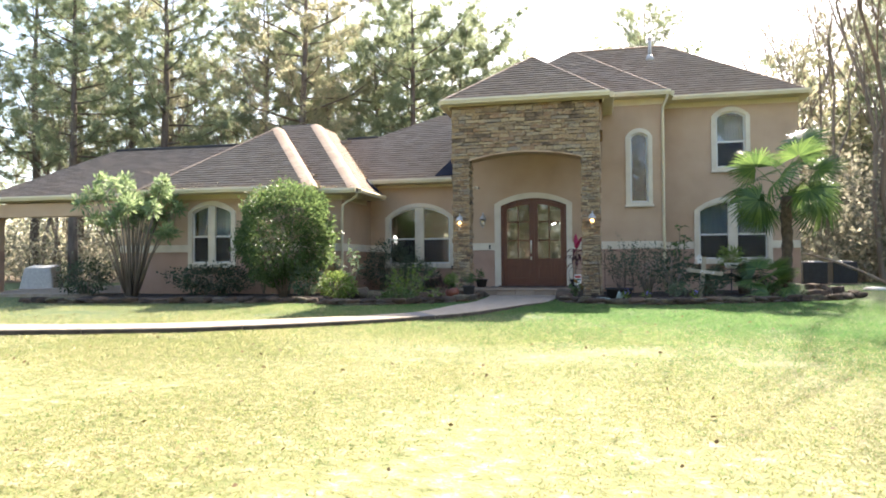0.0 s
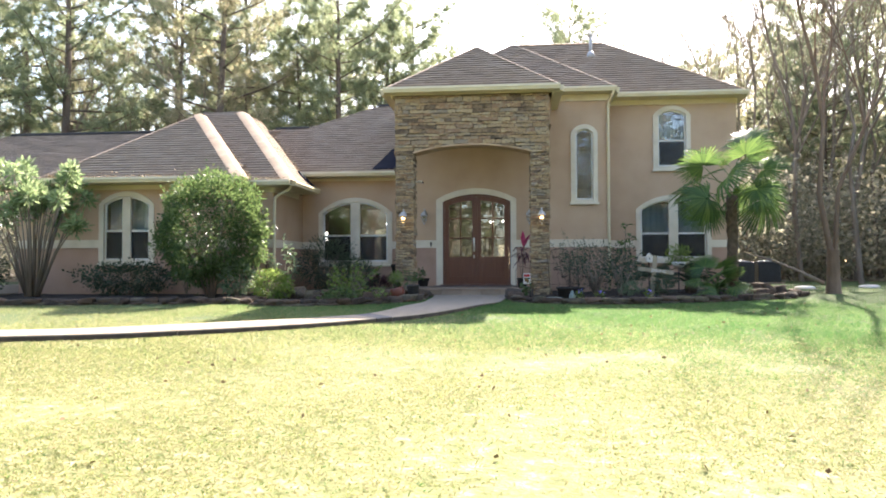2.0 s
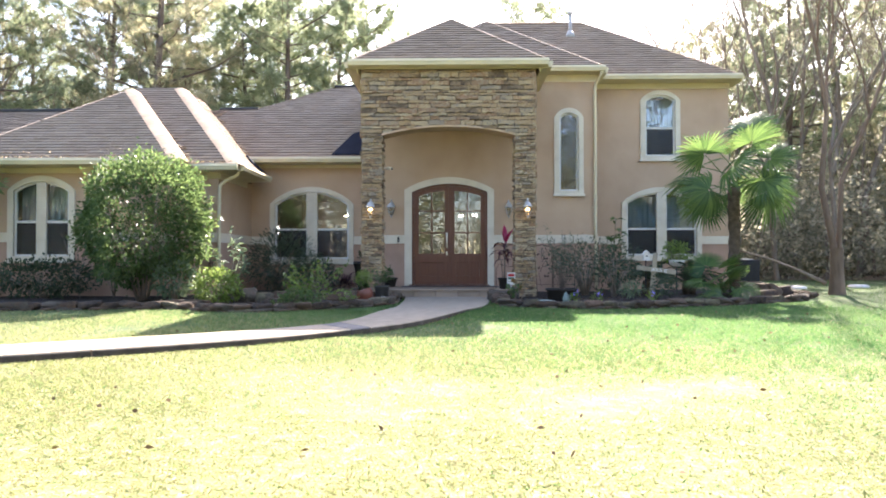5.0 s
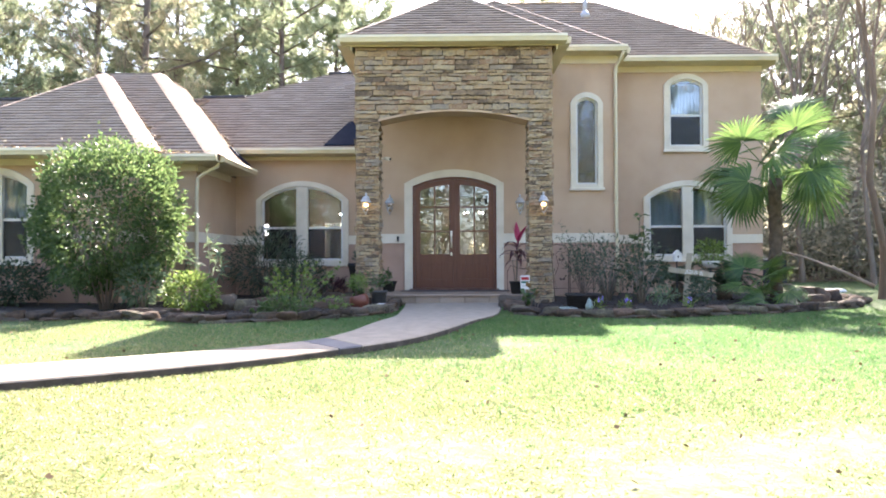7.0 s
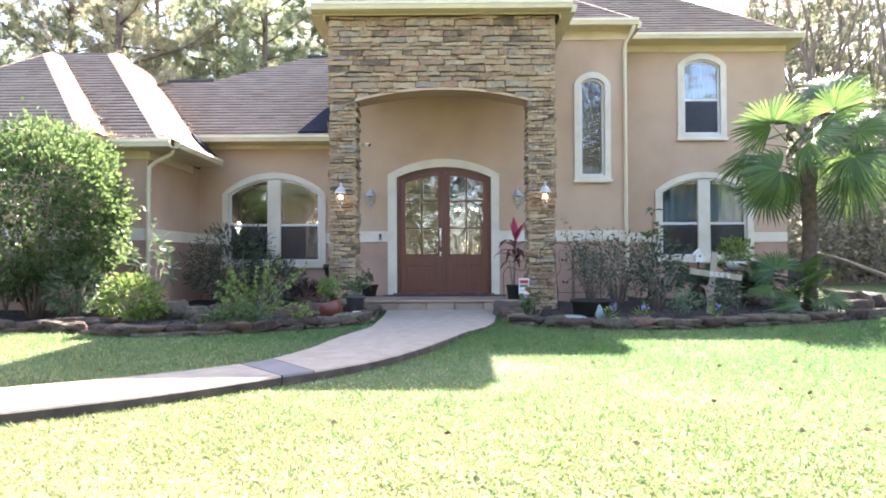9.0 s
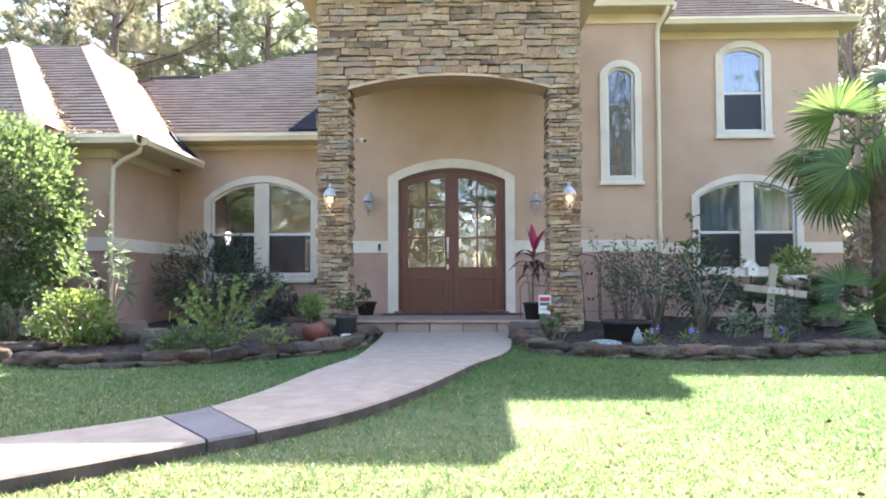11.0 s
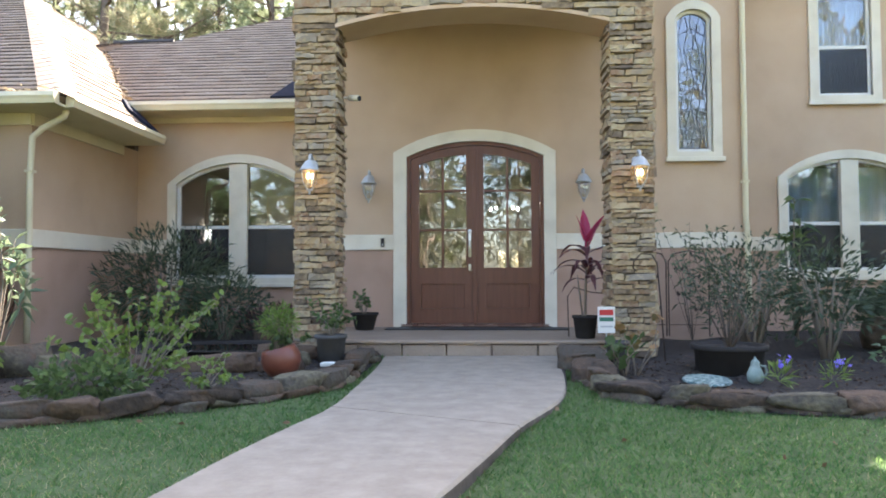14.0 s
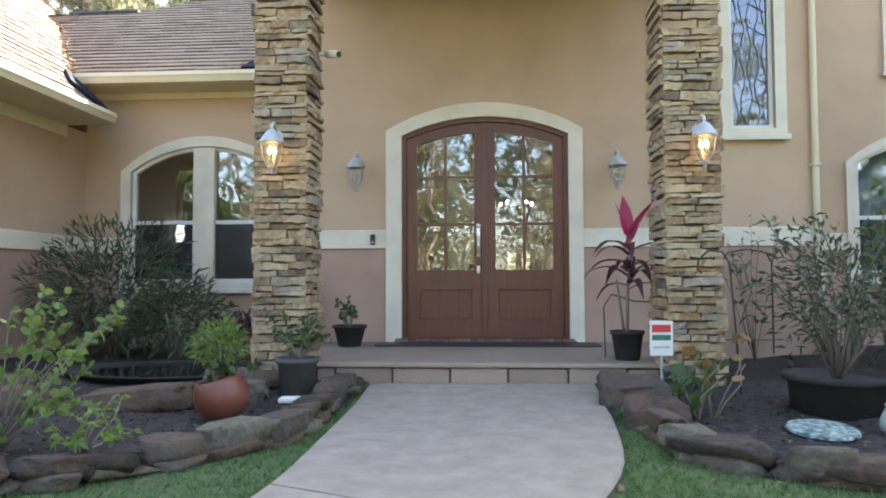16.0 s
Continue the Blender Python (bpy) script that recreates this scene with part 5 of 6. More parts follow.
sprays("begonia", 1.42, -3.40, 0.0, [(0.18, 0, 0.36), (0.22, 0.05, 0.5), (-0.16, 0.05, 0.42), (0.02, 0.1, 0.3)], 0.095, 0.085, LEAF_RUST, "broad-leaved plant with rusty yellow tops", "plant", 79, 3, 0.007, whorl=True, broad=True)
shrub("low_herb", 3.6, -3.6, 0.07, (0.24, 0.2, 0.18), 0.16, 260, 0.07, 0.03, LEAF_GREY, "small bushy herb in the bed", "plant", 0, 77, 0.1)
shrub("low_herb", 4.3, -3.3, 0.07, (0.3, 0.25, 0.26), 0.22, 320, 0.08, 0.03, LEAF_DARK, "small dark bush in the bed", "plant", 0, 78, 0.1)
for i, (x, y) in enumerate(((2.42, -3.95), (2.86, -3.9), (3.9, -3.95))):
    v = shrub("violet_flowers", x, y, 0.0, (0.09, 0.08, 0.10), 0.08, 45, 0.11, 0.018, LEAF_LIGHT, "violet flowers above slim bright leaves", "flowers", 0, 80 + i, 0.1, group="violet clumps", up=1.2)
    rng2 = np.random.default_rng(i)
    leaves("blossom", rng2.normal(size=(18, 3)) * 0.025 + np.array([0.03, 0, 0.17]), nrand(rng2, 18), 0.04, 0.035, PETAL, v, "violet petals", rng2)


def sago(name, x, y, z, n, length, label, seed):
    """A cycad: a short trunk and arching feathery fronds, one built and then shared."""
    t = thing(name, pose(x, y, z), label, "cycad")
    part("trunk", lathe(bmesh.new(), [(0.13, -0.05), (0.16, 0.08), (0.13, 0.24), (0.06, 0.3)], 12), PALM_BARK, t, "", True)
    P, D = [], []
    for i in range(70):
        s = 0.12 + 0.88 * i / 70
        p = np.array([length * s * (1 - 0.12 * s), 0, length * (0.75 * s - 0.75 * s * s) + 0.25])
        for sg in (-1, 1):
            P.append(p), D.append(np.array([0.45, sg, 0.25]))
    fr = leaves("frond", np.array(P), np.array(D), 0.17, 0.014, LEAF_DARK, t, "", np.random.default_rng(3), 0.1)
    rnd = random.Random(seed)
    for i in range(n):
        o = fr if i == 0 else bpy.data.objects.new("frond", fr.data)
        if i:
            scene.collection.objects.link(o)
            o.parent = t
        o.matrix_basis = pose(0, 0, 0, 0, rnd.uniform(-38, 16), i * 137.5) @ Matrix.Scale(rnd.uniform(0.75, 1.1), 4)
    return t


sago("sago_palm", 4.55, -1.35, 0.08, 26, 1.25, "dark green sago palm with arching feathery fronds", 2)
sago("sago_palm", 5.35, -1.7, 0.08, 18, 0.9, "smaller dark sago palm in the bed", 4)


def fan(radius, n, fold, seed, bend=0.25):
    """A fan leaf on a stalk along +x."""
    rnd = random.Random(seed)
    V, F = [], []
    for i in range(n):
        a = radians(-128 + 256 * i / (n - 1))
        da = radians(256 / (n - 1)) * 0.52
        L = radius * (0.80 + 0.20 * math.cos(a * 0.6)) * rnd.uniform(0.92, 1.05)
        k = len(V)
        dz = -bend * rnd.uniform(0.6, 1.5)
        for s, w in ((0.05, 1.0), (0.50, 1.0), (0.78, 0.6), (1.0, 0.05)):
            for sg in (-1, 0, 1):
                b = a + sg * da * w
                sag = dz * L * max(0, s - 0.45) ** 1.5 * 2
                V.append((L * s * math.cos(b), L * s * math.sin(b), sag + (fold * s * L * da * w if sg else 0)))
        for r in range(3):
            for c in range(2):
                F.append((k + r * 3 + c, k + r * 3 + c + 1, k + r * 3 + c + 4, k + r * 3 + c + 3))
    return V, F


def fan_palm(name, x, y, z, trunk_h, n, radius, stalk, label, seed):
    t = thing(name, pose(x, y, z), label, "palm tree")
    if trunk_h > 0.3:
        bm = bmesh.new()
        k = 14
        tube(bm, [(0.01 * math.sin(i), 0, trunk_h * i / k - 0.05) for i in range(k + 1)], [0.10 + 0.025 * (i % 2) + 0.02 * i / k for i in range(k + 1)], 12)
        part("trunk", bm, PALM_BARK, t, "hairy brown fibrous trunk", True)
    rnd = random.Random(seed)
    blades = []
    for v in range(3):
        V, F = fan(radius, 40, 0.5, seed + v, (0.14, 0.4, 0.8)[v])
        ob = np_mesh("frond", V, F, PALM, t)
        blades.append(ob)
    used = set()
    for i in range(n):
        tilt = -74 + 96 * (i / (n - 1)) ** 0.85
        yaw = i * 137.5 + rnd.uniform(-12, 12)
        kind = 0 if i < n * 0.45 else (1 if i < n * 0.75 else 2)
        base = blades[kind]
        o = base if kind not in used else bpy.data.objects.new("frond", base.data)
        if kind in used:
            scene.collection.objects.link(o)
            o.parent = t
        used.add(kind)
        s = stalk * rnd.uniform(0.85, 1.15) * (1.22 - 0.5 * i / n)
        m = pose(0, 0, trunk_h, 0, 0, yaw) @ pose(0, 0, 0, 0, tilt, 0) @ pose(s, 0, 0, rnd.uniform(-65, 65), 0, 0) @ pose(0, 0, 0, 0, 22 + rnd.uniform(-8, 14), 0)
        o.matrix_basis = m @ Matrix.Scale(rnd.uniform(0.85, 1.08), 4)
        st = tube(bmesh.new(), [(0, 0, 0), (s * 0.5, 0, 0.03), (s, 0, 0)], [0.016, 0.011, 0.008], 5)
        part("stalk", st, PALM, o).matrix_basis = pose(0, 0, 0, 0, -24, 0) @ pose(-s, 0, 0)
    return t


fan_palm("windmill_palm", 6.28, -1.90, 0.04, 2.42, 15, 0.74, 1.0, "windmill palm with bright sunlit fan fronds on a brown trunk", 5)
fan_palm("young_palm", 5.75, -2.5, 0.06, 0.12, 9, 0.5, 0.45, "young fan palm at the foot of the larger one", 9)


# ---------- fixtures ----------
def lantern(name, x, y, z, s, lit, label):
    """A hanging coach lantern: wall plate, curved arm, domed cap, ribbed glass, bulbs and finial. z is the middle of the glass."""
    t = thing(name, pose(x, y, z), label, "wall lamp", "coach lanterns")
    part("wall_plate", lathe(bmesh.new(), [(0.055 * s, 0), (0.055 * s, 0.012), (0.035 * s, 0.028)], 16), CAST, t, "", True).matrix_basis = pose(0, 0.17 * s, 0.16 * s, 90)
    part("arm", tube(bmesh.new(), [(0, 0.16 * s, 0.16 * s), (0, 0.13 * s, 0.22 * s), (0, 0.05 * s, 0.255 * s), (0, 0.0, 0.23 * s), (0, 0, 0.15 * s)], [0.016 * s, 0.017 * s, 0.017 * s, 0.016 * s, 0.014 * s], 8), CAST, t, "", True)
    part("cap", lathe(bmesh.new(), [(0.02 * s, 0.19 * s), (0.045 * s, 0.175 * s), (0.075 * s, 0.135 * s), (0.105 * s, 0.085 * s), (0.112 * s, 0.072 * s), (0.10 * s, 0.068 * s)], 20), CAST, t, "weathered grey domed cap", True)
    g = part("glass", lathe(bmesh.new(), [(0.088 * s, 0.066 * s), (0.092 * s, 0.03 * s), (0.078 * s, -0.06 * s), (0.04 * s, -0.135 * s), (0.03 * s, -0.14 * s), (0.07 * s, -0.06 * s), (0.084 * s, 0.03 * s), (0.08 * s, 0.066 * s)], 20), LAMP_GLASS if lit else CLEAR_LAMP, t, "amber glass bowl" if lit else "clear seeded glass bowl", True)
    g.visible_shadow = False
    for k in range(4):
        a = math.pi / 4 + k * math.pi / 2
        c, d = math.cos(a) * s, math.sin(a) * s
        part("rib", tube(bmesh.new(), [(c * 0.1, d * 0.1, 0.07 * s), (c * 0.097, d * 0.097, 0.03 * s), (c * 0.083, d * 0.083, -0.06 * s), (c * 0.03, d * 0.03, -0.15 * s)], 0.0055 * s, 5), CAST, t)
    part("finial", lathe(bmesh.new(), [(0.035 * s, -0.135 * s), (0.03 * s, -0.15 * s), (0.012 * s, -0.165 * s), (0.016 * s, -0.18 * s), (0.004 * s, -0.2 * s)], 12), CAST, t, "", True)
    for k in range(3):
        a = 0.5 + k * 2.094
        c, d = math.cos(a) * 0.028 * s, math.sin(a) * 0.028 * s
        part("candle", tube(bmesh.new(), [(c, d, -0.08 * s), (c, d, -0.02 * s)], 0.008 * s, 6), CAST, t)
        part("bulb", lathe(bmesh.new(), [(0.006 * s, -0.02 * s), (0.013 * s, 0.0), (0.011 * s, 0.02 * s), (0.002 * s, 0.045 * s)], 8, (c, d, 0)), BULB if lit else CLEAR_LAMP, t, "glowing candle bulb" if lit else "unlit candle bulb", True)
    return t


lantern("coach_lantern", -1.665, -2.49, 1.88, 0.92, True, "lit grey coach lantern with amber glass on the stone pier")
lantern("coach_lantern", 1.69, -2.49, 1.88, 0.92, True, "lit grey coach lantern with amber glass on the stone pier")
lantern("wall_sconce", -1.43, -0.18, 2.045, 0.98, False, "unlit grey cast sconce with clear glass beside the door")
lantern("wall_sconce", 1.466, -0.18, 2.035, 0.98, False, "unlit grey cast sconce with clear glass beside the door")
bell = thing("doorbell", pose(-1.26, -0.032, 1.32), "small black video doorbell on the trim band", "doorbell")
part("body", box(bmesh.new(), -0.024, 0.024, -0.02, 0.008, -0.06, 0.06, 0.006), BLACK, bell)
part("button", lathe(bmesh.new(), [(0.013, 0), (0.011, 0.005)], 12), CAST, bell).matrix_basis = pose(0, -0.02, -0.03, 90)
cm = thing("security_camera", pose(-1.37, -1.86, 2.86), "small beige security camera under the arch by the pier", "camera")
part("body", tube(bmesh.new(), [(0, 0, 0), (0.11, -0.05, -0.02)], 0.035, 10), TRIM, cm, "", True)
part("bracket", tube(bmesh.new(), [(-0.07, 0, 0.0), (0.02, 0, 0.0)], 0.014, 6), TRIM, cm)
part("lens", tube(bmesh.new(), [(0.108, -0.049, -0.02), (0.125, -0.057, -0.023)], 0.026, 10), BLACK, cm)


def downspout(pts, label):
    t = thing("downspout", pose(0, 0, 0), label, "downspout", "downspouts")
    part("pipe", tube(bmesh.new(), pts, 0.038, 8), FASCIA, t, "", True)
    for z in (0.9, 2.1):
        p = min(pts, key=lambda q: abs(q[2] - z))
        part("strap", box(bmesh.new(), p[0] - 0.045, p[0] + 0.045, p[1] - 0.042, p[1] + 0.05, z - 0.015, z + 0.015), FASCIA, t)


downspout([(3.72, -0.40, 5.40), (3.70, -0.36, 5.32), (3.61, -0.15, 5.14), (3.60, -0.115, 5.0), (3.60, -0.115, 2.1), (3.60, -0.115, 1.6), (3.61, -0.13, 1.42), (3.61, -0.14, 0.9), (3.61, -0.14, 0.12)], "cream downspout down the corner of the stair bay")
downspout([(-4.72, -1.75, 2.81), (-4.74, -1.75, 2.73), (-5.02, -1.72, 2.60), (-5.15, -1.71, 2.50), (-5.17, -1.71, 2.1), (-5.17, -1.71, 0.9), (-5.17, -1.71, 0.1)], "cream downspout down the corner of the garage")
vp = thing("vent_pipe", pose(3.5, 2.88, 7.36), "grey metal vent pipe with a flashing collar on the roof", "vent pipe")
part("pipe", tube(bmesh.new(), [(0, 0, -0.15), (0, 0, 0.55)], 0.055, 10), CAST, vp, "", True)
part("cap", lathe(bmesh.new(), [(0.06, 0.55), (0.085, 0.58), (0.085, 0.64), (0.03, 0.68)], 12), CAST, vp, "", True)
part("flashing", lathe(bmesh.new(), [(0.16, -0.12), (0.12, 0.0), (0.062, 0.10)], 12), CAST, vp, "pale metal flashing", True)


def chandelier(x, y, z, label):
    t = thing("chandelier", pose(x, y, z), label, "chandelier")
    part("rod", tube(bmesh.new(), [(0, 0, 0), (0, 0, 2.95 - z)], 0.012, 6), CAST, t)
    part("hub", lathe(bmesh.new(), [(0.02, -0.08), (0.05, -0.03), (0.03, 0.06), (0.015, 0.1)], 12), CAST, t, "", True)
    for k in range(5):
        a = k * 2 * math.pi / 5 + 0.3
        c, d = math.cos(a), math.sin(a)
        part("arm", tube(bmesh.new(), [(0, 0, -0.03), (c * 0.15, d * 0.15, -0.08), (c * 0.28, d * 0.28, 0.0)], 0.009, 6), CAST, t)
        part("bulb", lathe(bmesh.new(), [(0.008, 0.0), (0.018, 0.018), (0.015, 0.04), (0.003, 0.055)], 10, (c * 0.28, d * 0.28, 0)), BULB_WHITE, t, "glowing bulb", True)


chandelier(-2.9, 3.6, 2.1, "lit chandelier hanging in the dim front room")
chandelier(0.55, 4.2, 2.15, "lit chandelier hanging in the entry hall")

# unidentified bright white shape deep in the front room; the sconce form and glow are made up
rs = thing("room_sconce", pose(-5.4, 3.96, 1.6), "unidentified bright white shape in the front room, built as a glowing sconce", "wall lamp")
part("back_plate", box(bmesh.new(), 0.0, 0.02, -0.05, 0.05, -0.16, 0.12, 0.006), WHITE, rs)
part("bracket", tube(bmesh.new(), [(0.015, 0, -0.10), (0.08, 0, -0.12), (0.10, 0, -0.05)], 0.010, 6), CAST, rs, "", True)
part("shade", lathe(bmesh.new(), [(0.035, -0.05), (0.06, 0.0), (0.065, 0.14), (0.045, 0.24), (0.02, 0.26)], 16, (0.10, 0, 0)), glow("bright_shape_glow", (1.0, 0.95, 0.86), 3.0), rs, "added glow for the unidentified white shape", True)

# yard sign
sg = thing("yard_sign", pose(1.325, -2.55, -0.01), "white security yard sign with red and green bars on a stake", "sign")
part("stake", box(bmesh.new(), -0.008, 0.008, -0.004, 0.004, 0.0, 0.36), CAST, sg)
part("board", box(bmesh.new(), -0.085, 0.085, -0.012, -0.004, 0.30, 0.56, 0.003), WHITE, sg, "white sign board")
part("red_bar", box(bmesh.new(), -0.068, 0.068, -0.015, -0.0122, 0.475, 0.53), RED_INK, sg, "red bar of writing")
part("green_bar", box(bmesh.new(), -0.068, 0.068, -0.015, -0.0122, 0.415, 0.455), GREEN_INK, sg, "dark green bar of writing")
part("grey_bar", box(bmesh.new(), -0.06, 0.06, -0.015, -0.0122, 0.355, 0.372), CAST, sg, "grey line of writing")

# shepherd hook, porch trellis hoop and wall trellis
hk = thing("shepherd_hook", pose(1.78, -2.62, 0.0), "thin dark metal shepherd hook in front of the pier", "garden hook")
part("rod", tube(bmesh.new(), [(0.10, 0, -0.05), (0.06, 0, 0.6), (0.03, 0, 0.98), (-0.02, 0, 1.06), (-0.12, 0, 1.07), (-0.19, 0, 1.0), (-0.2, 0, 0.93), (-0.17, 0, 0.9)], 0.007, 6), WIRE, hk, "", True)
hp = thing("plant_hoop", pose(1.24, -1.55, 0.166), "low wire hoop standing behind the potted cordyline", "plant support")
part("hoop", tube(bmesh.new(), [(-0.16, 0, 0), (-0.17, 0, 0.45), (-0.1, 0, 0.56), (0.1, 0, 0.50), (0.42, 0, 0.48)], 0.006, 6), WIRE, hp)
tl = thing("wall_trellis", pose(1.98, -0.22, 0.06), "rusty wire trellis panel with butterflies against the wall", "trellis")
for k in range(2):
    x0 = 0.02 + 0.55 * k
    part("arch_wire", tube(bmesh.new(), [(x0, 0, 0), (x0, 0, 0.98), (x0 + 0.06, 0, 1.08), (x0 + 0.26, 0, 1.12), (x0 + 0.46, 0, 1.08), (x0 + 0.52, 0, 0.98), (x0 + 0.52, 0, 0)], 0.009, 5), WIRE, tl)
    part("stem_wire", tube(bmesh.new(), [(x0 + 0.26, 0, 0.1), (x0 + 0.20, 0, 0.4), (x0 + 0.30, 0, 0.65), (x0 + 0.24, 0, 0.9), (x0 + 0.3, 0, 1.0)], 0.005, 5), WIRE, tl)
    part("cross_wire", tube(bmesh.new(), [(x0, 0, 0.15), (x0 + 0.52, 0, 0.15)], 0.005, 5), WIRE, tl)
    for j, (bx, bz) in enumerate(((0.16, 0.55), (0.36, 0.78), (0.14, 0.88), (0.38, 0.35))):
        bf = bmesh.new()
        for sgn in (-1, 1):
            prism(bf, [(x0 + bx, bz), (x0 + bx + sgn * 0.055, bz + 0.045), (x0 + bx + sgn * 0.06, bz + 0.005), (x0 + bx + sgn * 0.035, bz - 0.03)][::sgn], -0.004, 0.004)
        part("butterfly", bf, WIRE, tl)

# cross with its words, birdhouse, ceramic jug, mosaic stone, hanging bowl
cr = thing("wooden_cross", pose(4.13, -3.05, -0.03, 0, 5.5, 0), "weathered wooden cross with white words, leaning in the bed", "cross")
part("post", box(bmesh.new(), -0.045, 0.045, -0.02, 0.02, -0.05, 0.99, 0.005), WOOD_GREY, cr)
bar = part("crossbar", box(bmesh.new(), -0.40, 0.40, -0.018, 0.018, -0.045, 0.045, 0.005), WOOD_GREY, cr)
bar.matrix_basis = pose(0.03, -0.04, 0.645, 0, 2.0, 0)


def lettering(words, size, material, parent, m):
    cu = bpy.data.curves.new("words", "FONT")
    cu.body, cu.size, cu.extrude, cu.align_x, cu.align_y = words, size, 0.002, "CENTER", "CENTER"
    tmp = bpy.data.objects.new("tmp", cu)
    scene.collection.objects.link(tmp)
    me = bpy.data.meshes.new_from_object(tmp)
    bpy.data.objects.remove(tmp)
    me.materials.clear()
    me.materials.append(material)
    o = new("lettering", me)
    o.parent, o.matrix_basis = parent, m
    o["label"] = "white painted words"
    return o


lettering("JESUS IS", 0.095, WHITE, bar, pose(0.06, -0.021, 0.0, 90))
bh = thing("birdhouse", pose(4.215, -2.38, 0.03) @ Matrix.Diagonal((0.78, 0.78, 0.97, 1)), "small white wooden birdhouse on a thin dark post", "birdhouse")
part("post", tube(bmesh.new(), [(0, 0.03, -0.05), (0, 0.03, 0.80)], 0.015, 6), BLACK, bh)
hb = prism(bmesh.new(), [(-0.085, 0.80), (0.085, 0.80), (0.085, 0.93), (0.0, 1.0), (-0.085, 0.93)], -0.08, 0.08)
part("body", hb, WHITE, bh)
for sgn in (-1, 1):
    part("roof", prism(bmesh.new(), [(0, 1.004), (sgn * 0.12, 0.905), (sgn * 0.12, 0.918), (0, 1.018)][::sgn], -0.10, 0.10), WHITE, bh)
part("hole", lathe(bmesh.new(), [(0.02, 0), (0.02, 0.004)], 12), BLACK, bh, "dark round entrance").matrix_basis = pose(0, -0.08, 0.89, 90)
jug = thing("ceramic_jug", pose(2.28, -3.80, -0.01) @ Matrix.Scale(0.62, 4), "pale glazed ceramic jug standing in the flower bed", "jug")
part("body", lathe(bmesh.new(), [(0.06, 0), (0.10, 0.05), (0.105, 0.12), (0.07, 0.2), (0.05, 0.24), (0.06, 0.27), (0.05, 0.275)], 18), CERAMIC, jug, "", True)
part("lid", lathe(bmesh.new(), [(0.055, 0.27), (0.04, 0.295), (0.015, 0.31), (0.018, 0.33), (0.005, 0.345)], 14), CERAMIC, jug, "", True)
part("handle", tube(bmesh.new(), [(0.06, 0, 0.23), (0.13, 0, 0.22), (0.15, 0, 0.14), (0.1, 0, 0.06)], 0.013, 7), CERAMIC, jug, "", True)
mo = thing("stepping_stone", pose(1.90, -3.80, 0.0, 5) @ Matrix.Scale(0.68, 4), "round pale mosaic stepping stone leaning in the bed", "stepping stone")
part("disc", lathe(bmesh.new(), [(0.26, 0), (0.28, 0.015), (0.27, 0.035), (0.05, 0.04)], 26), mat("mosaic", [(0.015, 0.03, 0.03), (0.04, 0.11, 0.105), (0.30, 0.35, 0.31), (0.58, 0.60, 0.54)], 20, 0.4, bump=0.5), mo)
bw = thing("plant_stand", pose(5.0, -1.95, 0.05), "slim dark stand holding a white bowl planter", "plant stand")
part("leg", tube(bmesh.new(), [(0, 0, 0), (0, 0, 0.62)], 0.014, 6), BLACK, bw)
part("bowl", lathe(bmesh.new(), [(0.07, 0.62), (0.14, 0.66), (0.18, 0.76), (0.165, 0.76), (0.12, 0.70)], 18), WHITE, bw, "white bowl", True)
shrub("bowl_plant", 5.0, -1.95, 0.76, (0.30, 0.26, 0.26), 0.18, 420, 0.11, 0.035, LEAF_LIGHT, "yellow-green plant spilling from the white bowl", "plant", 4, 91, 0.1)
wt = thing("stone_slab", pose(-1.2, -3.2, 0.06), "flat white stone slab lying on the bed edge", "slab")
part("slab", box(bmesh.new(), -0.17, 0.17, -0.06, 0.06, -0.02, 0.012, 0.008), WHITE, wt)

# coiled hose on the garage wall
hs = thing("garden_hose", pose(-5.62, -1.74, 0.78), "brown garden hose coiled on a wall hook", "hose")
for k in range(5):
    r = 0.24 + 0.025 * k
    pts = [(r * math.cos(j * math.pi / 10), -0.03 * (k % 3), r * 1.15 * math.sin(j * math.pi / 10) - 0.04 * k) for j in range(21)]
    part("coil", tube(bmesh.new(), pts, 0.011, 6, cap=False), TERRACOTTA if k % 2 else WIRE, hs, "", True)
part("hook", box(bmesh.new(), -0.05, 0.05, -0.10, 0.085, 0.20, 0.27, 0.01), CAST, hs)

# pine straw caught in the roof valleys and gutters
rng = np.random.default_rng(15)
P = []
for a, b, k in (((-5.8, -1.9, 3.04), (-8.2, 1.1, 5.20), 240), ((-5.27, 0.58, 3.53), (-6.9, 2.82, 5.15), 260), ((-10.8, -2.48, 3.03), (-5.8, -2.48, 3.03), 260), ((-10.9, -2.3, 3.14), (-6.1, -2.2, 3.22), 90), ((-5.7, -1.98, 2.99), (-4.7, -1.98, 2.99), 60)):
    s = rng.uniform(0, 1, (k, 1)) ** 2.2
    P.append(np.array(a) * (1 - s) + np.array(b) * s + rng.normal(size=(k, 3)) * np.array([0.05, 0.05, 0.012]))
P = np.concatenate(P)
tagged(leaves("pine_straw", P, nrand(rng, len(P)) * np.array([1, 1, 0.25]), 0.11, 0.022, mat("dry_pine_straw", [(0.26, 0.19, 0.12), (0.42, 0.33, 0.22), (0.52, 0.43, 0.30)], 4, 0.9, bump=0, by="island"), None, "", rng), "dry tan pine straw caught in the roof valleys", "pine straw", kind="stuff")

# utility boxes and covers
ub = thing("utility_box", pose(-18.1, 1.6, -0.03, 0, 0, 14), "grey-white utility cabinet standing on the grass beyond the carport", "utility box")
bm = bmesh.new()
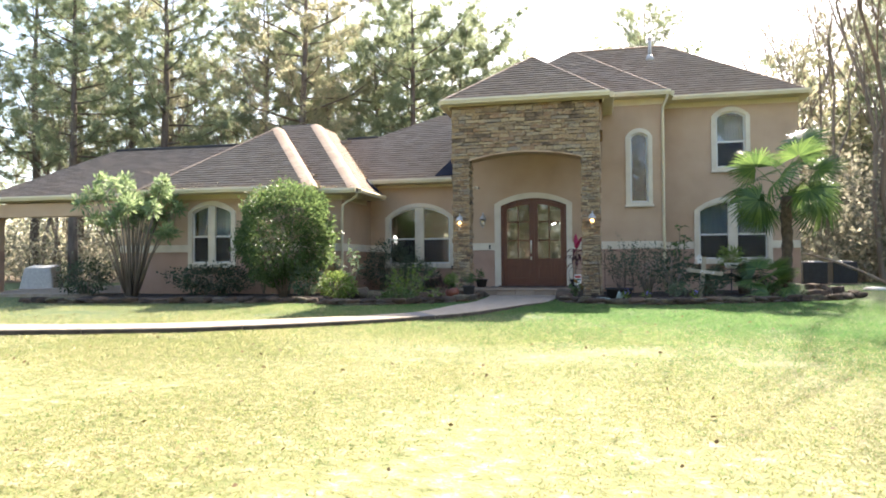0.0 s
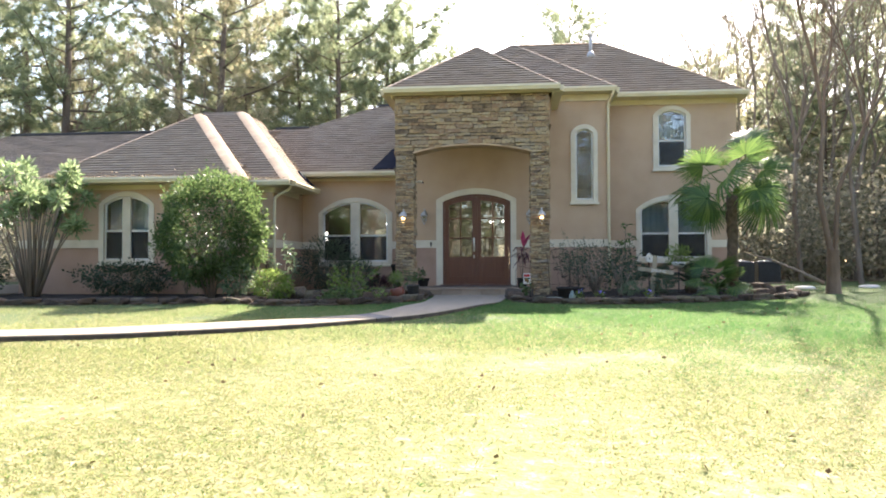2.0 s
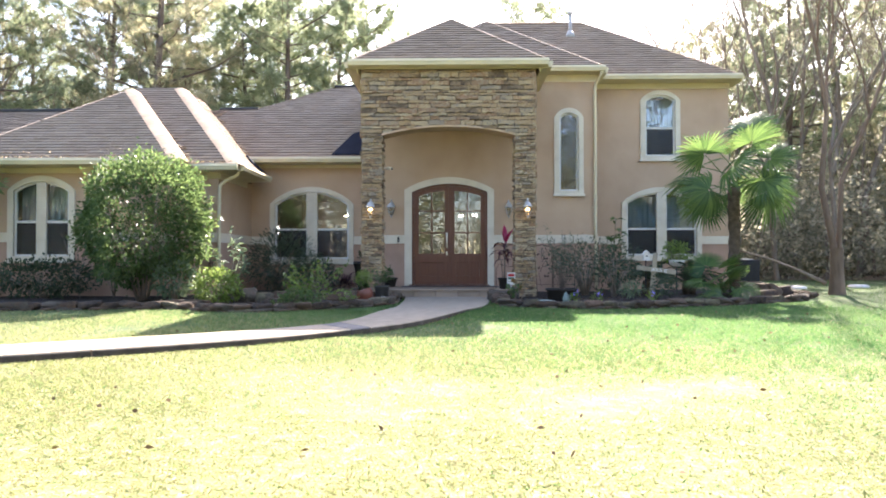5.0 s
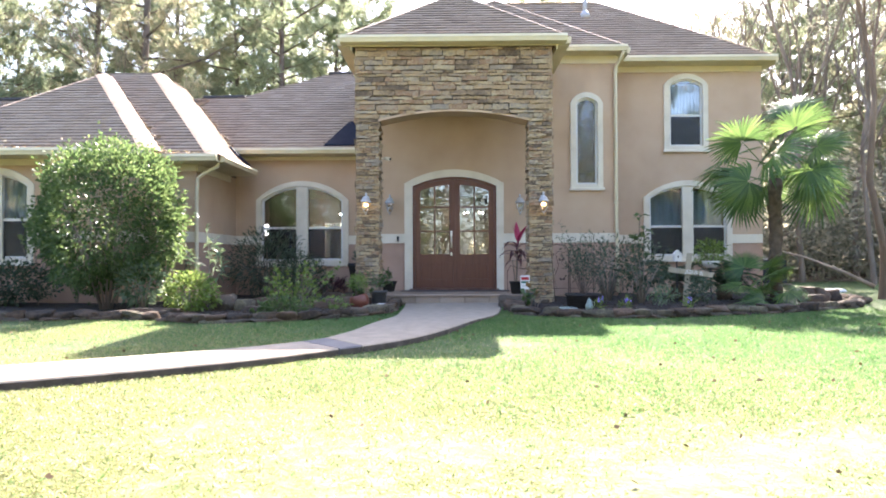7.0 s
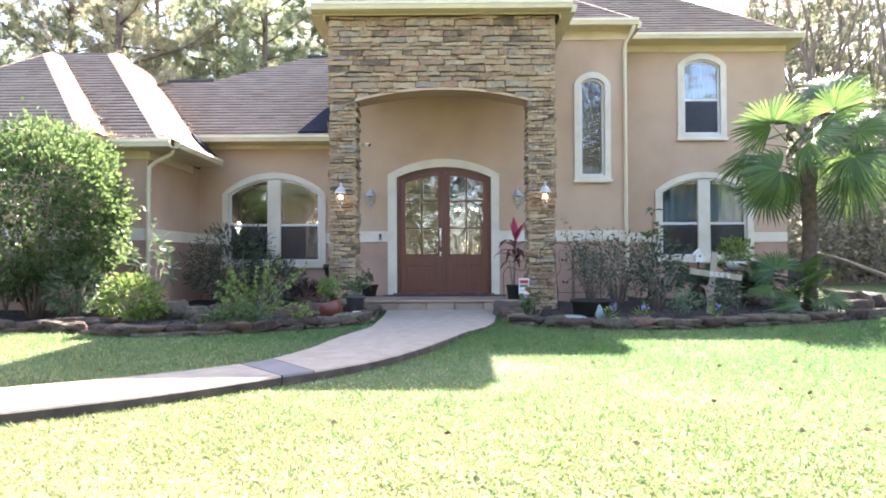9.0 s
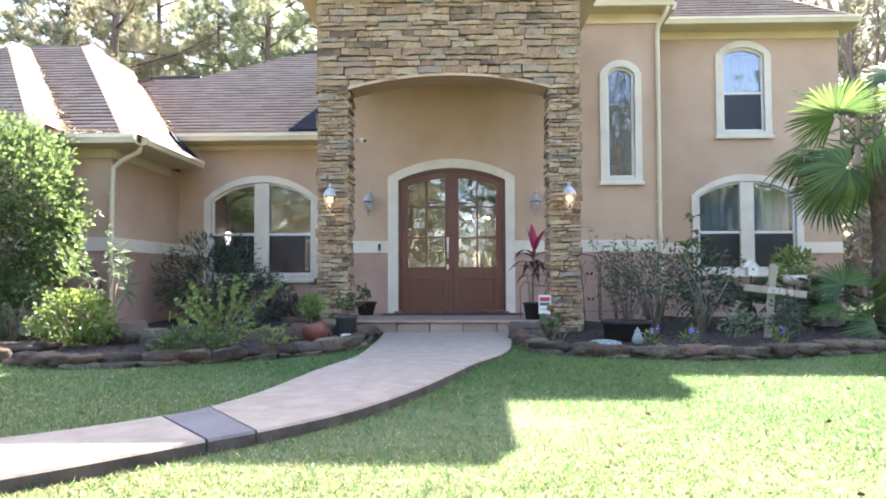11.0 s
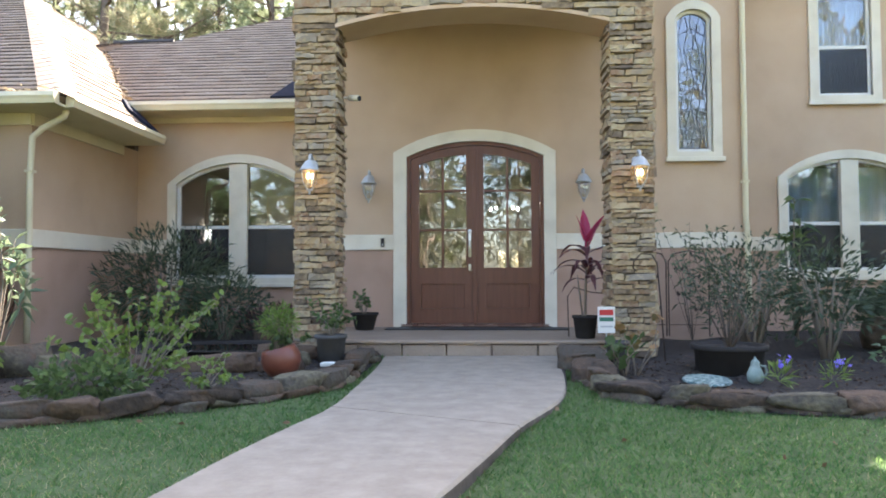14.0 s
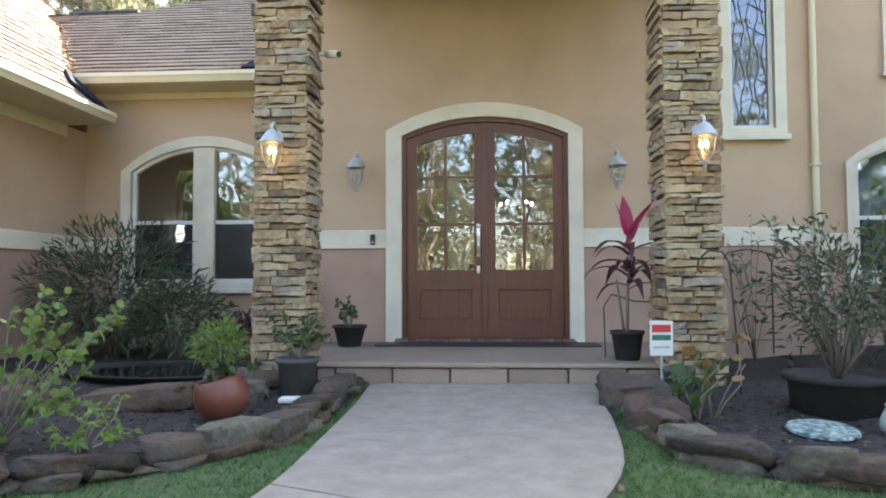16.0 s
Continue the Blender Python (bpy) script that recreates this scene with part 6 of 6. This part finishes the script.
vs = [bm.verts.new(p) for p in ((-0.62, -0.4, 0), (0.62, -0.4, 0), (0.62, 0.4, 0), (-0.62, 0.4, 0), (-0.48, -0.28, 0.82), (0.48, -0.28, 0.82), (0.5, 0.36, 0.92), (-0.5, 0.36, 0.92))]
for f in ((0, 3, 2, 1), (4, 5, 6, 7), (0, 1, 5, 4), (1, 2, 6, 5), (2, 3, 7, 6), (3, 0, 4, 7)):
    bm.faces.new([vs[i] for i in f])
bmesh.ops.bevel(bm, geom=bm.edges[:], offset=0.03, segments=2, affect="EDGES")
part("cabinet", bm, CAST, ub)
part("base", box(bmesh.new(), -0.7, 0.7, -0.5, 0.5, -0.04, 0.06), CONCRETE, ub)
for x, y in ((9.2, 6.8), (10.4, 7.6)):
    ac = thing("air_conditioner", pose(x, y, -0.02), "dark grey outdoor air conditioner behind the house corner", "air conditioner", "condensers")
    part("cabinet", box(bmesh.new(), -0.4, 0.4, -0.4, 0.4, 0.06, 0.82, 0.03), BLACK, ac)
    part("pad", box(bmesh.new(), -0.5, 0.5, -0.5, 0.5, -0.03, 0.06), CONCRETE, ac)
    part("fan_guard", lathe(bmesh.new(), [(0.34, 0.82), (0.34, 0.85), (0.1, 0.87)], 20), CAST, ac)
for x, y in ((11.9, 3.2), (9.6, 2.2)):
    cv = tagged(part("access_cover", lathe(bmesh.new(), [(0.30, -0.02), (0.28, 0.05), (0.2, 0.08), (0.02, 0.09)], 18), WHITE, None, "", True), "round white access cover in the lawn", "utility cover", "lawn covers")
    cv.matrix_basis = pose(x, y, gz(x, y))

# ---------- trees ----------
def tufts(rng, C, O, k, L, W):
    """Needle tufts: k thin blades at every centre C, leaning along O."""
    n = len(C)
    c = np.repeat(C, k, 0)
    d = nrand(rng, n * k) + np.repeat(O, k, 0) * 0.45
    d /= np.linalg.norm(d, axis=1, keepdims=True)
    s = np.cross(d, nrand(rng, n * k))
    s /= np.linalg.norm(s, axis=1, keepdims=True) + 1e-6
    ln = L * rng.uniform(0.6, 1.2, (n * k, 1))
    V = np.stack([c - s * W, c + s * W, c + d * ln], 1).reshape(-1, 3)
    return V, np.arange(n * k * 3).reshape(-1, 3)


def pine(name, h, base, spread, seed, material, label, dens=1.0):
    """A loblolly pine: straight trunk, bent limbs in the upper part, needle tufts in open clumps."""
    rng = np.random.default_rng(seed)
    t = thing(name, pose(0, 0, 0), label, "pine tree", "pines of the wood")
    bm = bmesh.new()
    k = 9
    lean = rng.uniform(-0.02, 0.02, 2) * h
    axis = [Vector((lean[0] * (i / k) ** 2 + 0.06 * math.sin(i * 1.3 + seed), lean[1] * (i / k) ** 2, h * i / k - 0.2 * (i == 0))) for i in range(k + 1)]
    r0 = 0.012 * h + 0.05
    tube(bm, axis, [r0 * (1 - 0.85 * i / k) for i in range(k + 1)], 9)
    C, O = [], []
    nl = int(44 * dens)
    for i in range(nl):
        f = base + (1 - base) * (i + rng.uniform(0, 1)) / nl
        if f > 0.99:
            continue
        p = Vector((lean[0] * f * f, lean[1] * f * f, h * f))
        a = i * 2.4 + rng.uniform(-0.5, 0.5)
        g = (f - base) / (1 - base)
        ln = spread * (0.45 + 0.85 * math.sin(math.pi * min(1, 0.18 + 0.82 * (1 - g)) * 0.62)) * rng.uniform(0.55, 1.15)
        d = Vector((math.cos(a), math.sin(a), rng.uniform(-0.08, 0.45) + 0.35 * g))
        e = p + d * ln + Vector((0, 0, 0.10 * ln))
        mid = p.lerp(e, 0.5) + Vector((rng.uniform(-0.15, 0.15), rng.uniform(-0.15, 0.15), -0.08 * ln))
        rb = 0.012 + 0.011 * ln
        tube(bm, [p, mid, e], [rb, rb * 0.65, rb * 0.25], 5)
        for j in range(int(7 + 5.0 * ln)):
            s = rng.uniform(0.38, 1.05)
            q = (p.lerp(mid, s * 2) if s < 0.5 else mid.lerp(e, s * 2 - 1))
            off = nrand(rng, 1)[0] * rng.uniform(0.1, 0.62) * (0.5 + 0.2 * ln)
            C.append(np.array(q) + off * np.array([1, 1, 0.55]))
            O.append(np.array(d) * 0.6 + off)
    part("trunk", bm, BARK, t, "", True)
    V, F = tufts(rng, np.array(C), np.array(O), 28, 0.42, 0.02)
    np_mesh("crown", V, F, material, t)
    return t


def bare(name, h, seed, label, fork=False, lim=5, leafy=0.0):
    """A bare winter tree: a trunk that forks again and again into twigs."""
    rng = np.random.default_rng(seed)
    t = thing(name, pose(0, 0, 0), label, "tree", "bare trees of the wood")
    bm, twigs = bmesh.new(), bmesh.new()
    tips = []

    def grow(p, d, ln, r, depth):
        q = p + d * ln * 0.5 + Vector(rng.normal(size=3) * 0.035 * ln)
        e = q + (d + Vector(rng.normal(size=3) * 0.12)).normalized() * ln * 0.5
        tube(bm if depth < 2 else twigs, [p, q, e], [r, r * 0.85, r * 0.66], 8 if depth == 0 else (6 if depth < 2 else 4 if depth < 3 else 3), cap=False)
        if depth >= lim:
            tips.append(e)
            return
        for i in range(2 if depth < 1 else 3):
            a = rng.uniform(0, 6.28)
            side = d.orthogonal().normalized()
            side = (Matrix.Rotation(a, 3, d) @ side)
            k = rng.uniform(0.25, 0.75) if i else rng.uniform(0.05, 0.25)
            nd = (d + side * k + Vector((0, 0, 0.12))).normalized()
            st = e if i < 2 else q
            grow(st, nd, ln * rng.uniform(0.58, 0.82), r * (0.68 if i == 0 else 0.5), depth + 1)

    if fork:
        tube(bm, [(0, 0, -0.2), (0, 0, 0.05), (0.0, 0, 0.5), (0, 0, 1.15)], [0.26, 0.19, 0.155, 0.145], 10, cap=False)
        grow(Vector((-0.04, 0, 1.0)), Vector((-0.13, 0.02, 1)).normalized(), h * 0.28, 0.085, 0)
        grow(Vector((0.06, 0.03, 0.95)), Vector((0.13, 0, 1)).normalized(), h * 0.26, 0.07, 0)
    else:
        grow(Vector((0, 0, -0.15)), Vector((rng.uniform(-0.06, 0.06), rng.uniform(-0.06, 0.06), 1)).normalized(), h * 0.36, 0.0055 * h + 0.03, 0)
    part("trunk", bm, BARK_TAN if fork else BARK_GREY, t, "", True)
    part("bough_work", twigs, BARK_TAN if fork else BARK_GREY, t, "bare grey twigs", True)["kind"] = "stuff"
    if leafy:
        P = np.repeat(np.array(tips), int(leafy), 0)
        P = P + rng.normal(size=P.shape) * 0.28
        leaves("crown", P, nrand(rng, len(P)), 0.12, 0.065, NEEDLE_WARM, t, "", rng)
    return t


def put(t, x, y, s=1.0, rz=0.0):
    t.matrix_basis = pose(x, y, gz(x, y), 0, 0, rz) @ Matrix.Scale(s, 4)


PINES = [pine("pine_tree", 19, 0.30, 3.1, 1, NEEDLE, "tall pine with dark green tufted limbs behind the house"),
         pine("pine_tree", 17, 0.34, 2.8, 2, NEEDLE, "tall pine with an open green crown"),
         pine("pine_tree", 20, 0.28, 3.8, 3, NEEDLE_WARM, "tall pine with long bent limbs and yellow-green needles", 0.9),
         pine("pine_tree", 15, 0.18, 2.7, 4, NEEDLE, "full pine with dense green tufts", 1.3)]
BARES = [bare("bare_tree", 14, 11, "bare grey winter tree at the wood's edge", lim=6), bare("bare_tree", 12, 12, "bare grey tree with a few pale leaves", lim=6, leafy=3), bare("bare_tree", 16, 13, "tall bare tree in the wood", lim=6, leafy=2)]
spots_p = [(2, -13.8, 15.0, 0.98), (0, -20.5, 12.5, 1.0), (1, -8.2, 17.5, 1.0), (3, -6.3, 21.0, 1.04), (3, -5.0, 24.0, 1.08), (3, 5.0, 26.0, 1.12), (1, -17.0, 17.0, 1.0), (3, -10.8, 19.0, 0.95), (2, -25.0, 16.0, 1.0), (0, -29.0, 13.0, 1.0),
           (1, -24.0, 10.0, 1.0), (3, -16.5, 21.0, 1.0), (0, -12.5, 27.0, 1.0), (1, -32.0, 20.0, 1.1), (2, -21.0, 25.0, 1.0), (3, -27.0, 27.0, 1.1), (0, -36.0, 14.0, 1.0), (1, -18.5, 31.0, 1.1), (3, -33.0, 9.0, 0.9), (2, -9.0, 32.0, 0.9), (2, -15.2, 22.5, 1.0), (0, -26.0, 21.0, 1.05), (1, -10.4, 24.5, 1.0), (1, 18.5, 23.5, 1.0), (3, 24.0, 27.0, 1.2), (2, 29.5, 18.0, 1.0),
           (0, 17.0, 18.0, 0.9), (1, 22.0, 14.0, 0.95), (2, 25.0, 22.0, 0.9), (3, 19.5, 27.0, 1.0), (0, 29.0, 12.0, 1.0), (1, 14.5, 30.0, 0.85)]
spots_b = [(0, 11.5, 12.5, 1.0), (1, 13.5, 7.0, 1.0), (2, 15.2, 11.0, 1.0), (0, 12.6, 17.0, 1.05), (1, 17.5, 8.5, 1.1), (2, 19.0, 4.5, 1.0), (0, 16.4, 4.0, 0.95), (1, 21.0, 9.0, 1.1), (2, 9.3, 18.5, 0.95), (0, 14.0, 21.0, 1.1), (1, 23.5, 5.0, 1.0), (2, 25.0, 10.0, 1.1),
           (0, 20.5, 1.0, 0.9), (1, 18.2, 15.0, 1.1), (2, 12.0, 24.0, 1.0), (0, -15.0, 13.0, 0.85), (1, -19.0, 15.5, 0.9), (2, -22.0, 13.0, 0.8), (1, -11.5, 16.0, 0.7), (1, -27.0, 12.0, 0.9), (0, 27.0, 2.0, 1.0), (2, 30.0, 6.0, 1.0), (2, 12.4, 9.4, 0.95), (0, 13.8, 13.5, 1.15), (1, 15.6, 6.4, 1.05), (2, 17.2, 12.4, 1.2), (0, 19.6, 7.2, 1.15), (1, 11.2, 15.6, 1.1), (2, 22.6, 12.4, 1.3), (0, 16.0, 15.2, 1.25), (1, 20.4, 17.6, 1.3), (2, 13.0, 19.4, 1.2), (0, 26.0, 14.0, 1.3), (2, 21.8, 6.2, 1.2), (1, -30.0, 17.0, 1.0), (1, 16.5, 18.0, 1.0), (0, 24.0, 16.0, 1.2)]
back = random.Random(3)
for i in range(34):
    spots_p.append((i % 4, -46 + 2.8 * i + back.uniform(-2, 2), -38 - back.uniform(0, 14), back.uniform(0.8, 1.1)))
for i in range(10):
    spots_b.append((i % 3, -40 + 9 * i + back.uniform(-3, 3), -36 - back.uniform(0, 12), back.uniform(0.8, 1.1)))
for i in range(16):
    spots_p.append((i % 4, -70 + 9.3 * i + back.uniform(-3, 3), 42 + back.uniform(0, 16), back.uniform(0.9, 1.15)))
for i in range(8):
    spots_p.append((i % 4, back.choice((-1, 1)) * (48 + back.uniform(0, 12)), -30 + 9 * i, back.uniform(0.9, 1.1)))
for kinds, spots in ((PINES, spots_p), (BARES, spots_b)):
    seen = set()
    for k, x, y, s in spots:
        rz = back.uniform(0, 360)
        if k not in seen:
            seen.add(k)
            put(kinds[k], x, y, s, rz)
        else:
            copy_thing(kinds[k], pose(x, y, gz(x, y), 0, 0, rz) @ Matrix.Scale(s / kinds[k].scale[0], 4))
yt = bare("yard_tree", 13.5, 21, "bare double-trunked yard tree with pale brown bark", True, lim=6)
yt.matrix_basis = pose(9.0, -1.0, 0) @ Matrix.Scale(0.95, 4)
tagged(yt, category="tree", group="yard trees")
lb = thing("fallen_limb", pose(8.55, -0.4, 0.0), "pale broken limb leaning against the yard tree", "branch")
part("limb", tube(bmesh.new(), [(0.35, -0.3, 0.25), (-0.1, 0.1, 0.55), (-0.7, 0.4, 0.85), (-1.3, 0.7, 1.05)], [0.045, 0.04, 0.03, 0.015], 6), BARK_GREY, lb, "", True)

# younger trees with thin leaves that fill the wood
YOUNG = [bare("sapling", 9, 31, "slim young tree with thin pale green leaves", leafy=7, lim=4), bare("sapling", 11, 32, "slim young tree with sparse yellow-brown leaves", leafy=6, lim=4)]
yr = random.Random(6)
sp = [(yr.uniform(10.5, 34), yr.uniform(8, 30)) for _ in range(34)] + [(yr.uniform(17, 36), yr.uniform(-3, 8)) for _ in range(12)] + [(yr.uniform(-40, -14), yr.uniform(11.5, 32)) for _ in range(30)] + [(yr.uniform(-45, 45), yr.uniform(-46, -31)) for _ in range(34)] + [(yr.uniform(-12, 9), yr.uniform(20, 34)) for _ in range(9)]
for i, (x, y) in enumerate(sp):
    s, rz = yr.uniform(0.75, 1.35), yr.uniform(0, 360)
    if i < 2:
        put(YOUNG[i], x, y, s, rz)
    else:
        copy_thing(YOUNG[i % 2], pose(x, y, gz(x, y), 0, 0, rz) @ Matrix.Scale(s / YOUNG[i % 2].scale[0], 4))

# undergrowth of the woods
rng = np.random.default_rng(77)
P = []
for x0, x1, y0, y1, n, hh in ((-42, -13.5, 10.5, 24, 30000, 4.2), (9.5, 34, 9.5, 22, 52000, 6.5), (15.5, 36, -4, 9.5, 20000, 4.0), (-13, 9, 19, 27, 9000, 4.0), (-46, 46, -46, -33, 60000, 8.5), (-45, -26, -8, 11, 12000, 3.0)):
    m = max(30, n // 170)
    cx, cy, ch = rng.uniform(x0, x1, m), rng.uniform(y0, y1, m), rng.uniform(0.5, 1.0, m) * hh
    i = rng.integers(0, m, n)
    r = nrand(rng, n) * rng.uniform(0.3, 1.0, (n, 1)) ** 0.5
    P.append(np.stack([cx[i] + r[:, 0] * ch[i] * 0.55, cy[i] + r[:, 1] * ch[i] * 0.55, np.abs(ch[i] * 0.5 + r[:, 2] * ch[i] * 0.55)], 1))
P = np.concatenate(P)
ug = leaves("undergrowth", P, nrand(rng, len(P)) + np.array([0, 0, 0.3]), 0.24, 0.12, BRUSH, None, "", rng)
tagged(ug, "tangled brown-green undergrowth along the wood's edge", "undergrowth", kind="stuff")
P = []
for x0, x1, y0, y1, n, hh in ((-75, 75, 38, 62, 42000, 13), (36, 62, -40, 40, 20000, 12), (-66, -44, -40, 40, 20000, 12), (-62, 62, -64, -48, 34000, 15), (11, 38, 20, 36, 52000, 14)):
    m = max(30, n // 260)
    cx, cy, ch = rng.uniform(x0, x1, m), rng.uniform(y0, y1, m), rng.uniform(0.35, 1.0, m) * hh
    i = rng.integers(0, m, n)
    r = nrand(rng, n) * rng.uniform(0.2, 1.0, (n, 1)) ** 0.5
    P.append(np.stack([cx[i] + r[:, 0] * 3.2, cy[i] + r[:, 1] * 3.2, np.abs(ch[i] * 0.5 + r[:, 2] * ch[i] * 0.55)], 1))
P = np.concatenate(P)
tagged(leaves("far_woods", P, nrand(rng, len(P)) + np.array([0, 0, 0.3]), 0.5, 0.26, NEEDLE_WARM, None, "", rng), "hazy green-brown woods beyond the yard", "woods", kind="stuff")
fl = setting(np_mesh("wood_floor", [(x, y, z) for x, y, z in ((-60, 9.8, 0.012), (60, 9.8, 0.012), (60, 60, 0.012), (-60, 60, 0.012))], [(0, 1, 2, 3)], mat("leaf_litter", [(0.07, 0.05, 0.032), (0.14, 0.10, 0.062), (0.21, 0.155, 0.10)], 1.5, 0.95, bump=0.8, fine=25, dist=0.05, coords="World")), "brown leaf litter on the wood's floor", "ground")

# ---------- lawn ----------
def inside(px, py, poly):
    c = np.zeros(len(px), bool)
    for (x0, y0), (x1, y1) in zip(poly, poly[1:] + poly[:1]):
        k = ((y0 > py) != (y1 > py)) & (px < (x1 - x0) * (py - y0) / (y1 - y0 + 1e-12) + x0)
        c ^= k
    return c


rng = np.random.default_rng(9)
GX, GY = [], []
for x0, x1, y0, y1, n in ((-5.5, 7, -14.0, -2, 330000), (-11, 11, -19, -5, 260000), (-18, 16, -19.5, -3, 120000), (7.5, 20, -6, 9, 40000), (-7, 8.5, -17.5, -10, 420000)):
    soft = 1.5 if n == 420000 else 0.5
    GX.append(rng.uniform(x0, x1, n) + rng.normal(size=n) * soft), GY.append(y1 - (y1 - y0) * rng.uniform(0, 1, n) ** (1.0 if n < 250000 else 1.25) + rng.normal(size=n) * soft)
px, py = np.concatenate(GX), np.concatenate(GY)
walk_poly = [tuple(p) for p in SL] + [tuple(p) for p in SR[::-1]]
bw_poly = [tuple(p) for p in BED_W] + [(-12.2, 6), (-0.9, 6)]
be_poly = [tuple(p) for p in BED_E] + [(8.1, 8), (0.9, 8)]
pad = [(-17.2, -3.4), (-12.0, -3.4), (-12.0, 7.4), (-17.2, 7.4)]
patch = np.array([noise.noise((x * 0.45, y * 0.45, 7)) + 0.5 * noise.noise((x * 1.5, y * 1.5, 2)) for x, y in zip(px[::1], py[::1])])
thin = np.clip(0.92 + 1.2 * patch - 0.25 * (py < -11), 0.06, 1)
keep = ~(inside(px, py, walk_poly) | inside(px, py, bw_poly) | inside(px, py, be_poly) | inside(px, py, pad)) & (rng.uniform(size=len(px)) < thin)
px, py = px[keep], py[keep]
pz = -0.022 * np.clip(-2.2 - py, 0, 20)
n = len(px)
h = rng.uniform(0.012, 0.034, n) * np.clip(1.15 + 0.11 * (py + 8), 0.6, 1.15)
a = rng.uniform(0, 6.28, n)
w = rng.uniform(0.0022, 0.0048, n) * np.clip(1.0 - 0.1 * (py + 8), 1.0, 1.5)
lx, ly = rng.normal(size=n) * 0.022, rng.normal(size=n) * 0.022
base = np.stack([px, py, pz - 0.002], 1)
s = np.stack([np.cos(a) * w, np.sin(a) * w, np.zeros(n)], 1)
V = np.stack([base - s, base + s, base + np.stack([lx, ly, h], 1)], 1).reshape(-1, 3)
V = V.reshape(-1, 3, 3)
# more green blades towards the house, whose darker colour carries part of its shade
lush = np.clip(0.70 + 0.14 * (py + 8.0) + 0.095 * px, 0.10, 0.97) > rng.uniform(size=n)
for pick, material, label in ((lush, GRASS_GREEN, "short green lawn grass near the house"), (~lush, GRASS, "short patchy straw-coloured lawn grass")):
    q = V[pick].reshape(-1, 3)
    tagged(np_mesh("lawn_grass", q, np.arange(len(q)).reshape(-1, 3), material), label, "grass", kind="stuff")
m = 420
P = np.stack([rng.uniform(-9, 9, m), rng.uniform(-18, -4.5, m), np.zeros(m)], 1)
P[:, 2] = -0.022 * np.clip(-2.2 - P[:, 1], 0, 20) + 0.03
d = nrand(rng, m) * np.array([1, 1, 0.3])
tagged(leaves("fallen_leaves", P, d, 0.05, 0.032, mat("dead_leaf", [(0.09, 0.05, 0.025), (0.17, 0.10, 0.05), (0.25, 0.16, 0.09)], 5, 0.9, bump=0, by="island"), None, "", rng), "dry brown leaves scattered on the lawn", "fallen leaves", kind="stuff")

# ---------- ledge stone facing ----------
def ledge_mesh(seed):
    rnd = random.Random(seed)
    bm = box(bmesh.new(), -0.5, 0.5, -0.5, 0.5, -0.5, 0.5)
    bmesh.ops.subdivide_edges(bm, edges=[e for e in bm.edges if abs(e.verts[0].co.x - e.verts[1].co.x) > 0.5], cuts=2)
    for v in bm.verts:
        v.co += Vector((rnd.uniform(-0.03, 0.02) * (1 if v.co.x > 0 else -1), rnd.uniform(-0.16, 0.16) if v.co.y < 0 else 0, rnd.uniform(-0.17, 0.07) * (1 if v.co.z > 0 else -1)))
    ob = part("ledge_stone", bm, STONE)
    me = ob.data
    bpy.data.objects.remove(ob)
    return me


LEDGE = [ledge_mesh(i) for i in range(12)]
ls = random.Random(8)


def face(parent, origin, along, out, u0, u1, z0, z1, hmin, hmax, wmin, wmax, hole=None):
    """Courses of ledge stones on an upright face; hole(z) gives a stretch of u left open."""
    along, out = Vector(along), Vector(out)
    z = z0
    count = 0
    while z < z1 - 0.02:
        h = min(ls.uniform(hmin, hmax), z1 - z)
        spans = [(u0, u1)]
        if hole:
            g = hole(z + h * 0.35)
            if g:
                spans = [(u0, g[0]), (g[1], u1)]
        for a, b in spans:
            at = a
            while at < b - 0.01:
                w = ls.uniform(wmin, wmax)
                if b - at - w < wmin * 0.6:
                    w = b - at
                d = ls.uniform(0.05, 0.088)
                o = new("ledge_stone", ls.choice(LEDGE))
                o.parent = parent
                p = Vector(origin) + along * (at + w / 2) - out * (0.035 - d / 2) * 1.0
                basis = Matrix((along, -out, Vector((0, 0, 1)))).transposed().to_4x4()
                dz = ls.uniform(-0.006, 0.006)
                o.matrix_basis = Matrix.Translation((p.x, p.y, z + h / 2 + dz)) @ basis @ pose(0, 0, 0, 0, ls.uniform(-2.6, 2.6), 0) @ Matrix.Diagonal((w - 0.006, d, h - 0.006, 1))
                at += w
                count += 1
        z += h
    return count


for (a, b), nm in zip(PIERS, ("pier_west", "pier_east")):
    o = bpy.data.objects[nm]
    inner = 1 if a < 0 else -1
    face(o, (0, YF + 0.03, 0), (1, 0, 0), (0, -1, 0), a - 0.02, b + 0.02, 0.02, 3.5, 0.034, 0.078, 0.11, 0.30)
    face(o, (b if a < 0 else a, 0, 0), (0, 1, 0), (inner, 0, 0), YF + 0.01, YF + 0.47, 0.02, 3.53, 0.034, 0.078, 0.2, 0.46)
    face(o, (a if a < 0 else b, 0, 0), (0, 1, 0), (-inner, 0, 0), YF + 0.01, YF + 0.47, 0.02, 4.93, 0.10, 0.16, 0.2, 0.46)


def opening(z):
    """The stretch of the header that the arch leaves open at height z."""
    if z >= 3.71:
        return None
    x = 0.0
    while x < 1.44 and arc(x, -1.45, 1.45, 3.54, 3.73) > z:
        x += 0.02
    return (-x, x)


face(bpy.data.objects["portico_header"], (0, YF + 0.03, 0), (1, 0, 0), (0, -1, 0), -1.90, 1.90, 3.5, 4.93, 0.055, 0.125, 0.16, 0.50, opening)
